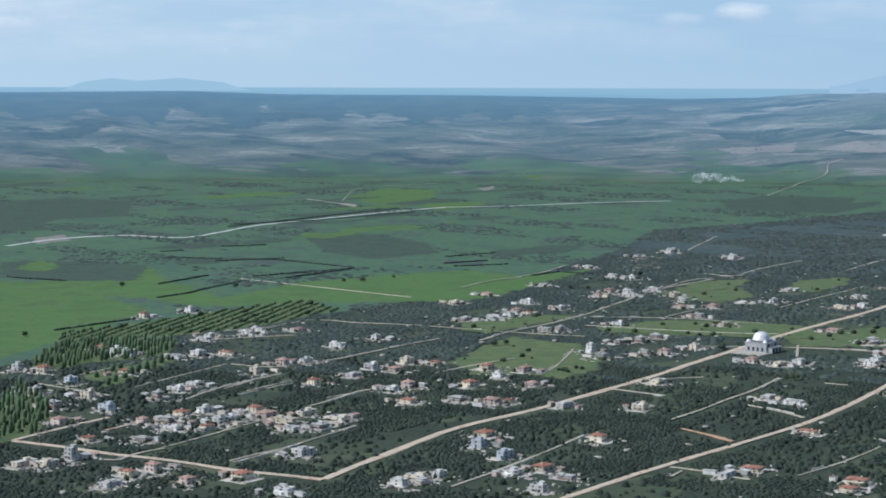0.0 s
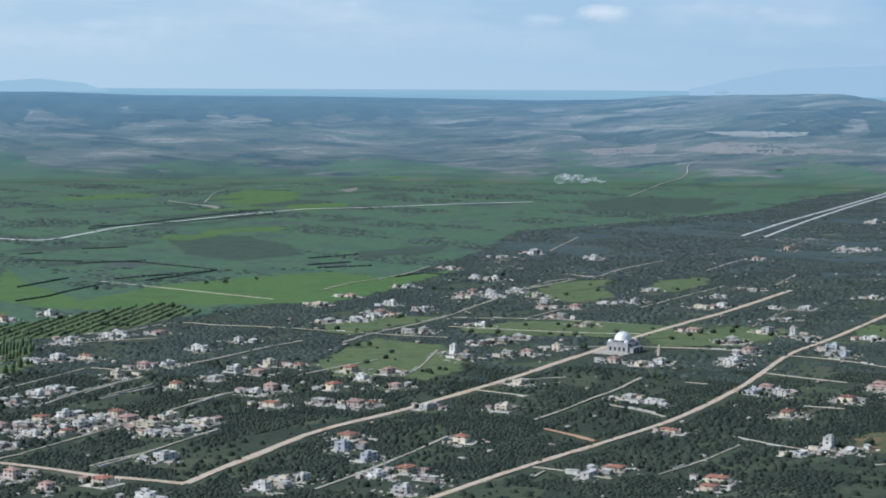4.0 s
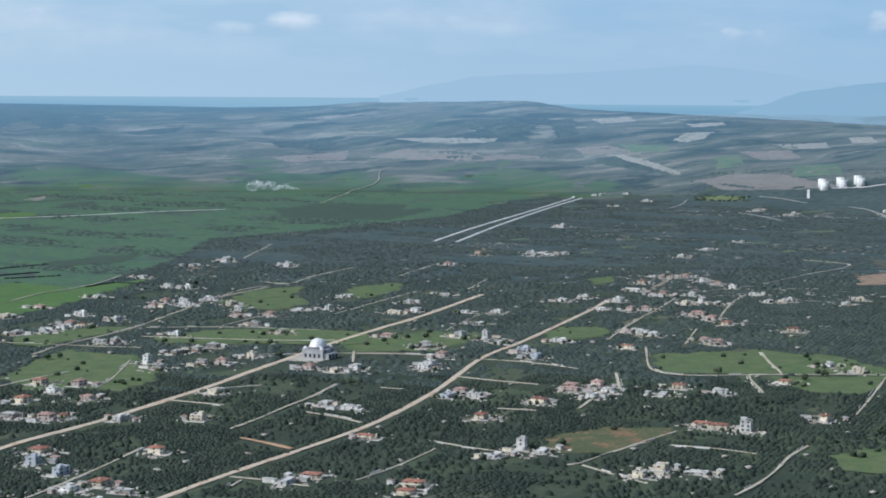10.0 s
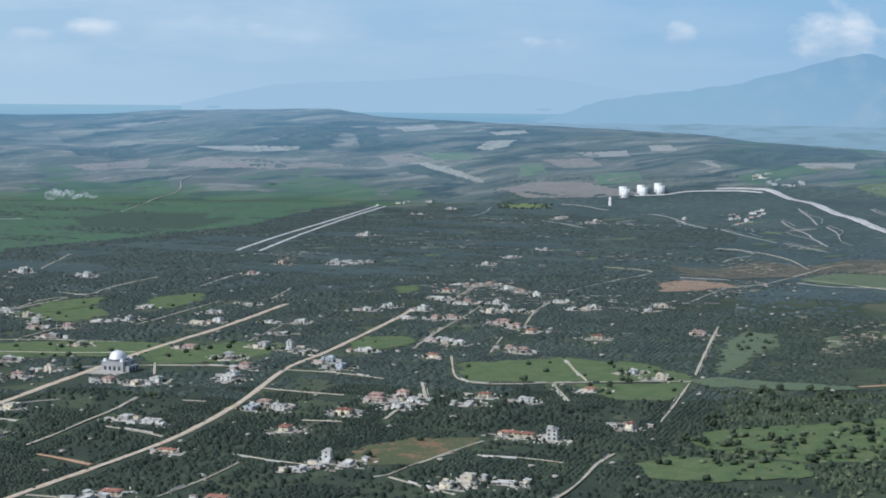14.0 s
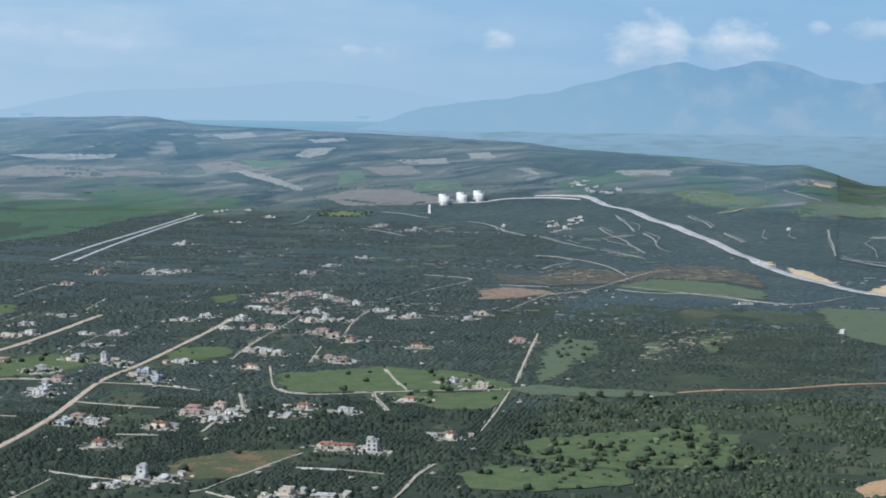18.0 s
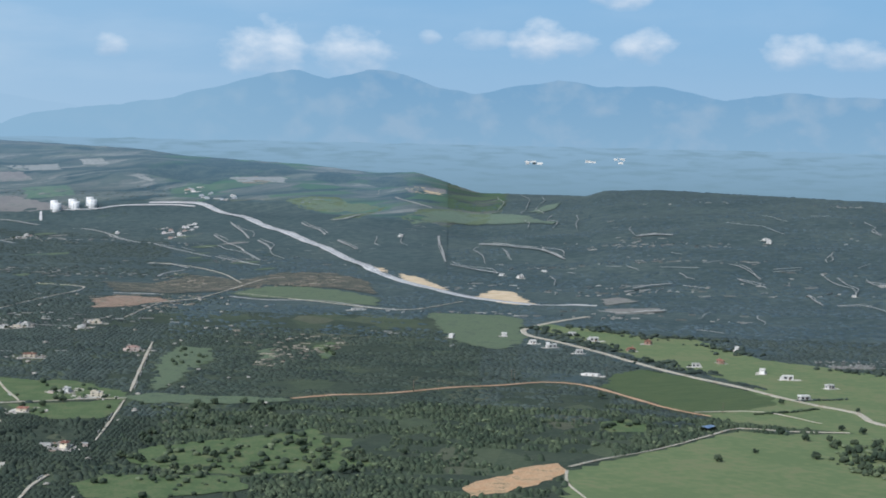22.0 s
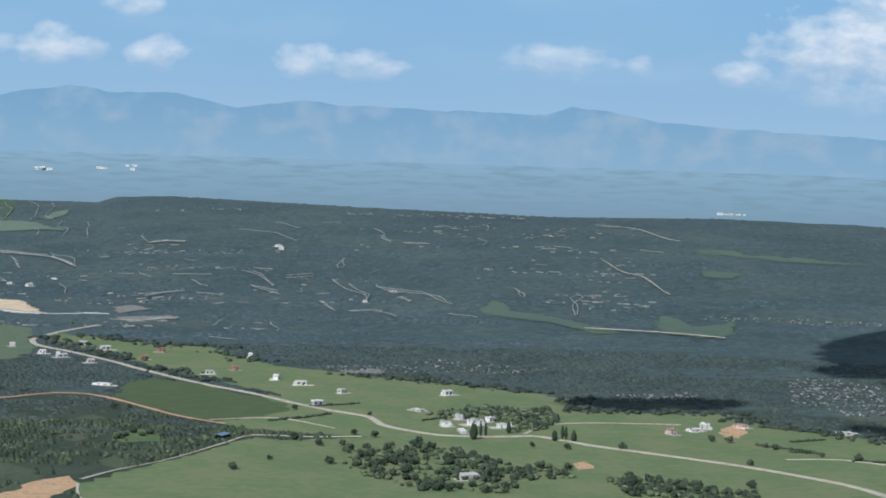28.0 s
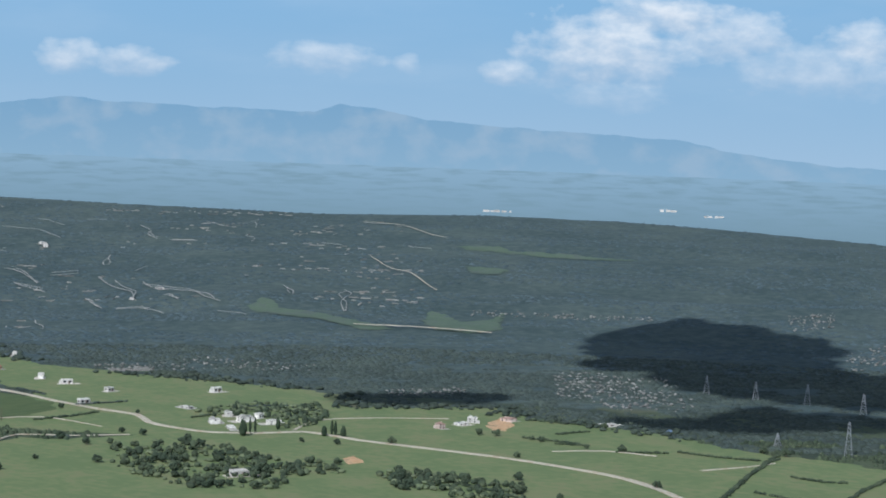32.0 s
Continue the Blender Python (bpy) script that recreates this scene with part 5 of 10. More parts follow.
ribbon("lane", 4.2, ((119.2, 1033.8), (133.3, 1024), (143.8, 1012.4), (157, 1000.4)), "")
ribbon("lane", 4.2, ((323.7, 1368.8), (342.9, 1347.7), (371.1, 1321.5)), "")
ribbon("lane", 4.2, ((191.6, 1235.8), (207.9, 1212.9), (219.7, 1188.5)), "")
ribbon("lane", 4.2, ((258.8, 1327.6), (272.7, 1318.7)), "")
ribbon("lane", 4.2, ((136.4, 2182.5), (106.8, 2100), (77.3, 2045.3), (43.7, 2000.3), (14.2, 1936.8)), "")
ribbon("lane", 4.2, ((276.2, 2086.4), (302.4, 2056.5), (338.1, 2129.9), (407.6, 2237.8)), "")
ribbon("lane", 4.2, ((291.9, 2362.7), (355.8, 2576.2)), "")
ribbon("lane", 4.2, ((107.8, 1302.2), (128.9, 1284.2), (142.8, 1272.7)), "")
ribbon("lane", 4.2, ((-193.8, 1541.2), (-142.8, 1564.7), (-123.1, 1572.4)), "")
ribbon("lane", 4.2, ((-157.7, 1410.5), (-127.9, 1395.4), (-112.6, 1404.7)), "")
ribbon("lane", 4.2, ((124, 1023.1), (116.2, 1008)), "")
ribbon("lane", 4.2, ((367.7, 934.4), (390.3, 959.9), (412.1, 989.8), (440.7, 1034.2), (462.1, 1059.8)), "")
ribbon("lane", 4.2, ((682, 1965.2), (741.2, 2069.4), (761.9, 2053.4), (757.3, 1971.7)), "")
ribbon("lane", 4.2, ((316.4, 1226), (339.7, 1213.5)), "")
ribbon("lane", 4.2, ((368.9, 1215.4), (399.7, 1270.8), (420.5, 1297.7)), "")
ribbon("scrub_track", 5.0, ((1447.3, 3162), (1416.9, 2886.5)), "")
ribbon("lane", 6.5, ((139.3, 1150.2), (153.4, 1128.2), (163.9, 1108.6)), "short red earth track between groves")
field("green_plain", "plain", ((-334.4, 1375.4), (-280.8, 1491.9), (-241.2, 1541.5), (-166, 1631.8), (-96.4, 1732.7), (-33.5, 1831.9), (43.3, 1975), (134.5, 2167.6), (207.8, 2368.1), (285.5, 2688.3), (487.3, 2860.8), (710.9, 3100), (953, 3556.8), (994.5, 3842), (860.5, 3855.8), (759.8, 3924.5), (616.4, 3891.1), (488.8, 3959.5), (259.1, 3939.1), (127, 4033), (12.4, 3974.8), (-123.5, 4024), (-97.2, 4015.3), (-209, 3957.6), (-304, 4017.6), (-434.8, 3952.9), (-615.4, 4026.1), (-769.9, 3933.1), (-886.7, 3953), (-945.6, 3916.1)), "wide plain of bright young crops")
field("meadow", "bright", ((-471.8, 1990.6), (-397.8, 1975.4), (-269.4, 1749.8), (-278.6, 1679.1), (-297, 1564.9), (-317.6, 1485.9), (-336.2, 1414.4)), "bright green meadow beside the village")
field("meadow", "bright", ((-424.5, 1884.9), (-413.3, 1993.5), (-332.5, 2162.7), (-277.3, 1981.5), (-210.8, 1845), (-148.3, 1987.9), (16.9, 2116.2), (81.6, 2057.8), (165.7, 2145.6), (76.5, 1926.2), (21.9, 1823.7), (-155.7, 1800), (-202, 1767.6), (-251.5, 1795.7), (-287.1, 1841.5)), "bright green crop field")
field("plot", "brown", ((-754.4, 3256.1), (-646.2, 3360.2), (-518.6, 3275.6), (-477.1, 2945.3), (-554.9, 2730.7), (-603.9, 2604)), "ploughed purple-brown field on the plain")
field("plot", "brown", ((-508.7, 2221.9), (-425.9, 2203.1), (-328.3, 2162.9), (-319.3, 1998.3), (-401.5, 1994.1), (-469.4, 2049.4)), "brown orchard plot")
field("plot", "brown", ((-188.8, 2587.8), (-104.8, 2641.3), (-24.2, 2471.2), (-6.3, 2323.6), (-81.3, 2239.4), (-145.9, 2331.4)), "dark scrub plot")
field("plot", "brown", ((460, 3286.4), (563.4, 3481.4), (718.1, 3424.9), (735.8, 3277.2), (600.5, 3022.2), (446.7, 3109.9)), "")
field("plot", "brown", ((108.7, 3494.6), (176.2, 3600), (177.2, 3492.6), (118.4, 3413.1)), "")
field("plot", "pale", ((-531, 2523.1), (-501.6, 2581.5), (-477, 2488.5), (-508, 2434)), "pale bare plot beside the road on the plain")
field("plot", "pale", ((-176.4, 3285.4), (-143.1, 3198.1), (-142.8, 3129.5), (-179.2, 3230.6)), "pale stubble plot on the plain")
field("plot", "pale", ((52.1, 3659.3), (97.4, 3775.6), (80.1, 3602.6)), "pale plot")
field("plot", "bright", ((-173.5, 3400.5), (-115.1, 3672.8), (-16.4, 3625), (-20.9, 3316.9), (-118.1, 3217.7)), "")
field("plot", "plain", ((915.2, 3918.4), (1132.4, 3787.4), (1093.5, 3679), (882.7, 3472), (675.6, 3279.2), (802.7, 3698.8)), "")
field("meadow", "grass", ((-314, 1588.1), (-263.2, 1645.3), (-199.3, 1744.1), (-136, 1822.8), (-92.5, 1751.8), (-143, 1652.9), (-200.2, 1585.4), (-256.9, 1547.9), (-302.9, 1471.7)), "grass between planted trees")
field("meadow", "grass", ((-298.7, 1396.7), (-306.6, 1475.7), (-278.5, 1531.1), (-245.3, 1532.4), (-209.8, 1540.5), (-213.2, 1458.5), (-230.2, 1437.8), (-263.6, 1417), (-282.1, 1369.6)), "")
field("meadow", "grass", ((-259.7, 1089.2), (-288.2, 1231.2), (-290.5, 1308.9), (-273.4, 1277.2), (-253.5, 1217.8), (-240.4, 1176.6), (-242.5, 1131.5)), "")
field("meadow", "grass", ((-253.4, 1361.6), (-216, 1438.3), (-196.1, 1439), (-218.3, 1362.8), (-228.1, 1294.6)), "")
field("meadow", "grass", ((28.3, 1514.6), (51, 1569.5), (100.7, 1520.3), (118.4, 1475.9), (109.3, 1397.1), (81.1, 1345), (57.8, 1364.4), (14.7, 1367.7), (1.3, 1424.3)), "green plot beside village houses")
field("meadow", "grass", ((33.4, 1509.9), (104, 1534.6), (102.7, 1470.2), (56.9, 1418.8), (17.9, 1467)), "")
field("meadow", "grass", ((119.2, 1617.8), (199.4, 1672.4), (269.9, 1636.5), (250.5, 1574.7), (157.5, 1582.9)), "")
field("meadow", "grass", ((277.1, 1589.4), (361.7, 1634.4), (404.9, 1618.3), (371.1, 1546.5), (311.8, 1520.6), (270, 1530.5)), "")
field("meadow", "grass", ((207.1, 1897.9), (286.7, 2009.7), (296.5, 1868.6), (252.6, 1818.5), (218.2, 1832.7)), "")
field("meadow", "grass", ((359, 2013.3), (419.3, 2055.2), (407.7, 1978.3), (358.8, 1905.1), (331.3, 1921)), "")
field("meadow", "grass", ((275.7, 1575.7), (350.3, 1602.6), (359.5, 1590.9), (341.6, 1510.7), (271.9, 1518.9)), "")
field("meadow", "grass", ((464.2, 1614.1), (511.8, 1637.1), (498.7, 1573.6), (462.6, 1551.8), (450.4, 1577.1)), "")
field("plot", "ochre", ((306.4, 1087.8), (327, 1123.5), (361, 1146.7), (405.8, 1138), (402.1, 1122.3), (374.6, 1089.6), (347.4, 1064.9), (316.1, 1068.3)), "dry ochre grass plot with bare earth")
field("meadow", "grass", ((504.7, 1462.4), (597.8, 1468), (639.7, 1424.2), (652.1, 1358.1), (635.3, 1316.1), (599.2, 1333.4), (540.1, 1348.4), (472.8, 1365.3)), "green pasture by a white villa")
field("meadow", "grass", ((548.1, 1330.1), (627.9, 1313.9), (613.1, 1276.2), (576.4, 1242.8), (546.9, 1255.8), (546, 1303)), "")
field("meadow", "grass", ((539.4, 1097.5), (592.5, 1122.3), (663.6, 1120.8), (684.6, 1086.7), (644.7, 1027.6), (650.4, 992.4), (581.6, 999.7), (531.1, 1029.8), (527.2, 1062.2)), "meadow between scattered trees")
field("meadow", "grass", ((877.3, 1066.6), (904.9, 1065.5), (902.8, 1041.8), (877.5, 1016.5), (854.2, 1029.9)), "")
field("meadow", "grass", ((769.6, 1515.2), (826.4, 1581.6), (814.5, 1522.6), (788.9, 1474.7), (742.9, 1441.7)), "")
field("meadow", "grass", ((933, 1543), (965.2, 1561.5), (911.6, 1471.2), (889.5, 1451.4)), "")
field("plot", "red", ((650.6, 911.2), (671.1, 924.5), (695.6, 931.9), (727, 950.2), (748.2, 950.4), (741.3, 930.8), (726.7, 913.5), (686.3, 896.8), (664, 889.3), (638.7, 887)), "bare red earth by the field")
field("meadow", "valley", ((738.6, 924.7), (808.9, 947.7), (850.6, 957.9), (897.9, 976.1), (940, 990.4), (951.7, 964.1), (1000.7, 945.6), (964.6, 1017.8), (966.8, 1065.4), (962.5, 1081.7), (1109.7, 1144.4), (1143.4, 1316.8), (1190.7, 1495.4), (1213.7, 1579.3), (1247.5, 1610.6), (1260.1, 1545.9), (1267.6, 1460.4), (1297.2, 1425.7), (1237.4, 1281.8), (1250.9, 1216.4), (1257.1, 1151.8), (1273.7, 1104.9), (1274.6, 1215.6), (1275.5, 1156.4), (1275.8, 1081.7), (1283.7, 1020.6), (1278.5, 963.9), (1226.1, 928), (1316.3, 838.7), (1280.2, 797.7), (1286.8, 732.7), (1282.7, 681), (1261.9, 623), (1254.7, 580.4), (1263.4, 535), (1246.4, 483.5), (1031.4, 396.4), (920.4, 475), (838.3, 567.5), (763.4, 659.5), (655.1, 758.2), (623.4, 787)), "wide valley meadow of short green grass")
field("meadow", "dark", ((995.7, 1209.1), (1063.3, 1268.5), (1101.2, 1277.5), (1098.7, 1215.1), (1076.6, 1096), (1046.4, 1065.1), (1003.2, 1057.5), (960.8, 1061.6), (980, 1149.8)), "dark green crop field below the road")
field("meadow", "dry", ((1199.7, 1750.7), (1262.6, 1696.7), (1256.6, 1654.2), (1186.1, 1562.2), (1153.9, 1512.2), (1075.7, 1444.6), (1067.4, 1455.7), (1075.7, 1529.9)), "")
field("plot", "pale", ((2144.9, 3203.8), (2288.8, 3291.5), (2279.6, 3254.6), (2128.4, 3161.6)), "")
field("meadow", "clearing", ((1739.5, 1463.3), (1797.3, 1489.6), (1792.8, 1465), (1765.8, 1436), (1774.1, 1399.3), (1761, 1348.4), (1725.6, 1274.8), (1706.1, 1230.4), (1671.8, 1249.6), (1705.3, 1313.3), (1721.4, 1398), (1724.7, 1433.8)), "")
field("meadow", "clearing", ((1777.5, 1244.1), (1881.8, 1305.8), (1882, 1282.3), (1833.4, 1233.7), (1875.2, 1223.9), (1926.2, 1234.5), (1782.7, 1146.8), (1736.4, 1157.4), (1735.2, 1192.5)), "")
field("meadow", "clearing", ((2436.8, 1644), (2477.5, 1596.5), (2462, 1566.8), (2507.5, 1489.8), (2510.3, 1363.2), (2477.9, 1453.4), (2445.7, 1546.7), (2420.8, 1618.2)), "")
field("meadow", "clearing", ((2237.2, 1493.1), (2266.4, 1447.8), (2160.6, 1388.7), (2143.2, 1421.3)), "")
field("plot", "red", ((1232.4, 802.1), (1265.2, 812.9), (1246, 788.3), (1212.4, 771.9), (1204.3, 780.2)), "")
field("plot", "red", ((1027.4, 783), (1041.7, 784.2), (1024.6, 763.3), (1012.3, 765.1)), "")
field("plot", "tan", ((1551.2, 2441.8), (1554.5, 2405.2), (1459.9, 2222.8), (1472.7, 2273.2)), "bare tan cutting beside the highway")
field("plot", "tan", ((1466.8, 2207.1), (1458.6, 2144.4), (1385, 1973.3), (1380, 2020), (1418.2, 2120.2)), "")
field("plot", "tan", ((1361.9, 1885.5), (1434.5, 1950.5), (1444.5, 1925.1), (1369.4, 1774.5), (1344, 1797.8)), "")
field("plot", "tan", ((1745.7, 3296.1), (1766.9, 3254.6), (1716.6, 3060.7), (1733.1, 3166.1)), "")
field("plot", "pale", ((1476.8, 1794.8), (1512, 1798.5), (1488, 1742.2), (1437.2, 1736.2)), "")
field("plot", "pale", ((1411.1, 1711.3), (1460.4, 1670.1), (1440, 1640.2), (1385.1, 1653.6)), "pale gravel yard")
field("plot", "pale", ((1264.5, 1220.4), (1303.4, 1205.9), (1285.4, 1184.5), (1251.2, 1202.9)), "")
field("plot", "plain", ((-559.1, 3806.4), (-552, 3757.7), (-564.6, 3727.4), (-590.7, 3704), (-593, 3711.4), (-614.5, 3745.9), (-589.6, 3785.6), (-583.7, 3846.6), (-561.9, 3840.5)), "")
field("plot", "brown", ((-32.9, 4004.5), (-43, 3991.9), (-72.5, 3980.5), (-103.8, 3960.7), (-105, 3963.6), (-122.3, 3971.3), (-96.7, 3993.4), (-75.3, 4010.1), (-50.1, 4008.2)), "")
field("plot", "plain", ((-557.8, 4017.7), (-560.3, 4010.4), (-579.8, 4003.1), (-618.5, 3994), (-635.5, 3986.1), (-629.1, 3995.9), (-613.8, 4008), (-586.4, 4017.1), (-557.1, 4021.1)), "")
field("plot", "pale", ((-664.2, 3966.6), (-666.7, 3947.8), (-685.3, 3918.5), (-710.2, 3907.7), (-727.8, 3911.8), (-735, 3926.7), (-715.5, 3943), (-690.9, 3970.6), (-675.9, 3975.7)), "")
field("plot", "plain", ((-7.6, 3979.8), (-40.5, 3969), (-75.1, 3942.5), (-108.7, 3892.8), (-143.9, 3881.1), (-142.7, 3909.4), (-111.2, 3941.3), (-72.3, 3971.2), (-42.9, 3983.2)), "")
field("plot", "brown", ((-439.6, 4039.4), (-452.2, 4018), (-481.1, 4000.5), (-523.4, 3991.4), (-545.8, 3997.1), (-532.5, 4008.4), (-518.4, 4024), (-487.5, 4034.5), (-464.3, 4043.7)), "")
field("plot", "bright", ((238.4, 4065.3), (217.9, 4051.2), (167.6, 4036.9), (124.2, 4049.9), (111.5, 4052.8), (116.5, 4066.8), (135.4, 4074.4), (163.5, 4079.7), (206.3, 4073.5)), "")
field("plot", "plain", ((314.7, 3970.2), (308, 3956.1), (259.9, 3946.6), (220.7, 3931), (173.6, 3933), (169.7, 3947.7), (213.2, 3960.8), (256.6, 3967.1), (304.6, 3971.4)), "")
field("plot", "plain", ((-538.5, 4001.7), (-538.9, 3987.7), (-563.7, 3961.8), (-601.6, 3957.8), (-629.3, 3954.2), (-622.1, 3980.5), (-614.5, 3998), (-573.9, 4017.5), (-543.4, 4012.8)), "")
field("plot", "brown", ((-62.9, 3951.6), (-73.2, 3900.7), (-113.2, 3857.5), (-148.4, 3798), (-161.3, 3820.6), (-178.9, 3869.5), (-151.6, 3907.1), (-114.7, 3946.4), (-90.3, 3963.6)), "")
field("plot", "brown", ((-447.8, 3938.7), (-464.5, 3917.4), (-498.7, 3887.3), (-530.2, 3873.4), (-566.1, 3846.2), (-560.4, 3875.9), (-545.5, 3904.3), (-506.2, 3928.7), (-459.5, 3942.3)), "")
field("plot", "brown", ((-762.9, 3840.4), (-756.8, 3793.4), (-786.7, 3739.2), (-811.5, 3672), (-839.7, 3680.6), (-845.8, 3712.4), (-840, 3767.5), (-805.7, 3845.4), (-765.9, 3861.1)), "")
field("plot", "plain", ((-580.6, 3984.5), (-584.8, 3966.3), (-613.6, 3918.1), (-669.2, 3896.6), (-696.6, 3900.3), (-675.1, 3917.8), (-662.7, 3943.9), (-630.8, 3977.8), (-597.7, 3999.8)), "")
field("plot", "plain", ((444.5, 4037), (417.2, 4032.8), (400.9, 4009), (372, 4009.9), (361, 4015.9), (339.9, 4039.5), (372.2, 4049.6), (401.1, 4058.4), (417.5, 4058.7)), "")
field("plot", "brown", ((525.5, 4094.7), (490.8, 4072.8), (432.6, 4068.6), (377.5, 4069.6), (339.9, 4081.9), (346.8, 4094.6), (381.6, 4100.9), (436.2, 4102.7), (488, 4098.9)), "")
field("plot", "bright", ((305.6, 4157.5), (273.6, 4143.3), (250.5, 4114), (218.2, 4104.4), (211.2, 4105), (194.2, 4116.6), (232.2, 4143.7), (259.9, 4169.8), (276.2, 4164.4)), "")
field("plot", "plain", ((122.7, 4079.5), (120.1, 4069.4), (102.3, 4054.6), (70.1, 4052.7), (57.4, 4053.9), (54.2, 4071.2), (71.8, 4085.2), (99.9, 4095.3), (114.9, 4092.2)), "")
field("plot", "plain", ((265, 4029.8), (232.1, 4019.1), (193.6, 4007.1), (132.8, 4000.2), (110.1, 4003.9), (89, 4024.5), (125.1, 4046.5), (191.8, 4042.3), (222.9, 4041.2)), "")
field("plot", "brown", ((-202, 4108.7), (-208.2, 4095.8), (-233.2, 4071.6), (-250.9, 4064.6), (-284.4, 4058), (-282.6, 4064.7), (-254.2, 4082.2), (-228.8, 4096.8), (-204.5, 4114)), "")
field("plot", "plain", ((631.3, 4000.9), (621, 3986.9), (584.9, 3963.4), (558.2, 3962.1), (528.4, 3963.2), (545.3, 3969.3), (560.6, 3979.5), (592.5, 3999.1), (624.9, 4004.6)), "")
field("plot", "plain", ((515.2, 4060), (481.6, 4045.1), (444.6, 4038.5), (379.5, 4040.7), (328.9, 4032.6), (363.9, 4048.5), (379.3, 4063.4), (449.3, 4060.2), (520.3, 4063.4)), "")
field("plot", "plain", ((264.8, 4062.3), (215.3, 4050.1), (173.5, 4044.6), (130.9, 4047), (110.1, 4045.6), (97.8, 4057.8), (133.9, 4068), (183.6, 4064.1), (235.8, 4063)), "")
field("plot", "pale", ((-348.6, 4016.3), (-364.3, 4005.1), (-396.9, 3987.1), (-425.9, 3969.5), (-435.1, 3973.2), (-439.3, 3981.5), (-426.9, 4000), (-395.3, 4016.6), (-359.9, 4018.2)), "")
field("plot", "pale", ((-69.9, 4143), (-81.4, 4130.5), (-99.8, 4125), (-127.5, 4120.1), (-129.9, 4124), (-133.6, 4131.7), (-124.7, 4145), (-101.6, 4153.4), (-82.8, 4146.9)), "")
field("plot", "bright", ((100.3, 4112.3), (95.4, 4102.3), (27.8, 4084.5), (-13.7, 4060.6), (-34.3, 4062.6), (-52.8, 4072.7), (-21.9, 4093.6), (35.1, 4121.9), (65.5, 4125.8)), "")
field("plot", "plain", ((802.5, 3947.4), (767.5, 3952.5), (733.8, 3952.6), (696.2, 3956.4), (662.1, 3967.6), (664.8, 3976.7), (702.1, 3983.6), (744.1, 3970.5), (781.9, 3961.2)), "")
field("plot", "plain", ((65.6, 4088.4), (62, 4074), (32.9, 4060.9), (-3.6, 4042.5), (-17.9, 4043.9), (-25.6, 4051.8), (4.2, 4065.3), (29.9, 4090.4), (72.4, 4093.6)), "")
field("plot", "brown", ((234, 4128.1), (203.1, 4108.9), (159.4, 4097.5), (115.4, 4101), (97.4, 4103.7), (71.9, 4122.6), (108.3, 4130.1), (166.5, 4131.6), (212.5, 4134.1)), "")
field("plot", "brown", ((589.3, 4110.3), (575.6, 4097.9), (543.5, 4078.7), (522.5, 4070.6), (490.9, 4070.8), (481.3, 4078), (513.4, 4091.4), (557.7, 4114.1), (572.9, 4112.7)), "")
field("plot", "brown", ((1066.8, 3920.9), (1028.9, 3922.7), (998.8, 3926.1), (959.8, 3922.7), (919, 3940.7), (921, 3949.4), (954.2, 3958.8), (1001.2, 3959.8), (1053.5, 3934.3)), "")
field("plot", "plain", ((122.7, 4153.4), (126.8, 4140.6), (91.4, 4137.1), (43.8, 4136.9), (28.1, 4139.8), (33.8, 4149.8), (48.8, 4166.2), (92.2, 4168.2), (136.6, 4157.6)), "")
field("plot", "bright", ((115.2, 4133), (93.4, 4125.1), (63.9, 4122.1), (30.1, 4111.9), (13.2, 4110.3), (-3.5, 4120.5), (23.5, 4133.6), (66.6, 4144.8), (105.2, 4140.4)), "")
field("plot", "brown", ((321.4, 4021.3), (299.9, 4006.4), (276, 3987.3), (248.3, 3990.3), (231, 3999.5), (235, 4010.9), (258.5, 4026), (285, 4033.6), (306, 4027.8)), "")
field("plot", "bright", ((1013.1, 4007.2), (1000.3, 3999.6), (951.4, 4008), (906.1, 4015.7), (894.2, 4021.5), (883.5, 4033.3), (911.3, 4038.9), (958.1, 4025.9), (984.9, 4021)), "")
field("plot", "plain", ((78.6, 4121.7), (79.3, 4101.5), (29.8, 4086.1), (-16.8, 4067), (-78.5, 4069.7), (-58.8, 4079), (-28, 4099.2), (34.7, 4129.7), (96.7, 4121.1)), "")
field("plot", "pale", ((595.3, 4127.2), (581.5, 4122.9), (561, 4112.2), (533.6, 4102.4), (530.5, 4105.4), (526.7, 4112.5), (544.2, 4128.5), (564.7, 4130.9), (588.6, 4130.7)), "")
field("plot", "bright", ((979.3, 3900.8), (946.3, 3891.1), (908.6, 3880.7), (853.6, 3879.7), (823.1, 3889.2), (818, 3898.3), (866.4, 3901.2), (914.9, 3912.9), (951.9, 3909.6)), "")
field("plot", "pale", ((624.2, 4104.7), (633.4, 4094.5), (569.5, 4079.6), (503.4, 4058.3), (468.2, 4055.9), (479.4, 4062.1), (501.3, 4079.8), (569, 4101.7), (608.3, 4110.1)), "")
field("plot", "plain", ((770.8, 3977.9), (759.4, 3967.5), (716.5, 3976.9), (665.9, 3981.1), (624.3, 3983.2), (658, 3997.2), (680.4, 4018.6), (719.7, 4014.2), (760.4, 3991.4)), "")
field("plot", "brown", ((-391.2, 3110), (-386.8, 3074.7), (-409.3, 3058.7), (-424.7, 3037), (-437.3, 3046.2), (-435.2, 3068.4), (-436.6, 3090.5), (-417.3, 3111.9), (-406.3, 3130.3)), "")
field("plot", "plain", ((-461.6, 2282.2), (-473.6, 2248.7), (-481.7, 2200.1), (-510.6, 2185.8), (-531, 2202.8), (-537.5, 2238.1), (-519.8, 2287.5), (-495.4, 2293.3), (-479.2, 2323.1)), "")
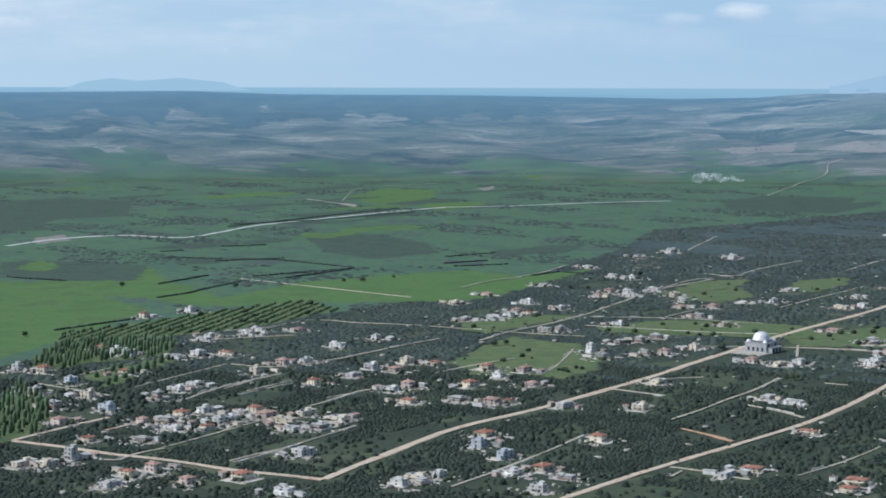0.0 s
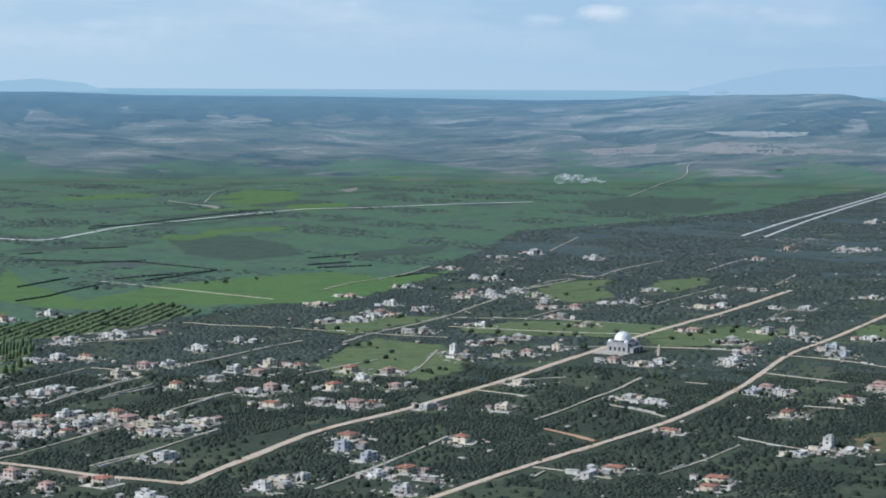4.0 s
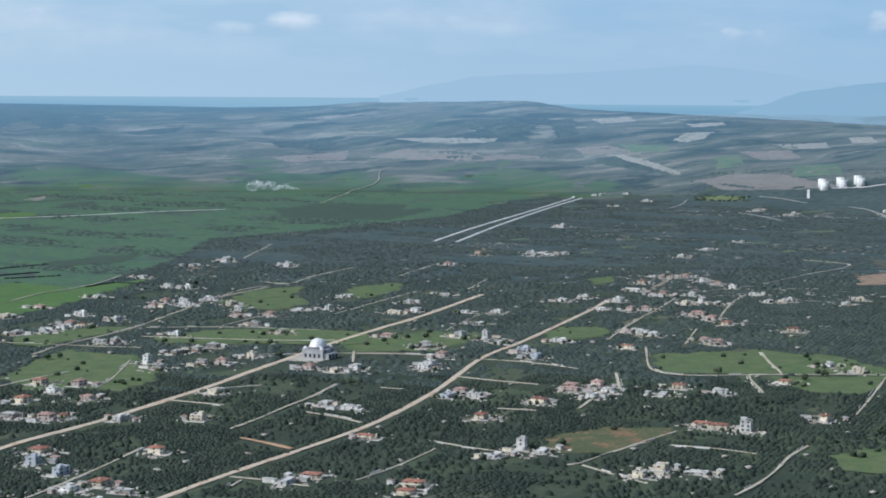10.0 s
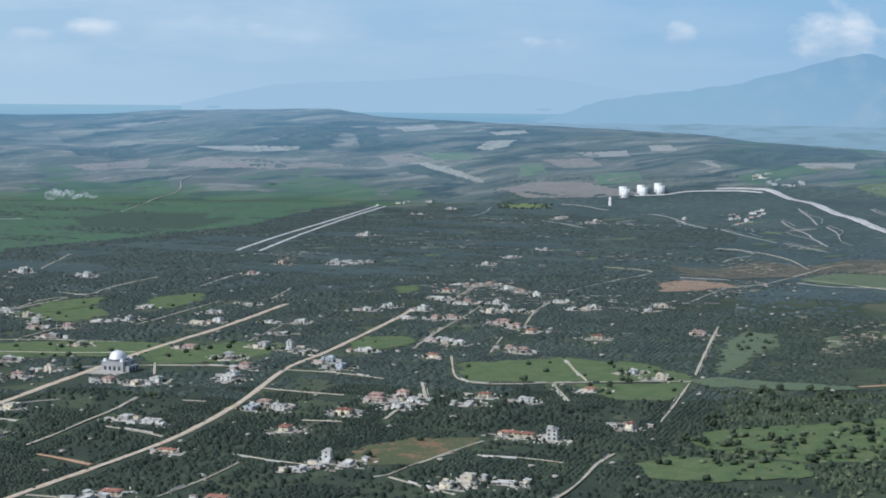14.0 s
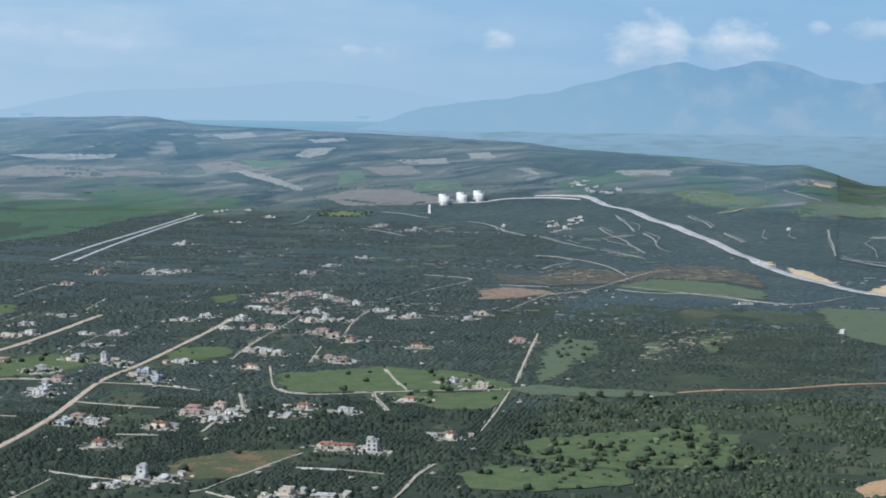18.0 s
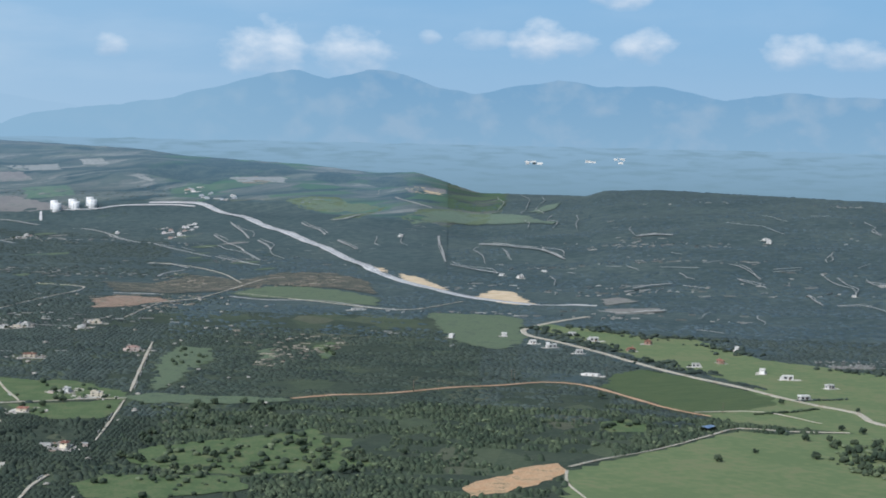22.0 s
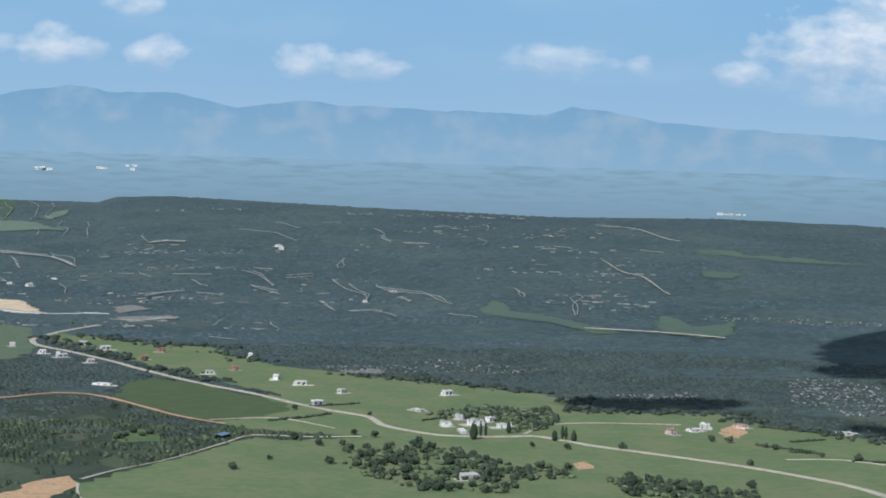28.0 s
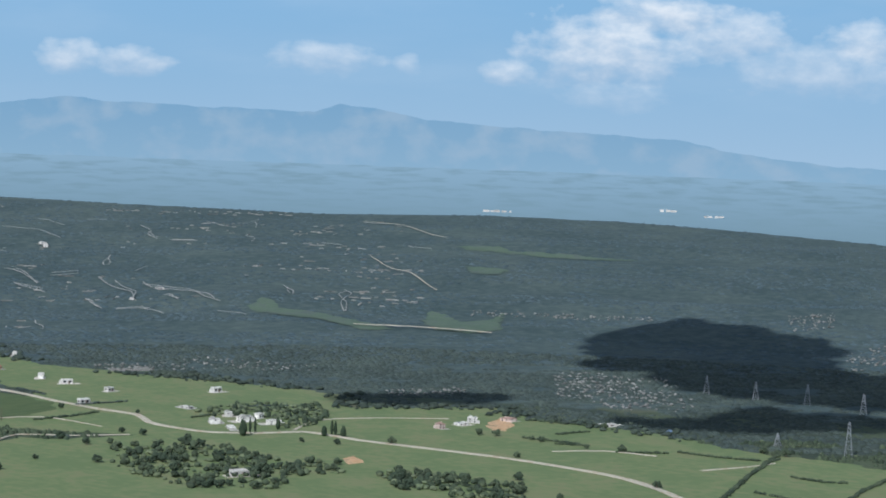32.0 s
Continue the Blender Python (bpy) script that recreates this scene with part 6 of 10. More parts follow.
field("plot", "bright", ((-119.9, 2612.8), (-130.5, 2569.7), (-157.5, 2530.4), (-184.2, 2538.4), (-201.2, 2532.9), (-192.5, 2562.1), (-187, 2608.4), (-158, 2648.3), (-123.6, 2626.7)), "")
field("plot", "plain", ((-129.9, 2678.4), (-132.4, 2652.9), (-147.4, 2622.3), (-166.8, 2607.9), (-172.6, 2628.2), (-179.9, 2645.9), (-168.5, 2681.8), (-147.7, 2696.1), (-141.9, 2703.5)), "")
field("plot", "bright", ((-16.7, 2739.5), (-52.5, 2685.6), (-79.8, 2646.8), (-119.4, 2617.5), (-142.4, 2612.3), (-145.6, 2656.9), (-133, 2711.1), (-86.1, 2750.2), (-53.9, 2757.6)), "")
field("plot", "plain", ((-36.7, 2892), (-36.1, 2843.7), (-72, 2813.7), (-110.1, 2760), (-129.5, 2769.1), (-136.9, 2807), (-118.7, 2872.4), (-77.2, 2889.1), (-50.4, 2915.3)), "")
field("plot", "plain", ((-496, 2870.2), (-483.5, 2816.2), (-509.3, 2776.5), (-547.5, 2772.7), (-563.4, 2768.4), (-570.1, 2793.7), (-565.6, 2848.1), (-528.1, 2879.3), (-497, 2900)), "")
field("plot", "bright", ((-429.5, 2159.5), (-423.4, 2131.7), (-426.5, 2089.5), (-448, 2095), (-466.3, 2118.1), (-468.9, 2147), (-466.2, 2177.7), (-461.8, 2213.4), (-435.7, 2178.1)), "")
field("plot", "brown", ((168.6, 3673.5), (145.1, 3638.7), (79, 3564), (27.5, 3498.3), (-26.4, 3473.7), (-13.5, 3494.7), (6.5, 3547.2), (85.3, 3615.4), (120.9, 3661.9)), "")
field("plot", "brown", ((-495, 2732.3), (-488.3, 2704.1), (-518.9, 2670), (-548, 2636.8), (-586.8, 2634.2), (-590, 2652.4), (-561.9, 2700.1), (-535.1, 2721.3), (-496.9, 2751.9)), "")
field("plot", "brown", ((-111.1, 3419.3), (-114.8, 3385.8), (-158, 3337.2), (-199.2, 3291.6), (-222.8, 3277.9), (-222.3, 3298.7), (-203.7, 3334.9), (-160.7, 3392.9), (-106.3, 3423)), "")
field("plot", "plain", ((-194.9, 3752.6), (-199.3, 3714), (-229.9, 3677.5), (-244.3, 3655.9), (-258, 3658.3), (-260.6, 3680.2), (-254.8, 3718.3), (-233.2, 3764.5), (-212.7, 3762.6)), "")
field("plot", "brown", ((126.1, 3226.7), (99.5, 3200.7), (82.5, 3147.2), (45.3, 3130.8), (34.6, 3128.6), (38.4, 3151.8), (52.5, 3188.6), (78.9, 3222.9), (104.4, 3240.6)), "")
field("plot", "bright", ((-659, 3671.2), (-645.9, 3644.6), (-675.8, 3592.8), (-698.3, 3550.1), (-715.5, 3539.8), (-733.1, 3566.3), (-706.9, 3599), (-689, 3662.8), (-647.9, 3685.4)), "")
field("plot", "brown", ((-258.9, 2459.8), (-277.3, 2416.8), (-304.5, 2374.7), (-345.1, 2368.4), (-377.7, 2364.1), (-359.7, 2383.9), (-344.3, 2424.8), (-315.8, 2452.1), (-286.9, 2469.8)), "")
field("plot", "brown", ((-492, 3456.3), (-492.7, 3405.8), (-514.6, 3383.2), (-539.6, 3328.1), (-552.1, 3334.8), (-566.7, 3370.9), (-547.7, 3426.9), (-521.3, 3440.6), (-485.1, 3485.2)), "")
field("plot", "brown", ((-241.3, 2248.6), (-240.8, 2226.5), (-259.5, 2184.5), (-286.5, 2179.7), (-309.4, 2187), (-302.8, 2212.2), (-289.1, 2254.3), (-270.1, 2257.5), (-239.6, 2269.8)), "")
field("plot", "plain", ((-497.4, 2845.2), (-490.7, 2811.3), (-511.8, 2786), (-536.2, 2775.7), (-548.4, 2781.2), (-553.3, 2798.1), (-548, 2832.6), (-530.6, 2857.4), (-506, 2866)), "")
field("plot", "brown", ((-196.7, 2512.2), (-199.5, 2484.5), (-216.2, 2463.2), (-243.3, 2430.2), (-251.8, 2445.3), (-261.9, 2467.9), (-242.6, 2502.4), (-219.3, 2515.1), (-200.7, 2525.9)), "")
field("plot", "brown", ((-167, 3753.3), (-160.5, 3702.6), (-223.8, 3612.5), (-278.1, 3566.9), (-323.6, 3550.6), (-300.3, 3587.8), (-279.3, 3649), (-222.5, 3711.9), (-181.7, 3767.5)), "")
field("plot", "plain", ((-280.9, 3202.4), (-284.4, 3139.9), (-297.8, 3092.1), (-340.3, 3075.7), (-346.2, 3089.7), (-361.4, 3144.7), (-341.5, 3194.7), (-317.1, 3216.5), (-290.3, 3246)), "")
field("plot", "brown", ((-27.8, 3005.7), (-63.6, 2948.4), (-114.2, 2902.5), (-154.9, 2871), (-181, 2855.6), (-199.2, 2882.5), (-157.2, 2929.7), (-105, 2996.2), (-75.3, 3008.3)), "")
field("plot", "bright", ((-266.7, 3536.7), (-275.6, 3470.2), (-333.4, 3411.5), (-374.6, 3360.6), (-406.6, 3347.1), (-439.2, 3377), (-391.6, 3451.9), (-346.4, 3534.8), (-303.4, 3540.3)), "")
field("plot", "plain", ((-440, 2275.5), (-439.8, 2240.8), (-449, 2219.6), (-462.5, 2216.8), (-477.7, 2234.5), (-485.9, 2257.9), (-481.8, 2310.3), (-471.5, 2305), (-451.3, 2296.6)), "")
field("plot", "brown", ((35.9, 3339.7), (19.4, 3294.8), (-19.7, 3207.9), (-70.9, 3196.8), (-98.4, 3198.8), (-96.9, 3241.5), (-69, 3283.1), (-17.8, 3367.5), (13, 3374.7)), "")
field("plot", "brown", ((-239.2, 3232.9), (-258.6, 3187.4), (-297.8, 3138.9), (-349.9, 3106.6), (-375.6, 3091.3), (-363.6, 3117.5), (-345, 3168), (-308.3, 3201.6), (-279.8, 3232.4)), "")
field("plot", "brown", ((-160.5, 3273.7), (-170.6, 3238.3), (-196.1, 3196), (-217.5, 3195.4), (-241.9, 3200.4), (-243.6, 3235.3), (-220.6, 3255.7), (-196.9, 3299.7), (-186, 3303.7)), "")
field("plot", "brown", ((-104.8, 2894.1), (-124, 2831.8), (-157.2, 2801.2), (-192.8, 2771.4), (-241.4, 2780.9), (-214.6, 2815.4), (-200.5, 2883.6), (-159.5, 2901), (-122.5, 2909.7)), "")
field("plot", "plain", ((-116.9, 2912.9), (-122.5, 2871.3), (-147.6, 2843.7), (-165.2, 2816.4), (-189.3, 2847.7), (-180.6, 2887.2), (-169.1, 2911.7), (-147.4, 2969), (-126.8, 2935.2)), "")
field("plot", "bright", ((-58.7, 3188.3), (-63.4, 3153.1), (-118.4, 3104.8), (-164.9, 3079.5), (-187.9, 3061.3), (-183.8, 3078.9), (-171.5, 3122.5), (-122.9, 3155.3), (-90.4, 3196.3)), "")
field("plot", "plain", ((100, 3297), (88.9, 3269.5), (74, 3229.7), (47.2, 3216.5), (23.5, 3218.8), (27.4, 3248.5), (42.6, 3282.8), (74.7, 3299.4), (90.1, 3312.3)), "")
field("plot", "plain", ((185.2, 3926.5), (176, 3895.7), (109.7, 3829.9), (41.4, 3755.2), (8.4, 3740.8), (24.6, 3788.4), (31.7, 3861.7), (115.9, 3928.5), (152.2, 3941.9)), "")
field("plot", "plain", ((-43.6, 2837), (-62.7, 2798), (-97.3, 2749.5), (-116, 2717.1), (-149.9, 2753), (-134, 2790.6), (-126.3, 2828.7), (-89.8, 2858.8), (-63.3, 2859.8)), "")
field("plot", "plain", ((-19.2, 2675.1), (-29.5, 2646.7), (-54.8, 2603.9), (-95.5, 2592.2), (-124.9, 2584.6), (-115.2, 2609.7), (-103, 2655), (-59.3, 2675), (-21.6, 2681)), "")
field("plot", "brown", ((94.2, 2941.3), (89.8, 2906.4), (67.6, 2878.8), (42, 2864.2), (13.5, 2863.2), (16.1, 2886.7), (39.5, 2921.3), (70.2, 2954.1), (94.4, 2947.2)), "")
field("plot", "brown", ((-107.4, 3039.3), (-113.8, 3005), (-167, 2962.7), (-215.1, 2919.3), (-257.1, 2925.7), (-231.6, 2943.1), (-211.2, 2990.8), (-173.6, 3034.5), (-131.8, 3051.6)), "")
field("plot", "brown", ((373.6, 3328.7), (349.3, 3296.5), (317.6, 3251.4), (273.3, 3217.6), (254, 3215.6), (232, 3249.5), (276.5, 3277.9), (324, 3326.5), (352.3, 3334.1)), "")
field("plot", "brown", ((109.3, 2344.6), (93, 2314.5), (82.4, 2286.6), (65.3, 2287), (55.7, 2307), (53.7, 2329), (63.8, 2369.3), (87.7, 2378), (97.5, 2375.1)), "")
field("plot", "bright", ((261.1, 3997.4), (242.3, 3983.5), (211, 3980), (160.5, 3962), (123.5, 3969.7), (153.8, 3987.6), (164.8, 4011.1), (214.7, 4007.4), (245, 4008.1)), "")
field("plot", "bright", ((37.5, 3193.3), (42.1, 3148.4), (12.6, 3098.4), (-10.1, 3077), (-22.9, 3110.4), (-29.2, 3158.1), (-6.1, 3210.7), (17.6, 3214.8), (35.4, 3235)), "")
field("plot", "brown", ((165.9, 2404.2), (150.4, 2362.1), (128.5, 2314.4), (103.7, 2322.5), (90.1, 2339.2), (81.7, 2375.1), (104.1, 2404.4), (126.6, 2437.8), (176.5, 2447.9)), "")
field("plot", "bright", ((63.5, 3264.3), (67.2, 3189.9), (19, 3159.1), (-24.5, 3105.4), (-30.7, 3132), (-41.4, 3176.9), (-29.9, 3242.5), (27.8, 3274.1), (48.6, 3287.6)), "")
field("plot", "clearing", ((1455.6, 3357.1), (1449.9, 3349), (1434.9, 3361.6), (1424.1, 3360.2), (1411.4, 3381), (1415.8, 3386.2), (1432.8, 3386.1), (1444.3, 3378.4), (1455.6, 3364.9)), "")
field("plot", "dry", ((1388.9, 3138.8), (1377.1, 3128.9), (1355, 3112.4), (1338.1, 3112.4), (1330, 3113.1), (1339, 3121.8), (1349.7, 3136.7), (1371.2, 3152.1), (1387.8, 3150.7)), "")
field("plot", "brown", ((1563, 3295.8), (1558, 3295), (1549.6, 3294.2), (1537.1, 3304.5), (1536.1, 3304.8), (1536.1, 3309.6), (1540.1, 3310.8), (1554.7, 3305.1), (1566.2, 3297.7)), "")
field("plot", "brown", ((1427.7, 3371.4), (1419.3, 3367.6), (1408.4, 3363), (1396.7, 3370.1), (1384.2, 3380.8), (1392.1, 3383.5), (1399.6, 3390.8), (1415.2, 3381.9), (1425, 3383.7)), "")
field("plot", "dry", ((742.6, 2390.5), (739.6, 2383.5), (729.5, 2378.9), (723, 2376.7), (721.5, 2379), (721.5, 2386.1), (729.6, 2398.5), (738.9, 2402.5), (745.3, 2399.5)), "")
field("plot", "dry", ((1212.3, 2705.5), (1205.3, 2687.9), (1189.8, 2684.1), (1171.9, 2670.2), (1163.2, 2683.8), (1167.4, 2693.5), (1183.2, 2704.6), (1201.4, 2710.2), (1221, 2716.6)), "")
field("plot", "dry", ((827.7, 2470.1), (820.7, 2456.1), (810.7, 2453.6), (803.6, 2448.4), (797.7, 2456), (803.6, 2464.6), (810.3, 2480.7), (819.9, 2481.4), (825.8, 2478.5)), "")
field("plot", "dry", ((871.8, 2599.4), (866.4, 2590.4), (855.2, 2583.5), (837.9, 2579.6), (835.4, 2579.4), (838.4, 2583.6), (843.2, 2593.7), (859.7, 2602.2), (873.9, 2600.8)), "")
field("plot", "brown", ((1205.1, 2296.6), (1193.6, 2289), (1182.2, 2281.5), (1170.9, 2278.7), (1162.5, 2283.4), (1164.7, 2289.2), (1177.4, 2296.3), (1193.8, 2302.3), (1201.8, 2301.6)), "")
field("plot", "dry", ((1516.6, 3171.8), (1512, 3169.2), (1504.8, 3167.9), (1498.9, 3174.4), (1498.2, 3175.2), (1499.2, 3179.6), (1506.2, 3185.1), (1513, 3185.2), (1514.7, 3181.9)), "")
field("plot", "pale", ((849.5, 2590.6), (843, 2583.2), (837.8, 2574.4), (833.7, 2576.8), (834.1, 2582.9), (834.2, 2588.1), (842, 2597.2), (845.6, 2596.1), (849.2, 2597.1)), "")
field("plot", "clearing", ((1039.9, 3347.7), (1022.8, 3335.3), (999.8, 3316.4), (976.8, 3302.8), (968, 3310.3), (973, 3320.5), (992.9, 3347), (1010.7, 3352.3), (1032.9, 3354.8)), "")
field("plot", "dry", ((992.5, 2209.2), (985, 2199.1), (980.8, 2199.7), (975.9, 2195.6), (975.2, 2200.8), (977.1, 2208.5), (984.9, 2221.1), (987.2, 2216), (994.5, 2218.7)), "")
field("plot", "dry", ((1023.2, 2872.6), (1021.4, 2860), (1009.5, 2857.1), (993.1, 2851.8), (989.5, 2849), (991.1, 2856.3), (1000.1, 2866.5), (1014.1, 2875.4), (1027.8, 2875.2)), "")
field("plot", "clearing", ((1029.8, 2510), (1021.2, 2497.1), (1009.4, 2490.6), (998.4, 2485.9), (995.2, 2496.2), (1000.7, 2508), (1012.1, 2520), (1025.1, 2527.4), (1028.4, 2516.8)), "")
field("plot", "dry", ((1497.6, 2768), (1486.8, 2759.4), (1467.1, 2747.2), (1451.4, 2738.4), (1445.8, 2746.9), (1449.5, 2753.9), (1458.3, 2764.9), (1480.3, 2773.9), (1494.3, 2777.2)), "")
field("plot", "pale", ((1386.7, 3095.3), (1375.9, 3085.5), (1359.1, 3066.4), (1344.2, 3066), (1340.5, 3067), (1338.9, 3075.4), (1353.2, 3084), (1373.2, 3095.9), (1386.1, 3103.5)), "")
field("plot", "brown", ((1494.3, 2573.9), (1482.8, 2569.3), (1474.2, 2564.6), (1462, 2563.6), (1460.6, 2562.8), (1460, 2570.3), (1473, 2576), (1484.4, 2582.3), (1490.2, 2582.2)), "")
field("plot", "clearing", ((1174.3, 2698.8), (1169.4, 2685.5), (1152.7, 2676.2), (1136.7, 2672.8), (1128.4, 2676.6), (1132.5, 2686.2), (1145.9, 2696.5), (1163.3, 2700.9), (1177.6, 2706.4)), "")
field("plot", "dry", ((1357.4, 2343.8), (1344.2, 2334.7), (1330.6, 2328), (1319.1, 2327.8), (1312.2, 2328), (1318.9, 2336.9), (1329.5, 2344.7), (1343.9, 2351.3), (1356.9, 2349.1)), "")
field("plot", "dry", ((1394.3, 2454.3), (1383.2, 2444.5), (1360, 2434.3), (1344.6, 2436), (1341.5, 2433.7), (1338.1, 2445.8), (1354.6, 2452.6), (1377.8, 2462.9), (1388.1, 2463)), "")
field("plot", "dry", ((1412.7, 2639.6), (1405.6, 2631.8), (1393, 2624.5), (1384.5, 2624.6), (1373.5, 2625.6), (1377.9, 2630.4), (1390.9, 2635.1), (1401.6, 2640.6), (1414.2, 2644.2)), "")
field("plot", "dry", ((1358.1, 2560.2), (1353.5, 2553.4), (1335.7, 2542.6), (1326.2, 2542.1), (1325.1, 2543.6), (1325.3, 2552.9), (1337.5, 2562), (1348.4, 2566.8), (1356.5, 2567.8)), "")
field("plot", "dry", ((717.3, 2624.9), (714.4, 2611.3), (702, 2603), (693.7, 2600.6), (683.6, 2605.9), (691.1, 2613.7), (699.5, 2622.4), (710.5, 2631.3), (719.1, 2628.5)), "")
field("plot", "dry", ((1010.2, 2371.1), (1001.4, 2357.9), (991.4, 2350.9), (984.4, 2349.5), (986.5, 2358.2), (984.7, 2367.3), (995.2, 2380.9), (1007.1, 2380.8), (1009.9, 2381.7)), "")
field("plot", "dry", ((1544.8, 2925.4), (1531.4, 2932.4), (1521.1, 2933), (1505.4, 2941.8), (1493.5, 2951.9), (1500.9, 2949.7), (1510.5, 2949.7), (1526.4, 2945.4), (1535.4, 2940.1)), "")
field("plot", "dry", ((1498.1, 2770.8), (1475.1, 2758.4), (1461.1, 2743.6), (1446.6, 2742.6), (1443.1, 2743.6), (1444.5, 2763.6), (1458.4, 2768.9), (1479.8, 2782.5), (1494.6, 2781.6)), "")
field("plot", "brown", ((1343.3, 2511.3), (1339.1, 2496.7), (1314.2, 2491.2), (1293.7, 2486.6), (1291.6, 2486.1), (1294.2, 2499.8), (1313.7, 2512.8), (1333, 2521.5), (1341.7, 2515.3)), "")
field("plot", "brown", ((781.8, 2333.2), (773.3, 2327.4), (760.7, 2319.7), (752.4, 2320.9), (742.6, 2321.6), (747.4, 2327.7), (757.8, 2335.3), (769.2, 2339.2), (773.9, 2340.2)), "")
field("plot", "dry", ((984.9, 2236.5), (980.9, 2231), (967.1, 2223.8), (958, 2225.2), (952.7, 2225.3), (956.2, 2231.7), (965.3, 2238.9), (975.2, 2242.4), (985.2, 2242.4)), "")
field("plot", "dry", ((1047, 3670.9), (1049.9, 3657.9), (1025.2, 3647.9), (1007.8, 3651.7), (993.2, 3653.5), (1006.8, 3671.7), (1017.4, 3674.7), (1037.8, 3684.7), (1048.9, 3673.7)), "")
field("plot", "dry", ((912.9, 3455.7), (897.9, 3437), (884.4, 3419.8), (875, 3422.4), (868.5, 3424.2), (868.5, 3439.8), (884.4, 3451.2), (894.9, 3460.6), (910.3, 3465.3)), "")
field("plot", "pale", ((1567.3, 2774.5), (1552.3, 2783.2), (1538.8, 2783.2), (1521.7, 2782.2), (1509.9, 2796.5), (1522.8, 2801.3), (1535.4, 2809.1), (1553.7, 2808.2), (1562.2, 2797.3)), "")
field("plot", "brown", ((1016.4, 2553.8), (1010.4, 2542.9), (990.4, 2530.2), (980.5, 2530.2), (969.1, 2535), (972.3, 2545.6), (985.2, 2555.3), (1004.1, 2561), (1014.6, 2562)), "")
field("meadow", "dry", ((1884.4, 3208.9), (1886, 3170.7), (1893.7, 3133.4), (1899.3, 3054.9), (1875, 3034.6), (1857.3, 3092.3), (1864, 3153.6)), "")
field("meadow", "dry", ((1790.1, 2906.1), (1943.2, 3003.3), (1970.7, 3009.2), (1827.1, 2875.8)), "")
field("meadow", "dry", ((1880.3, 2819.6), (1993.3, 2936.4), (2095.5, 2962.7), (2158.4, 2934.6), (2080.2, 2828.2), (1968.7, 2783), (1864.6, 2762.6)), "")
field("plot", "tan", ((2188.4, 3272.8), (2244.6, 3287.9), (2265.9, 3251.3), (2183.8, 3142.7), (2123.6, 3147.7)), "bare tan earth below the knoll")
field("meadow", "grass", ((461.1, 1028.9), (491.9, 1045.5), (528.3, 1023.1), (555, 1004.2), (540.1, 964.4), (481.7, 966), (450.2, 985.5)), "grass between scattered trees")
field("meadow", "grass", ((654.8, 1124.5), (689.2, 1131.9), (658.3, 1054.6), (616.9, 1026), (607.5, 1043.3)), "")
field("meadow", "dry", ((704.4, 1413.7), (767.9, 1525), (822.4, 1593.7), (836.4, 1566), (803, 1493.2), (758.2, 1449), (705.8, 1377.1), (672.6, 1340.1)), "pale green meadow beside a straight lane")
field("meadow", "dry", ((633.8, 1328), (669, 1333), (698.8, 1299.4), (739.3, 1269.7), (739.3, 1253.5), (694.1, 1256.3), (638.4, 1290.1)), "")
field("plot", "dry", ((869, 1532), (891.7, 1546.7), (852.8, 1474.4), (841.4, 1478.7)), "")
field("plot", "dry", ((947, 1550.9), (956.7, 1547.3), (899, 1458.4), (903.3, 1479.2)), "")
field("meadow", "grass", ((631.1, 2053.3), (666.2, 2082.2), (652.5, 2019.3), (617.5, 1988.5)), "")
field("meadow", "grass", ((456.6, 1606.5), (484.6, 1642.1), (516.4, 1628.2), (509, 1588.6), (476.2, 1563.2), (448.6, 1561)), "")
field("meadow", "grass", ((125.7, 1633.9), (188, 1678.1), (250.8, 1669.9), (308.8, 1637.7), (294.1, 1559.1), (235.5, 1567), (178.7, 1594.7), (131.6, 1589.3)), "green strips between village lanes")
field("meadow", "grass", ((11.7, 1652.8), (51.4, 1692), (86.9, 1712.6), (116.3, 1704.8), (68.9, 1641.3), (34.3, 1590.5), (11.3, 1604.8)), "")
field("meadow", "grass", ((220.4, 1918), (259, 1999.9), (316.1, 2028.1), (293.2, 1954.7), (246.5, 1902.7)), "")
field("plot", "pale", ((1960, 3556.2), (2016, 3563.8), (2014.5, 3481.7), (1954.7, 3433), (1930.1, 3479)), "pale stony field on the far slope")
field("meadow", "dry", ((1868.9, 3198.5), (1930.9, 3201.2), (1971.5, 3166.9), (1916.2, 3062.3), (1879.2, 3075.8)), "")
field("meadow", "grass", ((528.5, 1099), (562.4, 1120.2), (620.7, 1123.3), (664.1, 1126), (667.3, 1096), (607.3, 1029.5), (567.5, 1027), (543.8, 1053.3), (519.3, 1056.7)), "green meadow with bushes between woods")
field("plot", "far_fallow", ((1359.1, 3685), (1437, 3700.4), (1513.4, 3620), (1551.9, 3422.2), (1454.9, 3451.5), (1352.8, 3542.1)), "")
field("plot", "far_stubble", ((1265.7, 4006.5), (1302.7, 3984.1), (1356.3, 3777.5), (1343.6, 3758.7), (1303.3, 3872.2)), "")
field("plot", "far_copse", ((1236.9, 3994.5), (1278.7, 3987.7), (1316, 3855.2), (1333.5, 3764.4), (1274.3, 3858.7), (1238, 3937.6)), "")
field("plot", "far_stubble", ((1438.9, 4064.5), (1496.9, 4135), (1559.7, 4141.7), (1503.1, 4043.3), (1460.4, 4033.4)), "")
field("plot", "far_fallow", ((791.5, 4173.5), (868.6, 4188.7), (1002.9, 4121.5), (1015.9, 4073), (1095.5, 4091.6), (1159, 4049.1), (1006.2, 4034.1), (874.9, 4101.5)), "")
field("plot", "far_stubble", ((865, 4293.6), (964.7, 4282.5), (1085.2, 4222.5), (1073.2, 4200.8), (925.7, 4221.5)), "")
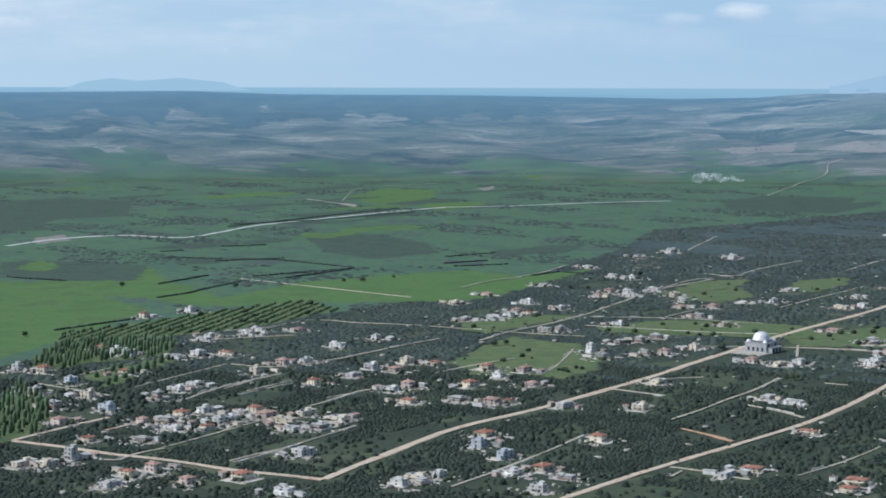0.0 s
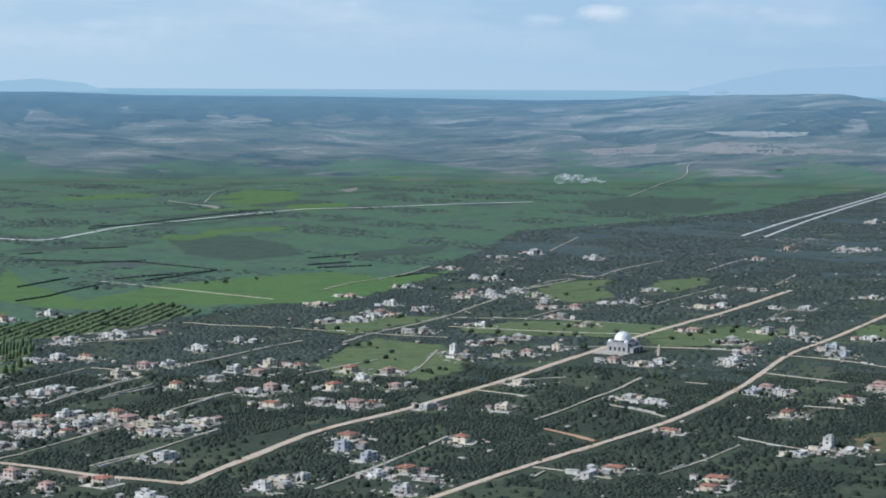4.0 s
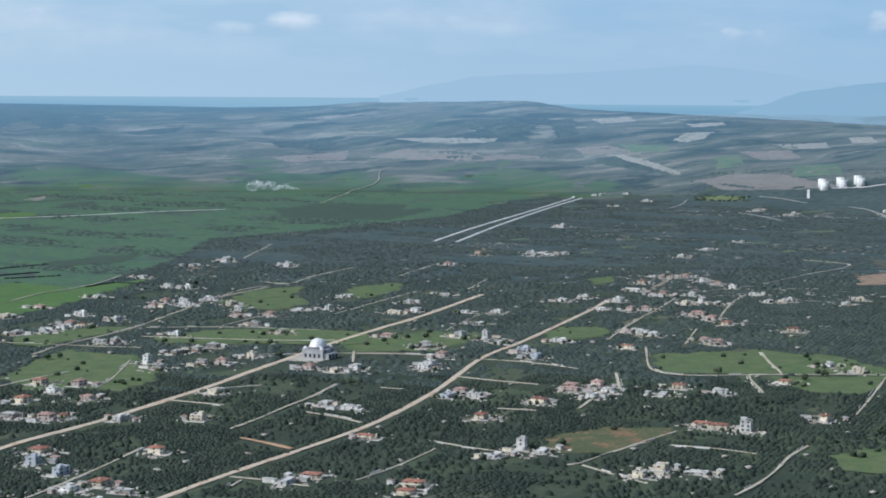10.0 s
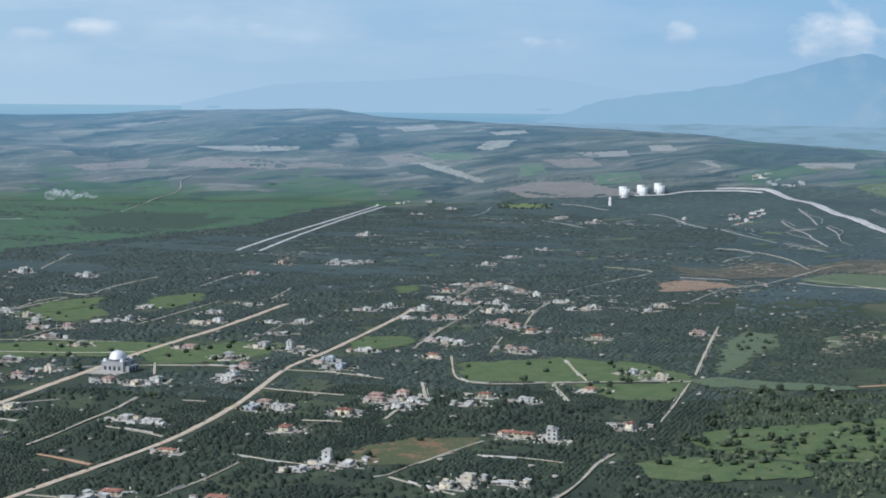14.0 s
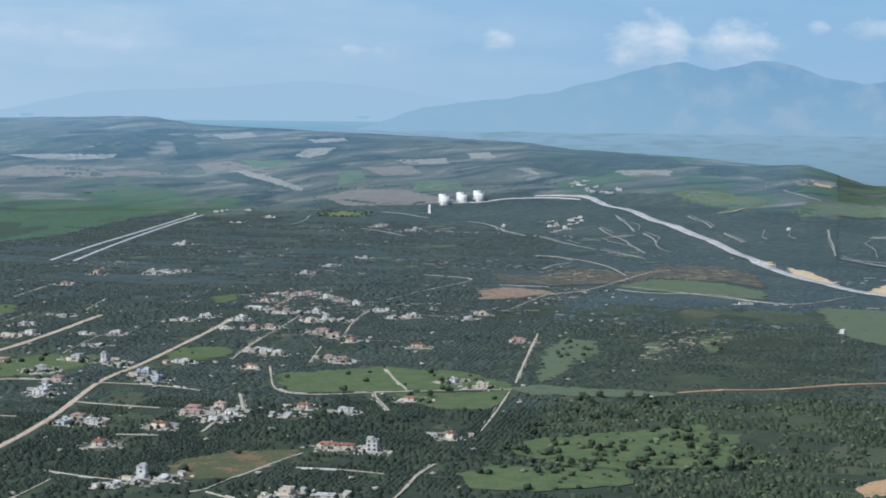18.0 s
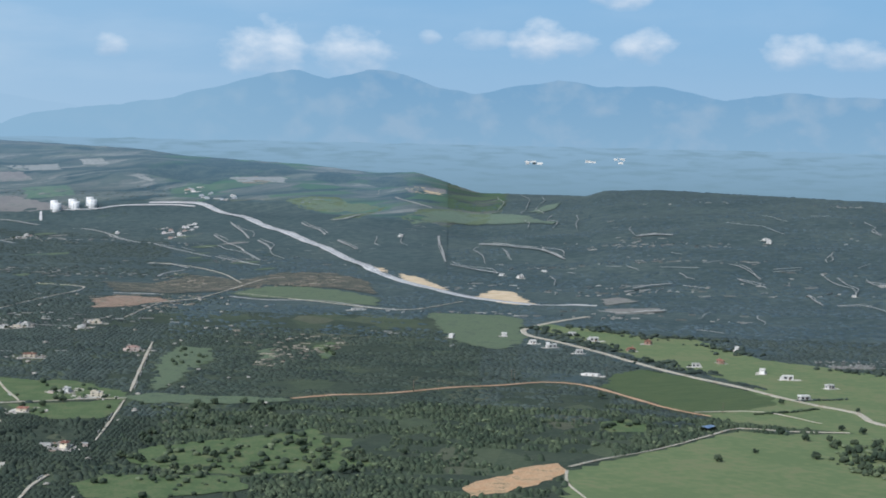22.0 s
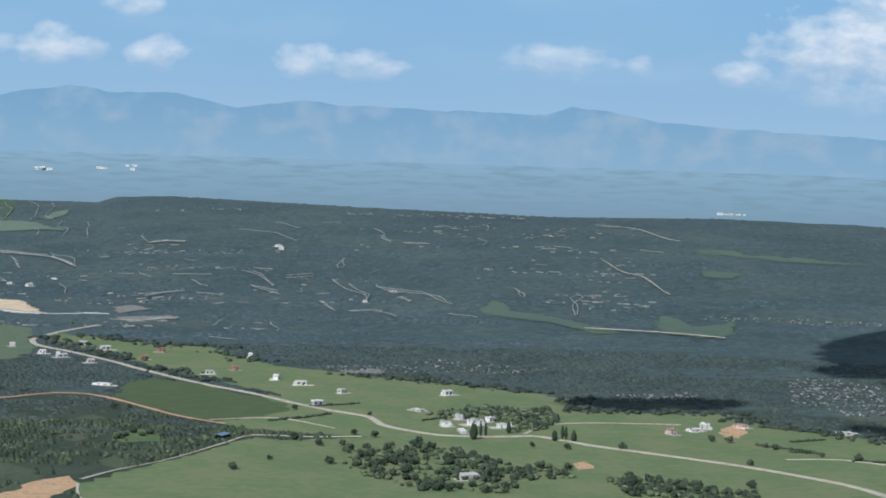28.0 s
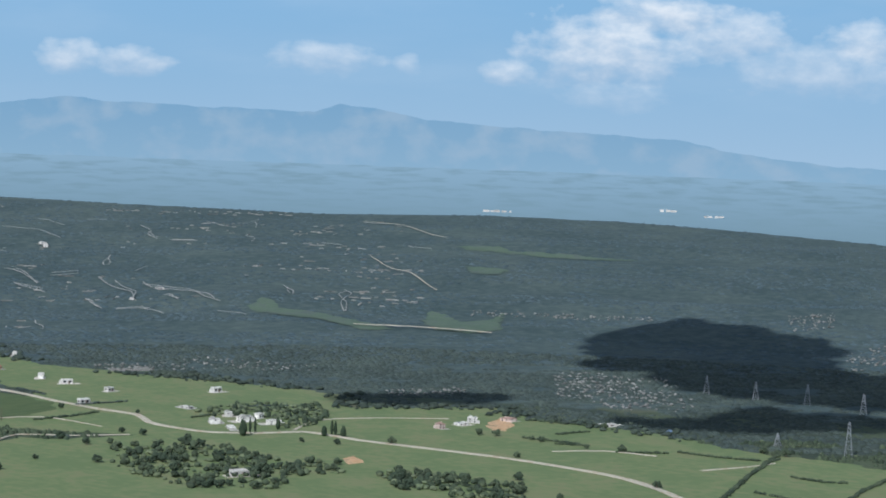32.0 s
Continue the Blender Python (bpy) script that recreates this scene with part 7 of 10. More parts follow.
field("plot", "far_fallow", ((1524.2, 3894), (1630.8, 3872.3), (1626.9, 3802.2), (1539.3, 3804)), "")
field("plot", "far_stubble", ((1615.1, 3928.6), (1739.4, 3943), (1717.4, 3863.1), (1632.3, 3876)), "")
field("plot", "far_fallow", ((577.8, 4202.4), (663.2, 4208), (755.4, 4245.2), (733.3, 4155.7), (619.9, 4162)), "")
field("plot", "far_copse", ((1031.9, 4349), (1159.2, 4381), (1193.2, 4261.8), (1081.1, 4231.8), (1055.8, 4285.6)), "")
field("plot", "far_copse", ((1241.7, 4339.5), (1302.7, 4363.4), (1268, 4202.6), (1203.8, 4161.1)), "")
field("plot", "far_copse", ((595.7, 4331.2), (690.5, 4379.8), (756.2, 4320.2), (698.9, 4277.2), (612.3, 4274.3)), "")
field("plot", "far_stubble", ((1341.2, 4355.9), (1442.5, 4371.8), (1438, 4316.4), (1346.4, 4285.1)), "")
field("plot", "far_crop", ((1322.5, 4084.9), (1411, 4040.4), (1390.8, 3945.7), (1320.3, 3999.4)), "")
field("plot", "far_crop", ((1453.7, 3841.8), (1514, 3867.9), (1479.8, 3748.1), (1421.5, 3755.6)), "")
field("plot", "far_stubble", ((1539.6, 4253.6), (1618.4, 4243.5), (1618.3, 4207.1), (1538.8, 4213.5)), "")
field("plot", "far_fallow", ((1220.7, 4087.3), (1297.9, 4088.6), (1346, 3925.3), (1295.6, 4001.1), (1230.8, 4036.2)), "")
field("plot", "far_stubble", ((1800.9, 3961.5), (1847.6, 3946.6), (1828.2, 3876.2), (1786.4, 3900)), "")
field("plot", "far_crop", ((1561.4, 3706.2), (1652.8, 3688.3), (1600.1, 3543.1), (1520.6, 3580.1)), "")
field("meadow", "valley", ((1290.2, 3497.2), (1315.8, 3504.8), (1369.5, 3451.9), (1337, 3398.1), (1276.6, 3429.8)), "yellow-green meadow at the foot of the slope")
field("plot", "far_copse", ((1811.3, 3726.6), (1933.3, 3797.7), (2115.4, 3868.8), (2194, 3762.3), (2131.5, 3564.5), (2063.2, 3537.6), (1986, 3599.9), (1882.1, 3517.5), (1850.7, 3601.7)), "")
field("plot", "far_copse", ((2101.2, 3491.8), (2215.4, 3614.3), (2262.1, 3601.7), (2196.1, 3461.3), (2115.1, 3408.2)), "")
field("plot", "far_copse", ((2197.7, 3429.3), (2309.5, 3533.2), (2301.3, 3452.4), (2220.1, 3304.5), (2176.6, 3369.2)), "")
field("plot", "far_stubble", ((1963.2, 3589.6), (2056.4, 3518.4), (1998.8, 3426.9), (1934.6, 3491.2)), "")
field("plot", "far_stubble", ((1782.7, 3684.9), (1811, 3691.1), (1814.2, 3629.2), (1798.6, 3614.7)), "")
field("meadow", "hill_grass", ((1870, 3191.8), (1914.4, 3200.4), (1949.8, 3141.3), (1930.4, 3035.3), (1871.8, 3027.3), (1870.5, 3126.4)), "")
field("meadow", "hill_grass", ((1920.6, 2866.9), (2026.7, 2930.1), (2165.1, 2961.7), (2120.1, 2767.9), (2064.6, 2623.7), (2037.6, 2609.3), (2056.7, 2835.2), (1863.1, 2758.5)), "pale green clearing high on the scrub hill")
field("meadow", "hill_grass", ((2191.3, 2872.2), (2270.6, 2919.6), (2301.8, 2920.5), (2270.8, 2886.4), (2157.3, 2789.8)), "")
field("meadow", "hill_grass", ((1921.9, 3087.5), (1961.4, 3074.3), (1959.4, 3009), (1896.7, 2997), (1894.5, 3043.3)), "")
field("plot", "far_fallow", ((2138.3, 3192.9), (2241.2, 3280.2), (2296.4, 3288.2), (2257.2, 3222.8), (2118.6, 3150.7)), "bare earth scar on the knoll")
field("plot", "rough", ((1049, 2240), (1089.3, 2187.2), (1194.8, 2281.5), (1214.2, 2189.2), (1322.5, 2274.8), (1388.6, 2253.8), (1356.9, 2115.3), (1272.6, 1960.3), (1271.2, 2046.5), (1215.5, 2126.4), (1133, 2069.5), (1060.9, 2062.6), (1007.1, 2109.4)), "rough brown ground with heaps above the strip")
field("plot", "russet", ((940.2, 2034.8), (984.7, 2062.5), (1010.9, 2029.6), (1013.3, 1983.6), (947.5, 1947.2), (900.3, 1940.8)), "long plot of bare red earth")
field("meadow", "dry", ((1116.6, 2035.1), (1200.6, 2100.4), (1238.8, 2078), (1255.4, 2021), (1245.3, 1918.3), (1193.1, 1837.8), (1169.9, 1883.4), (1151.9, 1948.2), (1114.6, 1983.6)), "pale green strip of grass on the slope")
house("white", -306, 1378)
house("red", -286, 1370)
house("blue", -257, 1318)
house("grey", -272, 1272)
house("grey", -249, 1218)
house("red", -264, 1477)
house("white", -250, 1463)
house("white", -239, 1452)
house("red", -263, 1688)
house("white", -228, 1728)
house("white", -190, 1564)
house("white", -193, 1541)
house("white", -162, 1577)
house("white", -155, 1594)
house("white", -187, 1455)
house("white", -202, 1443)
house("red", -226, 1363)
house("cream", -135, 1366)
house("pink", -120, 1407)
house("white", -104, 1423)
house("white", -85, 1499)
house("white", -57, 1551)
house("cream", -30, 1416)
house("red", -9, 1413)
house("white", -66, 1354)
house("white", -55, 1390)
house("red", -91, 1319)
house("pink", -27, 1304)
house("white", -38, 1290)
house("red", -26, 1242)
house("white", -181, 1288)
house("white", -172, 1313)
house("grey", -189, 1257)
house("cream", -235, 1260)
house("blue", -214, 1209)
house("grey", -170, 1168)
house("red", -165, 1192)
house("white", -152, 1204)
house("white", -164, 1144)
house("red", -144, 1149)
house("white", -133, 1180)
house("grey", -127, 1191)
house("red", -121, 1210)
house("cream", -99, 1168)
house("cream", -88, 1195)
house("grey", -77, 1151)
house("cream", -67, 1178)
house("white", -93, 1140)
house("red", -207, 1106)
house("grey", -176, 1107)
house("tower", -207, 1052)
house("cream", -229, 1035)
house("cream", -216, 1033)
house("red", -169, 1009)
house("white", -174, 982)
house("pink", -157, 1020)
house("red", -108, 1001)
house("white", -81, 1066)
house("cream", -17, 1001)
house("white", -26, 986)
house("white", -5, 1006)
house("white", -83, 964)
house("pink", -135, 988)
house("pink", -37, 1378)
house("red", -167, 1460)
house("pink", -123, 1603)
house("pink", -235, 1164)
house("white", -138, 1166)
house("pink", -112, 1187)
house("pink", -185, 1165)
house("pink", 39, 1873)
house("cream", 7, 1801)
house("white", 38, 1674)
house("white", 54, 1699)
house("grey", 15, 1673)
house("grey", 93, 1604)
house("tower", 109, 1477)
house("grey", 115, 1446)
house("white", 35, 1349)
house("pink", 57, 1315)
house("pink", 55, 1378)
house("grey", 6, 1251)
house("pink", 28, 1238)
house("red", 39, 1244)
house("cream", 144, 1327)
house("cream", 121, 1219)
house("white", 209, 1262)
house("white", 222, 1240)
house("red", 86, 1110)
house("red", 162, 1025)
house("low", 146, 1010)
house("red", 212, 1136)
house("red", 21, 1127)
house("blue", 17, 1091)
house("blue", 31, 1060)
house("white", 34, 1014)
house("red", 50, 1027)
house("grey", 61, 1001)
house("white", 45, 970)
house("white", 316, 1428)
house("cream", 242, 1412)
house("white", 258, 1422)
house("pink", 225, 1431)
house("low", 223, 2278)
house("white", 267, 2330)
house("white", 330, 2255)
house("white", 193, 2024)
house("pink", 158, 1896)
house("white", 176, 1890)
house("white", 204, 1908)
house("white", 220, 1817)
house("pink", 212, 1771)
house("white", 103, 1757)
house("white", 74, 1801)
house("low", 97, 1956)
house("white", 155, 2145)
house("low", 275, 1810)
house("white", 304, 1812)
house("low", 337, 1921)
house("white", 390, 1857)
house("white", 381, 1784)
house("cream", 359, 1772)
house("grey", 153, 1541)
house("grey", 168, 1564)
house("grey", 149, 1466)
house("grey", 137, 1531)
house("white", 144, 1639)
house("cream", 233, 1640)
house("pink", 319, 1606)
house("grey", 338, 1544)
house("cream", 191, 1499)
house("pink", 164, 1468)
house("red", 211, 992)
house("red", 15, 1311)
house("white", 74, 1228)
house("pink", 243, 1772)
house("red", 28, 1390)
house("white", 80, 1604)
house("cream", 218, 1865)
house("pink", 62, 1735)
house("red", 72, 1722)
house("white", 174, 1863)
house("pink", 144, 1862)
house("white", 174, 2043)
house("grey", 220, 1700)
house("low", 424, 1766)
house("low", 417, 1679)
house("low", 401, 1549)
house("tower", 396, 1574)
house("grey", 336, 1530)
house("pink", 336, 1475)
house("white", 308, 1411)
house("blue", 296, 1281)
house("pink", 309, 1298)
house("white", 313, 1273)
house("blue", 406, 1491)
house("blue", 406, 1455)
house("white", 453, 1548)
house("white", 542, 1846)
house("white", 570, 1868)
house("low", 557, 1770)
house("white", 595, 1832)
house("low", 644, 1939)
house("red", 674, 1995)
house("pink", 582, 1756)
house("white", 537, 1601)
house("red", 494, 1498)
house("red", 297, 1192)
house("red", 350, 1245)
house("pink", 391, 1309)
house("white", 409, 1281)
house("white", 391, 1259)
house("pink", 410, 1308)
house("tower", 294, 1082)
house("cream", 336, 993)
house("red", 203, 973)
house("white", 334, 2277)
house("white", 272, 2358)
house("pink", 519, 2247)
house("pink", 587, 2374)
house("white", 655, 2354)
house("low", 699, 2379)
house("white", 452, 1755)
house("white", 379, 1595)
house("low", 441, 1922)
house("white", 838, 2857)
house("low", 671, 2362)
house("low", 713, 2071)
house("low", 642, 1920)
house("low", 647, 1874)
house("pink", 745, 2059)
house("white", 747, 2008)
house("pink", 752, 1974)
house("cream", 653, 1799)
house("white", 676, 1817)
house("white", 686, 1871)
house("low", 684, 1795)
house("pink", 630, 1703)
house("pink", 633, 1676)
house("pink", 597, 1756)
house("white", 751, 1867)
house("low", 739, 1801)
house("white", 761, 1804)
house("cream", 836, 1804)
house("low", 805, 1769)
house("pink", 770, 1582)
house("red", 671, 1577)
house("red", 632, 1635)
house("pink", 574, 1535)
house("pink", 576, 1507)
house("white", 534, 1586)
house("white", 541, 1570)
house("white", 612, 1369)
house("cream", 621, 1336)
house("red", 547, 1298)
house("red", 463, 1287)
house("low", 442, 1260)
house("white", 484, 1261)
house("pink", 385, 1290)
house("red", 433, 1129)
house("red", 425, 1137)
house("tower", 445, 1114)
house("red", 510, 1144)
house("low", 273, 1063)
house("low", 304, 1074)
house("cream", 354, 1010)
house("low", 370, 994)
house("white", 830, 2308)
house("white", 992, 2516)
house("pink", 658, 1882)
house("pink", 727, 2052)
house("white", 752, 1930)
house("low", 901, 2409)
house("hut", 1089, 1546)
house("hut", 1142, 1533)
house("hut", 1129, 1470)
house("hut", 1127, 1445)
house("hut", 1207, 1509)
house("white", 1574, 2078)
house("low", 1148, 1808)
house("low", 1573, 2118)
house("hut", 1195, 1461)
house("hut", 1119, 1388)
house("hut", 1125, 1436)
house("brick", 1227, 1419)
house("brick", 1175, 1382)
house("hut", 1150, 1267)
house("brick", 1188, 1277)
house("hut", 1268, 1341)
house("hut", 1173, 1209)
house("hut", 1163, 1169)
house("hut", 1155, 1114)
house("hut", 1089, 1077)
house("low", 1128, 1007)
house("hut", 1216, 1054)
house("low", 1033, 1265)
house("low", 1710, 1613)
house("white", 2058, 2112)
house("low", 1816, 1665)
house("white", 1085, 942)
house("white", 1121, 960)
house("white", 1108, 933)
house("hut", 1128, 936)
house("white", 1112, 909)
house("low", 1072, 915)
house("barn", 930, 788)
house("white", 2070, 2131)
house("white", 1229, 814)
house("low", 1214, 814)
house("pink", 1257, 800)
house("pink", 1188, 815)
house("low", 1292, 734)
house("white", 1123, 3616)
house("low", 1144, 3642)
house("white", 1184, 3610)
house("white", 831, 2833)
house("white", 660, 2391)
house("low", 668, 2379)
house("low", 1073, 3327)
house("white", 1174, 3460)
house("white", 1265, 3157)
house("low", 1288, 3191)
house("white", 1304, 3077)
house("low", 1275, 3038)
house("white", 1463, 3064)
house("white", 1581, 3044)
house("low", 1576, 3010)
house("white", 1520, 3004)
house("pink", 1498, 2937)
house("pink", 1825, 3505)
house("white", 1824, 3480)
house("blue", 1784, 3369)
house("blue", 1774, 3328)
house("white", 1821, 3313)
house("blue", 1788, 3295)
house("white", 1616, 3075)
house("pink", 1540, 3019)
house("white", 1530, 2967)
house("pink", 1557, 3000)
house("white", 1749, 2628)
house("low", 1632, 2102)
house("low", 1807.9, 3476.6)
house("blue", 1832.2, 3504.5)
house("low", 1829.8, 3471.9)
house("low", 1779.3, 3344.8)
house("blue", 1828.1, 3413.9)
house("low", 1789, 3310)
house("low", 1794.1, 3289)
house("blue", 1809.7, 3287.3)
house("low", 1855.1, 3506)
house("low", 1526.4, 2998.4)
house("low", 1507.2, 2940.8)
house("low", 1525.8, 2949.3)
house("low", 1607.1, 3069.3)
house("low", 1597.1, 3033.9)
house("low", 1549.8, 3065.1)

# ---- mosque ----
def lathe(profile, segments=28):
    bm = bmesh.new()
    rings = [[bm.verts.new((r * math.cos(2 * math.pi * i / segments), r * math.sin(2 * math.pi * i / segments), z)) for i in range(segments)] for r, z in profile]
    for a, b in zip(rings, rings[1:]):
        for i in range(segments):
            f = bm.faces.new((a[i], a[(i + 1) % segments], b[(i + 1) % segments], b[i]))
            f.smooth = True
    bm.faces.new(rings[-1])
    bm.faces.new(rings[0][::-1])
    return bm


def dome_profile(radius, z, steps=8, squat=1.0):
    return [(max(radius * math.cos(a), 0.04), z + squat * radius * math.sin(a)) for a in (i * math.pi / 2 / steps for i in range(steps + 1))]


def build_mosque(x, y, turn):
    mosque = tagged(new("mosque"), "grey stone mosque with a large pale metal dome", "mosque")
    mosque.matrix_basis = pose(x, y, 0.1, 0, 0, turn) @ Matrix.Diagonal((1.08, 1.08, 0.98, 1))
    bm = boxes((0, 0, 0, 17, 17, 7.2))
    bmesh.ops.bevel(bm, geom=bm.edges[:], offset=0.12, segments=1, affect="EDGES")
    part("wall", bm, MAT["marble"], mosque)
    part("cornice", boxes((0, 0, 7.2, 17.7, 17.7, 0.4)), MAT["marble"], mosque)
    part("drum", lathe([(6.6, 7.6), (6.6, 8.9), (6.9, 9.0), (6.9, 9.3), (6.4, 9.35)]), MAT["marble"], mosque)
    part("dome", lathe([(6.3, 9.35)] + dome_profile(6.2, 9.4)), MAT["dome"], mosque, "pale grey metal dome")
    part("finial", lathe([(0.12, 15.5), (0.3, 16.0), (0.1, 16.4), (0.05, 17.2)], 8), MAT["steel"], mosque)
    for i in (-1, 1):
        for j in (-1, 1):
            turret = part("corner_dome", lathe([(1.5, 7.6), (1.5, 8.4)] + dome_profile(1.5, 8.4, 5)), MAT["dome"], mosque)
            turret.location = (6.6 * i, 6.6 * j, 0)
    part("porch", boxes((0, -10.4, 0, 14, 3.8, 4.2), (0, -10.4, 4.2, 14.6, 4.3, 0.35)), MAT["marble"], mosque)
    win = part("window", window_bm(1.5, 2.8), (MAT["marble"], MAT["glass"]), mosque)
    spots = [(s, o, z) for s in (90, 180, 270) for o in (-5.4, -1.8, 1.8, 5.4) for z in (1.2,)] + [(0, o, 4.6) for o in (-5, 5)]
    for i, (side, off, z) in enumerate(spots):
        one = win if i == 0 else new("window", win.data)
        one.parent = mosque
        one.matrix_basis = pose(0, 0, 0, 0, 0, side) @ pose(off, -8.5, z)
    for o in (-4.5, 0, 4.5):
        arch = part("arch", boxes((o, -12.33, 0.2, 2.6, 0.1, 3.2)), MAT["glass"], mosque)
    part("forecourt", boxes((-6, 2, 0, 34, 26, 0.14)), MAT["patio"], mosque)
    win = window_of([(x, y)], 30)
    taken[win][np.hypot(MAP_X[win] - x, MAP_Y[win] - y) < 20] = 3


build_mosque(240.8, 1488.1, GRID_TURN - 3)


# ---- storage tanks on the far hill ----
def build_tank(x, y, radius, high):
    z = float(ground_z(x, y))
    tank = tagged(new("storage_tank"), "large white steel storage tank with a domed top", "tank", "white tanks")
    tank.matrix_basis = pose(x, y, z + 0.2)
    part("shell", lathe([(radius, -3), (radius, high)], 32), MAT["silo"], tank)
    part("roof", lathe([(radius + 0.2, high), (radius + 0.2, high + 0.5)] + dome_profile(radius, high + 0.5, 5, 0.12), 32), MAT["silo"], tank)
    for k in range(3):
        part("hoop", lathe([(radius + 0.12, high * (k + 1) / 4), (radius + 0.12, high * (k + 1) / 4 + 0.4)], 32), MAT["steel"], tank)
    for k in range(8):
        rib = part("rib", boxes((radius + 0.15, 0, 0, 0.35, 0.35, high)), MAT["steel"], tank)
        rib.rotation_euler = (0, 0, k * math.pi / 4)
    bm = boxes((0, 0, -3, radius * 2.5, radius * 2.5, 3.2))
    part("base_slab", bm, MAT["concrete"], tank)
    return tank


for tx, ty in ((1505.2, 3410.6), (1539.7, 3405.7), (1574.8, 3404.9)):
    build_tank(tx, ty, 8.2, 14.5)
    build_tank(tx + 8, ty + 30, 7.4, 15.0)


# ---- pylons ----
def strut(bm, a, b, t=0.12):
    a, b = Vector(a), Vector(b)
    turn = (b - a).to_track_quat("Z", "Y").to_matrix().to_4x4()
    v = box(bm, 0, 0, 0, t, t, (b - a).length)
    bmesh.ops.transform(bm, matrix=Matrix.Translation(a) @ turn, verts=v)


def build_pylon(x, y, high=30.0, turn=0.0):
    pylon = tagged(new("pylon"), "grey lattice steel electricity pylon", "pylon")
    pylon.matrix_basis = pose(x, y, float(ground_z(x, y)), 0, 0, turn)
    corner = lambda i, z: ((-1, 1, 1, -1)[i % 4] * (2.6 - 2.1 * z / high), (-1, -1, 1, 1)[i % 4] * (2.6 - 2.1 * z / high), z)
    for i in range(4):
        bm = bmesh.new()
        strut(bm, corner(i, 0), corner(i, high), 0.15)
        part("leg", bm, MAT["steel"], pylon)
        bm = bmesh.new()
        for k in range(8):
            strut(bm, corner(i, high * k / 8), corner(i + 1, high * (k + 1) / 8), 0.07)
            strut(bm, corner(i + 1, high * k / 8), corner(i, high * (k + 1) / 8), 0.07)
        part("bracing", bm, MAT["steel"], pylon)
    for z in (high * 0.68, high * 0.82, high * 0.95):
        bm = bmesh.new()
        for s in (-1, 1):
            strut(bm, (0, 0, z + 1.2), (s * 6, 0, z), 0.2)
            strut(bm, (0, 0, z - 0.4), (s * 6, 0, z), 0.2)
            strut(bm, (s * 6, 0, z - 1.5), (s * 6, 0, z), 0.3)
        part("crossarm", bm, MAT["steel"], pylon)


for px, py, high in ((1291.5, 541.9, 24), (1505.6, 619, 17), (1529.1, 678.2, 17), (1298.2, 598.4, 9), (1525.3, 769.5, 16), (1520.3, 721.2, 16)):
    build_pylon(px, py, high, 30)


def build_pole(x, y):
    pole = tagged(new("power_pole"), "thin wooden power pole with a crossbar", "pole", "power poles")
    pole.matrix_basis = pose(x, y, float(ground_z(x, y)), 0, 0, 40)
    part("post", lathe([(0.18, -0.3), (0.12, 9.5)], 8), MAT["bark"], pole)
    part("crossbar", boxes((0, 0, 8.8, 2.2, 0.16, 0.16)), MAT["bark"], pole)


for px, py in ((864.2, 1243.5), (844.6, 1249.4), (953, 1268.9), (982.5, 1052.5), (1036, 1249.2), (-72.1, 1014), (-74.2, 1018), (847.1, 1252.7), (955.7, 1268.3), (1504.1, 1796)):
    build_pole(px, py)


# ---- sheets and shelters ----
def build_shelter(x, y, w, d):
    s = tagged(new("shelter"), "field shelter with a blue sheet roof", "shelter")
    s.matrix_basis = pose(x, y, float(ground_z(x, y)), 0, 0, 20)
    for i in (-1, 1):
        for j in (-1, 1):
            part("post", boxes((i * w * 0.45, j * d * 0.45, 0, 0.15, 0.15, 2.4)), MAT["bark"], s)
    bm = boxes((0, -d * 0.25, 2.4, w, d * 0.5, 0.12), (0, d * 0.25, 2.4, w, d * 0.5, 0.12))
    for v in bm.verts:
        v.co.z += 0.9 * (1 - abs(v.co.y) / (d * 0.5))
    part("roof", bm, MAT["tarp"], s, "bright blue plastic sheet")


for px, py, w, d in ((921.3, 1002.3, 12, 7), (1288.7, 680.3, 7, 4)):
    build_shelter(px, py, w, d)


# ---- growing things ----
def clump_shapes(n, level, rough, seed):
    """Lumpy leaf masses of unit size."""
    shapes = []
    for k in range(n):
        bm = bmesh.new()
        bmesh.ops.create_icosphere(bm, subdivisions=level, radius=1.0)
        for v in bm.verts:
            p = v.co * 1.6 + Vector((seed + 7.3 * k, 3.1 * k, 0))
            v.co *= 1 + rough * (noise.noise(p) + 0.6 * noise.noise(p * 2.3))
        shapes.append((np.array([v.co[:] for v in bm.verts]), np.array([[v.index for v in f.verts] for f in bm.faces])))
        bm.free()
    return shapes


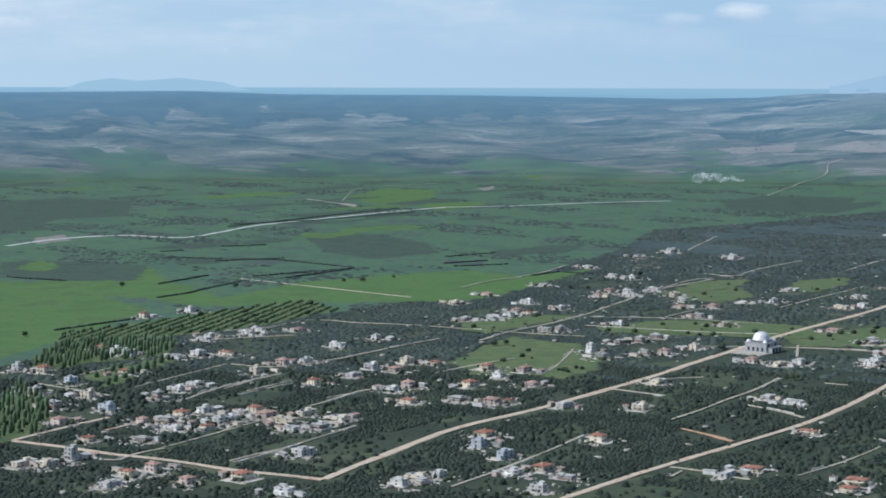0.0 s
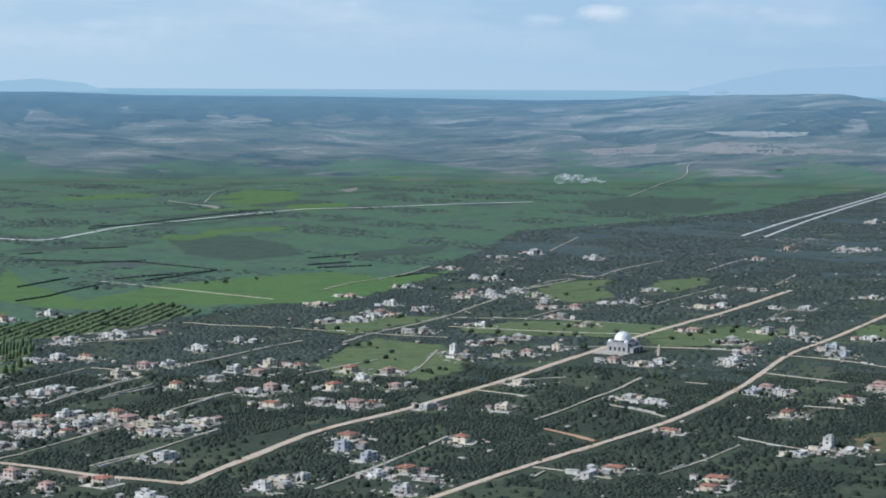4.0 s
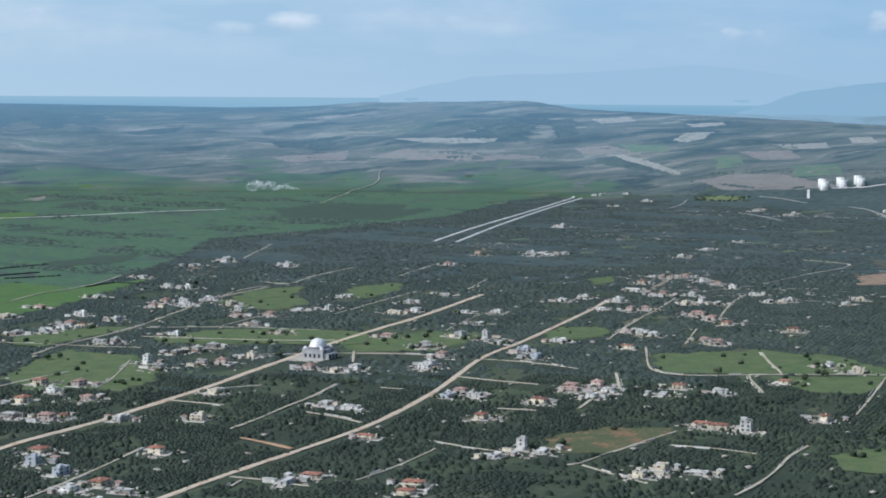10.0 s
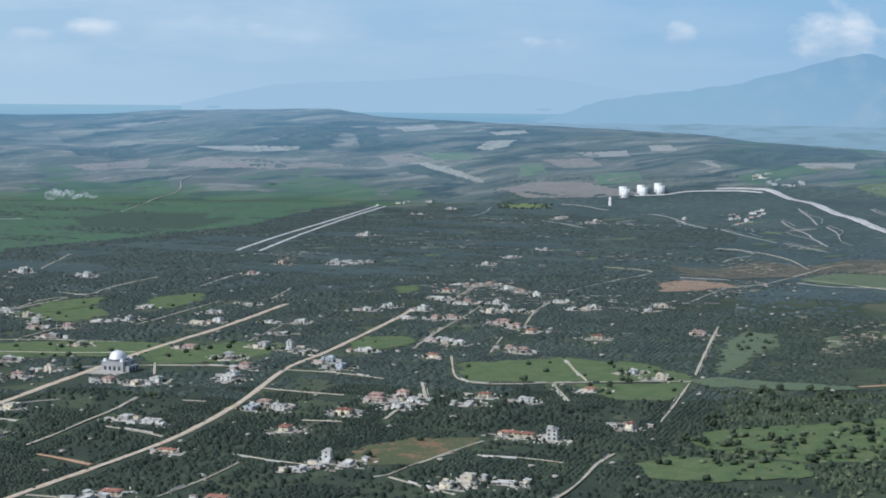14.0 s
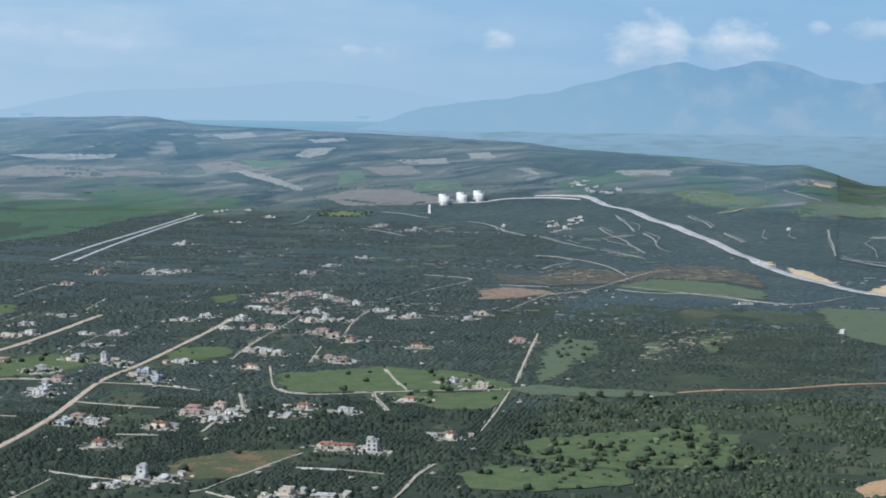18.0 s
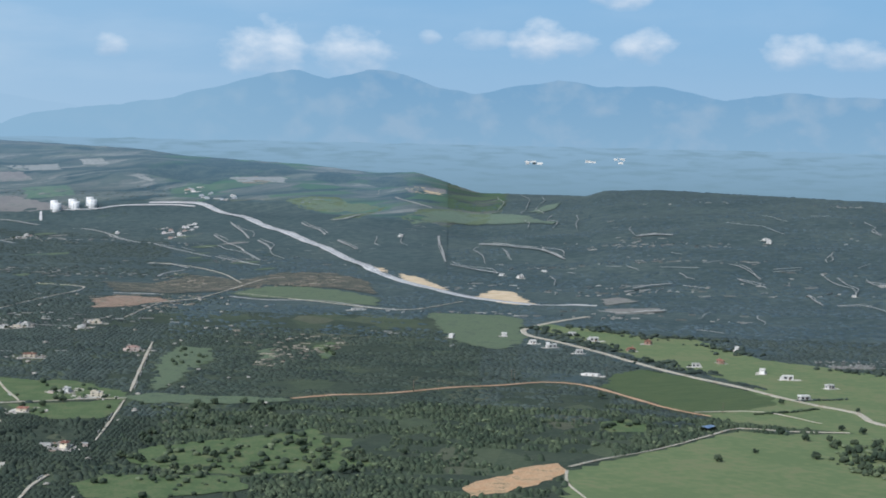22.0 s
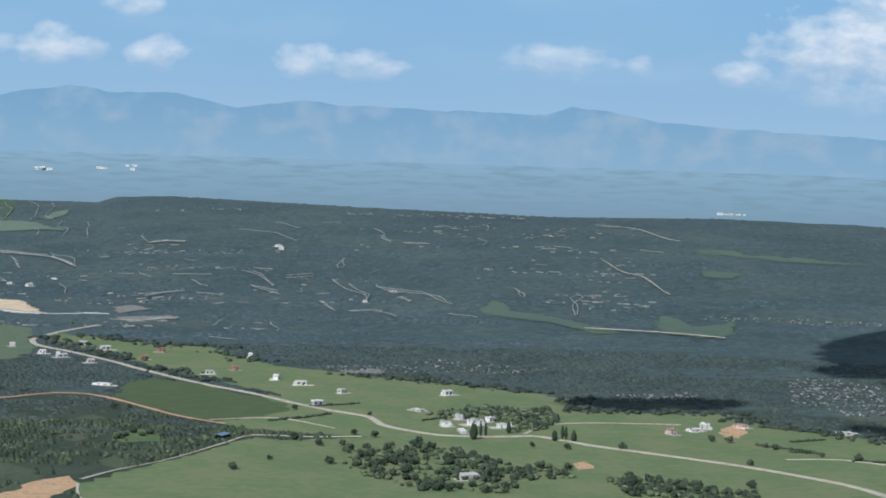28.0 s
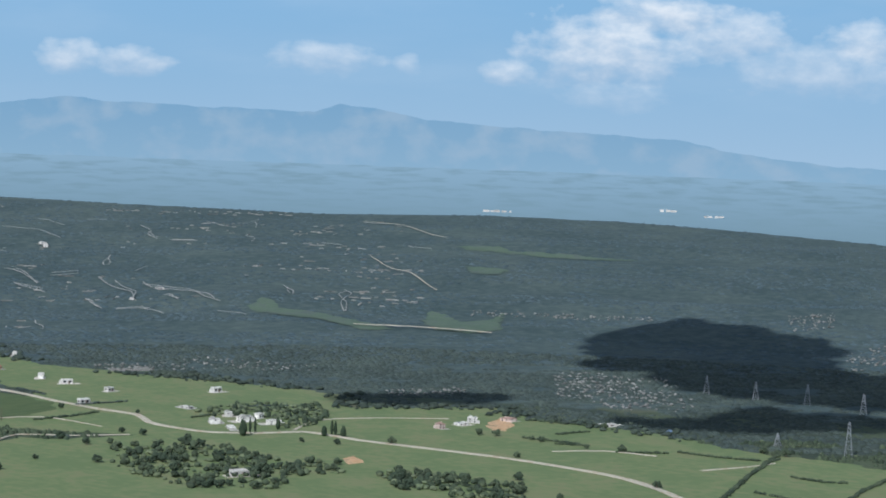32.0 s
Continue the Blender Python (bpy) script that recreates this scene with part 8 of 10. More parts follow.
def crowd(name, spots, shapes, mat, label, category, foot=0.5):
    """Many clumps in one mesh. spots: x, y, radius, height, turn."""
    if not len(spots):
        return None
    rng = np.random.default_rng(len(spots))
    which = rng.integers(0, len(shapes), len(spots))
    all_v, all_f, base = [], [], 0
    for k, (v, f) in enumerate(shapes):
        s = spots[which == k]
        if not len(s):
            continue
        c, q = np.cos(s[:, 4])[:, None], np.sin(s[:, 4])[:, None]
        x = s[:, 0, None] + s[:, 2, None] * (v[None, :, 0] * c - v[None, :, 1] * q)
        y = s[:, 1, None] + s[:, 2, None] * (v[None, :, 0] * q + v[None, :, 1] * c)
        z = ground_z(s[:, 0], s[:, 1])[:, None] + s[:, 3, None] * (foot + 0.5 * v[None, :, 2])
        all_v.append(np.stack([x, y, z], -1).reshape(-1, 3))
        all_f.append((f[None] + (base + np.arange(len(s)) * len(v))[:, None, None]).reshape(-1, 3))
        base += len(s) * len(v)
    v, f = np.concatenate(all_v), np.concatenate(all_f)
    me = bpy.data.meshes.new(name)
    me.vertices.add(len(v))
    me.vertices.foreach_set("co", v.astype(np.float32).ravel())
    me.loops.add(f.size)
    me.loops.foreach_set("vertex_index", f.astype(np.int32).ravel())
    me.polygons.add(len(f))
    me.polygons.foreach_set("loop_start", np.arange(0, f.size, 3, dtype=np.int32))
    me.update(calc_edges=True)
    me.polygons.foreach_set("use_smooth", np.ones(len(f), bool))
    me.materials.append(mat)
    return tagged(new(name, me), label, category, kind="stuff")


def shadowed_map(reach, meadow):
    """Squares that are taken, or lie as an open verge before a road, a yard or a meadow."""
    wide = taken >= 3
    far = np.hypot(MAP_X, MAP_Y)
    for step in np.arange(CELL, reach + 0.1, CELL):
        i = np.clip(((MAP_X * (1 + step / far) - WEST) / CELL).astype(int), 0, 899)
        j = np.clip(((MAP_Y * (1 + step / far) - SOUTH) / CELL).astype(int), 0, 899)
        wide = wide | (taken[i, j] >= 3) | ((taken[i, j] == 1) & (step <= meadow))
    return wide


def free(x, y, wide):
    i, j = ((x - WEST) / CELL).astype(int), ((y - SOUTH) / CELL).astype(int)
    ok = (i >= 0) & (i < 900) & (j >= 0) & (j < 900)
    i, j = i.clip(0, 899), j.clip(0, 899)
    return ok & ~wide[i, j] & (taken[i, j] == 0)


def wave(x, y, size, seed=0.0):
    return (np.sin(x / size + seed + 1.3 * np.sin(y / size * 0.7 + seed)) * np.sin(y / size * 1.1 - seed + 0.9 * np.sin(x / size * 0.6)) + 0.6 * np.sin(x / size * 2.3 + y / size * 1.9 + seed * 2)) / 1.6


rng = np.random.default_rng(5)
VERGE, VERGE_FAR = shadowed_map(10, 6), shadowed_map(20, 15)
round_shapes = clump_shapes(8, 2, 0.38, 0.0)
rough_shapes = clump_shapes(8, 1, 0.42, 50.0)


def tuft_shapes(n):
    """Small five-sided domed crowns with a crooked top."""
    r = np.random.default_rng(70)
    k = np.arange(5)
    faces = [f for i in range(5) for f in ((i, (i + 1) % 5, 5 + i), ((i + 1) % 5, 5 + (i + 1) % 5, 5 + i), (5 + i, 5 + (i + 1) % 5, 10))]
    shapes = []
    for _ in range(n):
        a, wide, slim = k * 1.2566 + r.uniform(-0.3, 0.3, 5), r.uniform(0.75, 1.2, 5), r.uniform(0.5, 0.85, 5)
        low = np.stack([wide * np.cos(a), wide * np.sin(a), np.full(5, -0.7)], -1)
        mid = np.stack([slim * np.cos(a + 0.5), slim * np.sin(a + 0.5), r.uniform(0.25, 0.65, 5)], -1)
        shapes.append((np.concatenate([low, mid, [(r.uniform(-0.3, 0.3), r.uniform(-0.3, 0.3), 1.0)]]), np.array(faces)))
    return shapes


tufts = tuft_shapes(10)


def scatter(az0, az1, far0, far1, spacing, along=1.0, loose=0.42):
    """Jittered rows of places, turned with the village grid. along: the step in a row; loose: how far they stray."""
    t = radians(GRID_TURN)
    n = int(2 * far1 / spacing)
    g = (np.arange(n) - n / 2) * spacing
    u, v = np.meshgrid((np.arange(int(n / along)) - int(n / along) / 2) * spacing * along, g)
    u = u.ravel() + rng.uniform(-0.42, 0.42, u.size) * spacing * along
    v = v.ravel() + rng.uniform(-loose, loose, v.size) * spacing
    x, y = u * math.cos(t) - v * math.sin(t), u * math.sin(t) + v * math.cos(t)
    az, far = np.degrees(np.arctan2(x, y)), np.hypot(x, y)
    keep = (az > az0) & (az < az1) & (far > far0) & (far < far1)
    return x[keep], y[keep]


def spots_of(x, y, radius, height, spread=0.3):
    n = len(x)
    size = rng.uniform(1 - spread, 1 + spread, n)
    return np.stack([x, y, radius * size, height * size * rng.uniform(0.85, 1.2, n), rng.uniform(0, 6.28, n)], -1)


PLOT_KIND = np.random.default_rng(31).choice([0, 0, 0, 0, 1, 1, 2], (200, 200))


def plot_kind(x, y):
    """What stands on each plot of the village grid: 0 trees in close rows, 1 mixed trees, 2 little."""
    t = radians(GRID_TURN)
    u, v = x * math.cos(t) + y * math.sin(t), -x * math.sin(t) + y * math.cos(t)
    return PLOT_KIND[(u / 62).astype(int) % 200, (v / 34).astype(int) % 200]


def edge_of(x, y):
    """Bearing, frayed, so that groves and wild scrub run into each other."""
    return np.degrees(np.arctan2(x, y)) + 1.8 * wave(x, y, 40, 5.0) + rng.uniform(-1.2, 1.2, len(x))


# groves of the village in four blocks: close rows on most plots, mixed trees on the rest
fine_shapes = clump_shapes(8, 2, 0.40, 20.0)
for az0, az1 in ((-16, -4), (-4, 6), (6, 16), (16, 31)):
    for far0, far1, step, size, high, leaf, words in ((850, 1400, 3.3, 1.6, 1.7, "olive", "between the village plots"), (1400, 2300, 4.6, 2.5, 1.35, "hazed_olive", "behind the village")):
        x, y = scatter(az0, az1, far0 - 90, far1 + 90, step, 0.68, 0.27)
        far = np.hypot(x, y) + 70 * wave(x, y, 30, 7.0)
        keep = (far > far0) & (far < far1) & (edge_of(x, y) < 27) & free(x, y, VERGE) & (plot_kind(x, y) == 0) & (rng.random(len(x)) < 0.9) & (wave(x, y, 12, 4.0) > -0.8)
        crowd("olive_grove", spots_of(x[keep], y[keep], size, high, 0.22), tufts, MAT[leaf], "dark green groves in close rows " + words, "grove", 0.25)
        x, y = scatter(az0, az1, far0 - 90, far1 + 90, step * 1.35)
        far = np.hypot(x, y) + 70 * wave(x, y, 30, 7.0)
        thick = np.where(plot_kind(x, y) == 1, 0.72, np.where(plot_kind(x, y) == 2, 0.16, 0.0)) + 0.5 * np.clip(wave(x, y, 17, 2.0), 0, 1) * (plot_kind(x, y) > 0)
        keep = (far > far0) & (far < far1) & (edge_of(x, y) < 27) & free(x, y, VERGE) & (rng.random(len(x)) < thick)
        crowd("mixed_grove", spots_of(x[keep], y[keep], size * 1.15, high * 1.35, 0.6), tufts, MAT[leaf], "uneven dark trees and bushes " + words, "grove", 0.3)
# mixed wood and scrub between village and valley: open and clumped near by, close and dark towards the hill
for az0, az1 in ((23, 36), (36, 50), (50, 71)):
    x, y = scatter(az0, az1, 800, 1500, 3.6)
    lush = wave(x, y, 50, 1.0) + 0.9 * wave(x, y, 16, 3.0) + 0.9 * wave(x, y, 6, 1.0) - np.interp(np.hypot(x, y), [850, 1250, 1450], [0.15, -0.1, -0.7])
    keep = (edge_of(x, y) >= 27) & free(x, y, VERGE) & (lush > 0.1) & (np.hypot(x, y) < 1420 + 60 * wave(x, y, 25, 6.0))
    spots = spots_of(x[keep], y[keep], 1.55, 2.3, 0.7)
    near = np.hypot(spots[:, 0], spots[:, 1]) < 900
    crowd("woodland", spots[near], fine_shapes, MAT["oak"], "dark green oak and pine scrub wood", "wood", 0.35)
    crowd("woodland", spots[~near], tufts, MAT["oak"], "clumps of dark oak and scrub with grass between", "wood", 0.3)
    some = keep & (rng.random(len(x)) < 0.10)
    crowd("shrubs", spots_of(x[some] + 2.5, y[some] + 1.5, 1.5, 1.7, 0.4), rough_shapes, MAT["pale_leaf"], "grey-green shrubs among the scrub", "shrub")
    x, y = scatter(az0, az1, 1350, 1950, 4.4)
    keep = (edge_of(x, y) >= 27) & free(x, y, VERGE) & (np.hypot(x, y) > 1420 + 60 * wave(x, y, 25, 6.0)) & (wave(x, y, 60, 1.0) + 0.8 * wave(x, y, 19, 3.0) + 0.7 * wave(x, y, 7, 2.0) > -0.45)
    crowd("woodland", spots_of(x[keep], y[keep], 2.3, 1.2, 0.65), tufts, MAT["hill_wood" if az0 < 36 else "hazed_olive"], "close dark scrub wood at the foot of the hill", "wood", 0.25)
# farther groves and the maquis on the hill
low_shapes = clump_shapes(6, 1, 0.5, 90.0)
for az0, az1, far0, far1, step, leaf in ((-2, 20, 2200, 3800, 6.8, "hazed_olive"), (20, 27, 2200, 4000, 8.5, "hazed_olive"), (27, 34, 1850, 3700, 9.5, "maquis"), (34, 47, 1850, 3800, 9.5, "maquis"), (47, 71, 1850, 3600, 9.5, "maquis")):
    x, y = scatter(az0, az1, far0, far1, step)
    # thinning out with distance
    keep = free(x, y, VERGE_FAR) & (wave(x, y, 80, 4.0) + 0.7 * wave(x, y, 27, 1.0) > -0.3) & ((leaf == "hazed_olive") | (rng.random(len(x)) < np.interp(np.hypot(x, y), [2200, 3400], [1.0, 0.5])))
    crowd("maquis", spots_of(x[keep], y[keep], 3.4, 1.2 if leaf == "hazed_olive" else 1.0, 0.65), tufts, MAT[leaf], "low dark maquis over the hillside", "scrub", 0.2 if leaf == "hazed_olive" else 0.1)


# bushes standing about in the meadows
x, y = scatter(-15, 50, 850, 2300, 8.0)
i, j = ((x - WEST) / CELL).astype(int).clip(0, 899), ((y - SOUTH) / CELL).astype(int).clip(0, 899)
grassy = np.zeros(len(x), bool)
for kind, edge in FIELDS:
    if kind in ("grass", "ochre", "rough"):
        grassy |= inside(edge, x, y)
keep = grassy & (taken[i, j] == 1) & (rng.random(len(x)) < np.where(np.degrees(np.arctan2(x, y)) > 26.5, 0.30, 0.06))
crowd("bushes", spots_of(x[keep], y[keep], 2.0, 2.6, 0.5), fine_shapes, MAT["oak"], "scattered dark bushes in the meadows", "bush")


# garden bushes round the village houses
spots = []
for hx, hy in HOMES:
    if math.degrees(math.atan2(hx, hy)) < 27:
        for k in range(int(rng.integers(2, 6))):
            a, d = rng.uniform(0, 6.28), rng.uniform(6, 10.5)
            spots.append((hx + d * math.cos(a), hy + d * math.sin(a), rng.uniform(0.8, 2.0), rng.uniform(1.2, 3.4), a))
crowd("garden_bushes", np.array(spots), fine_shapes, MAT["oak"], "dark garden bushes and small trees beside the houses", "bush", 0.4)


# walls, slabs, stacks and sheets lying about the yards
def yard_clutter():
    verts, faces = [], []
    for hx, hy in HOMES:
        if math.degrees(math.atan2(hx, hy)) > 27:
            continue
        for k in range(int(rng.integers(20, 40))):
            a, d = rng.uniform(0, 6.28), 5 + 13 * rng.random() ** 1.2
            w, p, h = (rng.uniform(2.0, 6.5), 0.25, rng.uniform(0.5, 1.2)) if k % 3 == 0 else (rng.uniform(0.6, 3.2), rng.uniform(0.5, 2.2), rng.uniform(0.2, 1.3))
            t = radians(GRID_TURN + 90 * (k % 2) + rng.uniform(-8, 8))
            x, y = hx + d * math.cos(a), hy + d * math.sin(a)
            z, n = float(ground_z(x, y)), len(verts)
            for k3 in (0, 1):
                for i, j in ((-1, -1), (1, -1), (1, 1), (-1, 1)):
                    q, s = i * w / 2 * (1 - 0.06 * k3), j * p / 2 * (1 - 0.06 * k3)
                    verts.append((x + q * math.cos(t) - s * math.sin(t), y + q * math.sin(t) + s * math.cos(t), z + k3 * h))
            faces += [(n + 4, n + 5, n + 6, n + 7)] + [(n + i, n + (i + 1) % 4, n + 4 + (i + 1) % 4, n + 4 + i) for i in range(4)]
    tagged(mesh_object("yard_clutter", verts, faces, MAT["clutter"]), "pale walls, slabs and stacked material about the yards", "clutter", kind="stuff")


yard_clutter()


# pale strips of bare stone and old walls in the scrub of the hill
def bare_strips(n):
    verts, faces = [], []
    while len(verts) < 8 * n:
        az, far = radians(rng.uniform(8, 55)), rng.uniform(1750, 3500)
        x, y = far * math.sin(az), far * math.cos(az)
        if az > 0.62 and far < 2100:
            continue
        if float(wave(x, y, 130, 2.0)) + 0.6 * float(wave(x, y, 47, 5.0)) < rng.uniform(0.25, 1.15) or not free(np.array([x]), np.array([y]), taken >= 1)[0]:
            continue
        long = rng.uniform(3, 8) if rng.random() < 0.7 else rng.uniform(8, 17)
        t = -az + rng.choice((0.0, 0.0, 0.35, -0.4, 1.2)) + rng.uniform(-0.25, 0.25)
        p, h, k = rng.uniform(0.7, 2.2), 0.35, len(verts)
        for up in (0, 1):
            for i, j in ((-1, -1), (1, -1), (1, 1), (-1, 1)):
                q, s = i * long / 2 * (1 - 0.1 * up) * rng.uniform(0.8, 1.1), j * p / 2 * rng.uniform(0.4, 1.1)
                vx, vy = x + q * math.cos(t) - s * math.sin(t), y + q * math.sin(t) + s * math.cos(t)
                verts.append((vx, vy, float(ground_z(vx, vy)) + (0.75 if up else -0.4) + h))
        faces += [(k + 4, k + 5, k + 6, k + 7)] + [(k + i, k + (i + 1) % 4, k + 4 + (i + 1) % 4, k + 4 + i) for i in range(4)]
    tagged(mesh_object("bare_strips", verts, faces, MAT["bare"]), "pale bare stone strips and old walls in the scrub", "rock", kind="stuff")


bare_strips(1050)


# stony rough ground with bare soil, walls and heaps
def stony_ground(points, n):
    verts, faces, pts = [], [], list(points)
    p = np.array(pts)
    x, y = rng.uniform(p[:, 0].min(), p[:, 0].max(), n * 6), rng.uniform(p[:, 1].min(), p[:, 1].max(), n * 6)
    for k in np.flatnonzero(inside(pts, x, y))[:n]:
        turn, long, deep, base = rng.uniform(-0.5, 0.5) - math.atan2(x[k], y[k]), rng.uniform(2, 13), rng.uniform(1.0, 7.0), len(verts)
        for up, shrink in ((-0.3, 1.0), (0.7 + 0.7 * rng.random(), 0.7)):
            for a in range(6):
                r = shrink * rng.uniform(0.75, 1.2)
                i, j = r * long / 2 * math.cos(a * 1.047), r * deep / 2 * math.sin(a * 1.047)
                vx, vy = x[k] + i * math.cos(turn) - j * math.sin(turn), y[k] + i * math.sin(turn) + j * math.cos(turn)
                verts.append((vx, vy, float(ground_z(vx, vy)) + up))
        faces += [tuple(range(base + 6, base + 12))] + [(base + a, base + (a + 1) % 6, base + 6 + (a + 1) % 6, base + 6 + a) for a in range(6)]
    tagged(mesh_object("stony_ground", verts, faces, MAT["heap"]), "stony rough ground with bare soil and heaps", "rubble", kind="stuff")


stony_ground(((1096, 2208.4), (1202.5, 2347.4), (1210.9, 2252.5), (1175.1, 2142.2), (1235.1, 2122), (1333.6, 2233.4), (1379.4, 2238.3), (1325.8, 2111.4), (1242.6, 2054.7), (1219, 2094.4), (1139.6, 2063.6), (1085.4, 2103.9)), 130)
stony_ground(((960.8, 2082.5), (1077.3, 2031.4), (1037.9, 1943.6), (950.4, 1894.4), (892.4, 1926.9)), 60)
stony_ground(((1537.2, 3065.6), (1584.2, 3050.6), (1577.2, 2954.8), (1512.4, 2912.1), (1491, 2952.3)), 40)
stony_ground(((874.2, 1531.3), (983.1, 1585.1), (968.5, 1542.3), (828.8, 1423.6), (806.7, 1431.7)), 40)
stony_ground(((699.7, 2144.9), (790.4, 2094), (746.6, 1943.7), (679.4, 1896.1), (651.6, 1958.6)), 60)
stony_ground(((629.8, 2568), (648.4, 2518), (597.8, 2349.3), (573.6, 2353.2)), 24)
stony_ground(((202.8, 2287.7), (253.7, 2266.5), (243.4, 2118.7), (196.8, 2149.7)), 30)
stony_ground(((930.5, 1732.5), (941.5, 1641.7), (1003, 1609.5), (910, 1460.1), (855, 1490.7)), 40)


# bushes and hedgerows on the plain
def hedge(points, size=1.7, label="dark hedgerow between the fields"):
    spots = []
    for a, b in zip(points, points[1:]):
        n = max(2, int(math.dist(a, b) / (size * 1.1)))
        for i in range(n):
            f = i / n
            spots.append((a[0] + (b[0] - a[0]) * f + rng.uniform(-1, 1), a[1] + (b[1] - a[1]) * f + rng.uniform(-1, 1), size * rng.uniform(0.7, 1.3), size * rng.uniform(0.7, 1.2), rng.uniform(0, 6)))
    crowd("hedge", np.array(spots), rough_shapes, MAT["oak"] if math.dist(points[0], (0, 0)) < 1500 else MAT["hazed_olive"], label, "hedge")


hedge(((-290.2, 1962.3), (-250.7, 2052.7)))
hedge(((-274.4, 1842.1), (-251.5, 1876.2), (-235.6, 1928.8)))
hedge(((-235.6, 1928.8), (-205.1, 2004)))
hedge(((-201, 2043.3), (-99.9, 2131.4)))
hedge(((-339.8, 2330.7), (-314.4, 2347.8)))
hedge(((-324.5, 2256.3), (-255.3, 2236.2)))
hedge(((-261.3, 2212.3), (-185.6, 2249.7)))
hedge(((-233.3, 2237.4), (-192.8, 2230.2), (-100.3, 2140)))
hedge(((-167.1, 2025.3), (-99.9, 2131.4)))
hedge(((0, 2274.8), (59.9, 2328.3)))
hedge(((8.6, 2159.1), (69.3, 2184.7)))
hedge(((89.8, 2058.2), (120.7, 2100.7), (156.2, 2073.8)))
hedge(((-457, 2030.1), (-429, 2011.9), (-389.8, 1994.7)))
hedge(((-275.7, 2403.7), (-222.8, 2427.9)))
hedge(((-1.8, 2192), (46.2, 2226)))
hedge(((1111.3, 1172.3), (1102.9, 1131.9)))
hedge(((1128.3, 1248), (1129, 1210)))
hedge(((1001.1, 1038.8), (1036.3, 1034.3), (1063.4, 1037.1)))
hedge(((955.3, 1297.4), (964.8, 1259.5)))
hedge(((1097.8, 1299.3), (1097.7, 1249)))
hedge(((1193, 746.1), (1196.9, 703.1)))
hedge(((1216.1, 633), (1216.6, 603.3), (1225.1, 575.2)))
hedge(((1108.9, 525.2), (1103.4, 501.7), (1109.6, 481.5)))
hedge(((1256.6, 578.4), (1158.8, 554.7), (1069.2, 529.3)))
hedge(((1234.5, 485), (1170.2, 479.2), (1110.3, 469.2), (1065.5, 459.6)))
hedge(((1240.6, 570.9), (1217.4, 571.6)))
hedge(((1185.3, 665.1), (1207.2, 637.4)))
hedge(((1227.3, 737.7), (1255.6, 728)))
hedge(((1178.6, 533.7), (1175.9, 510.8), (1184.1, 495.6)))
hedge(((1185.1, 715.3), (1194.9, 692.5)))
hedge(((1093.1, 971.1), (1153.3, 969.5), (1180.8, 942.2), (1191.4, 931.6)))
hedge(((1121.4, 942.6), (1154, 924.4), (1172.5, 920.5)))
hedge(((1165.6, 987.8), (1206.5, 947.3)))
hedge(((933.7, 808.2), (945.1, 779.4)))
hedge(((1271.2, 792), (1280.9, 753), (1277.2, 733.9)))
hedge(((1079.3, 1073.2), (1122.4, 1061.6)))
hedge(((1002.6, 680), (996.2, 647), (984.7, 611.9)))
hedge(((-322.7, 1599.9), (-268.6, 1679.5)))
hedge(((-304.6, 2766.4), (-183.2, 2851), (-55.5, 3013.5)))
hedge(((-302.6, 2723.3), (-227.6, 2850), (-125.6, 3035.1), (-74, 3112.9)))


def orchard(points, along, across, turn, size, high, label):
    """Trees in straight rows inside a plot."""
    p = np.array(points)
    mid, reach = p.mean(0), np.hypot(*(p.max(0) - p.min(0)))
    u, v = np.meshgrid(np.arange(-reach, reach, across), np.arange(-reach, reach, along))
    u, v = u.ravel() + rng.uniform(-0.6, 0.6, u.size), v.ravel() + rng.uniform(-0.8, 0.8, v.size)
    t = radians(turn)
    x, y = mid[0] + u * math.cos(t) - v * math.sin(t), mid[1] + u * math.sin(t) + v * math.cos(t)
    keep = inside([tuple(q) for q in points], x, y)
    crowd("orchard", spots_of(x[keep], y[keep], size, high, 0.2), rough_shapes, MAT["poplar"], label, "orchard", 0.36)


orchard(((-314, 1588.1), (-263.2, 1645.3), (-199.3, 1744.1), (-136, 1822.8), (-92.5, 1751.8), (-143, 1652.9), (-200.2, 1585.4), (-256.9, 1547.9), (-302.9, 1471.7)), 4.6, 9.5, -12, 1.1, 3.0, "rows of planted trees at the edge of the plain")
orchard(((-298.7, 1396.7), (-306.6, 1475.7), (-278.5, 1531.1), (-245.3, 1532.4), (-209.8, 1540.5), (-213.2, 1458.5), (-230.2, 1437.8), (-263.6, 1417), (-282.1, 1369.6)), 7, 13, -12, 1.35, 9, "rows of tall trees beside the village")
orchard(((-259.7, 1089.2), (-288.2, 1231.2), (-290.5, 1308.9), (-273.4, 1277.2), (-253.5, 1217.8), (-240.4, 1176.6), (-242.5, 1131.5)), 7, 13, -12, 1.35, 9, "rows of tall trees beside the village")
orchard(((-253.4, 1361.6), (-216, 1438.3), (-196.1, 1439), (-218.3, 1362.8), (-228.1, 1294.6)), 15, 20, -12, 2.4, 7, "young trees in a grassy plot")

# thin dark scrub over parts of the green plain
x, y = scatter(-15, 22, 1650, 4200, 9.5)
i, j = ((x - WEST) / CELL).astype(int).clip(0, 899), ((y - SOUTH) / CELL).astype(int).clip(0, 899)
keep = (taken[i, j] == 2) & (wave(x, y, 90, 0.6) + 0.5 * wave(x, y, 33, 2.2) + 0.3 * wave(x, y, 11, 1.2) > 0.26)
crowd("scrub", spots_of(x[keep], y[keep], 4.2, 1.3, 0.5), tufts, MAT["hazed_olive"], "dark low scrub between the fields of the plain", "scrub", 0.1)


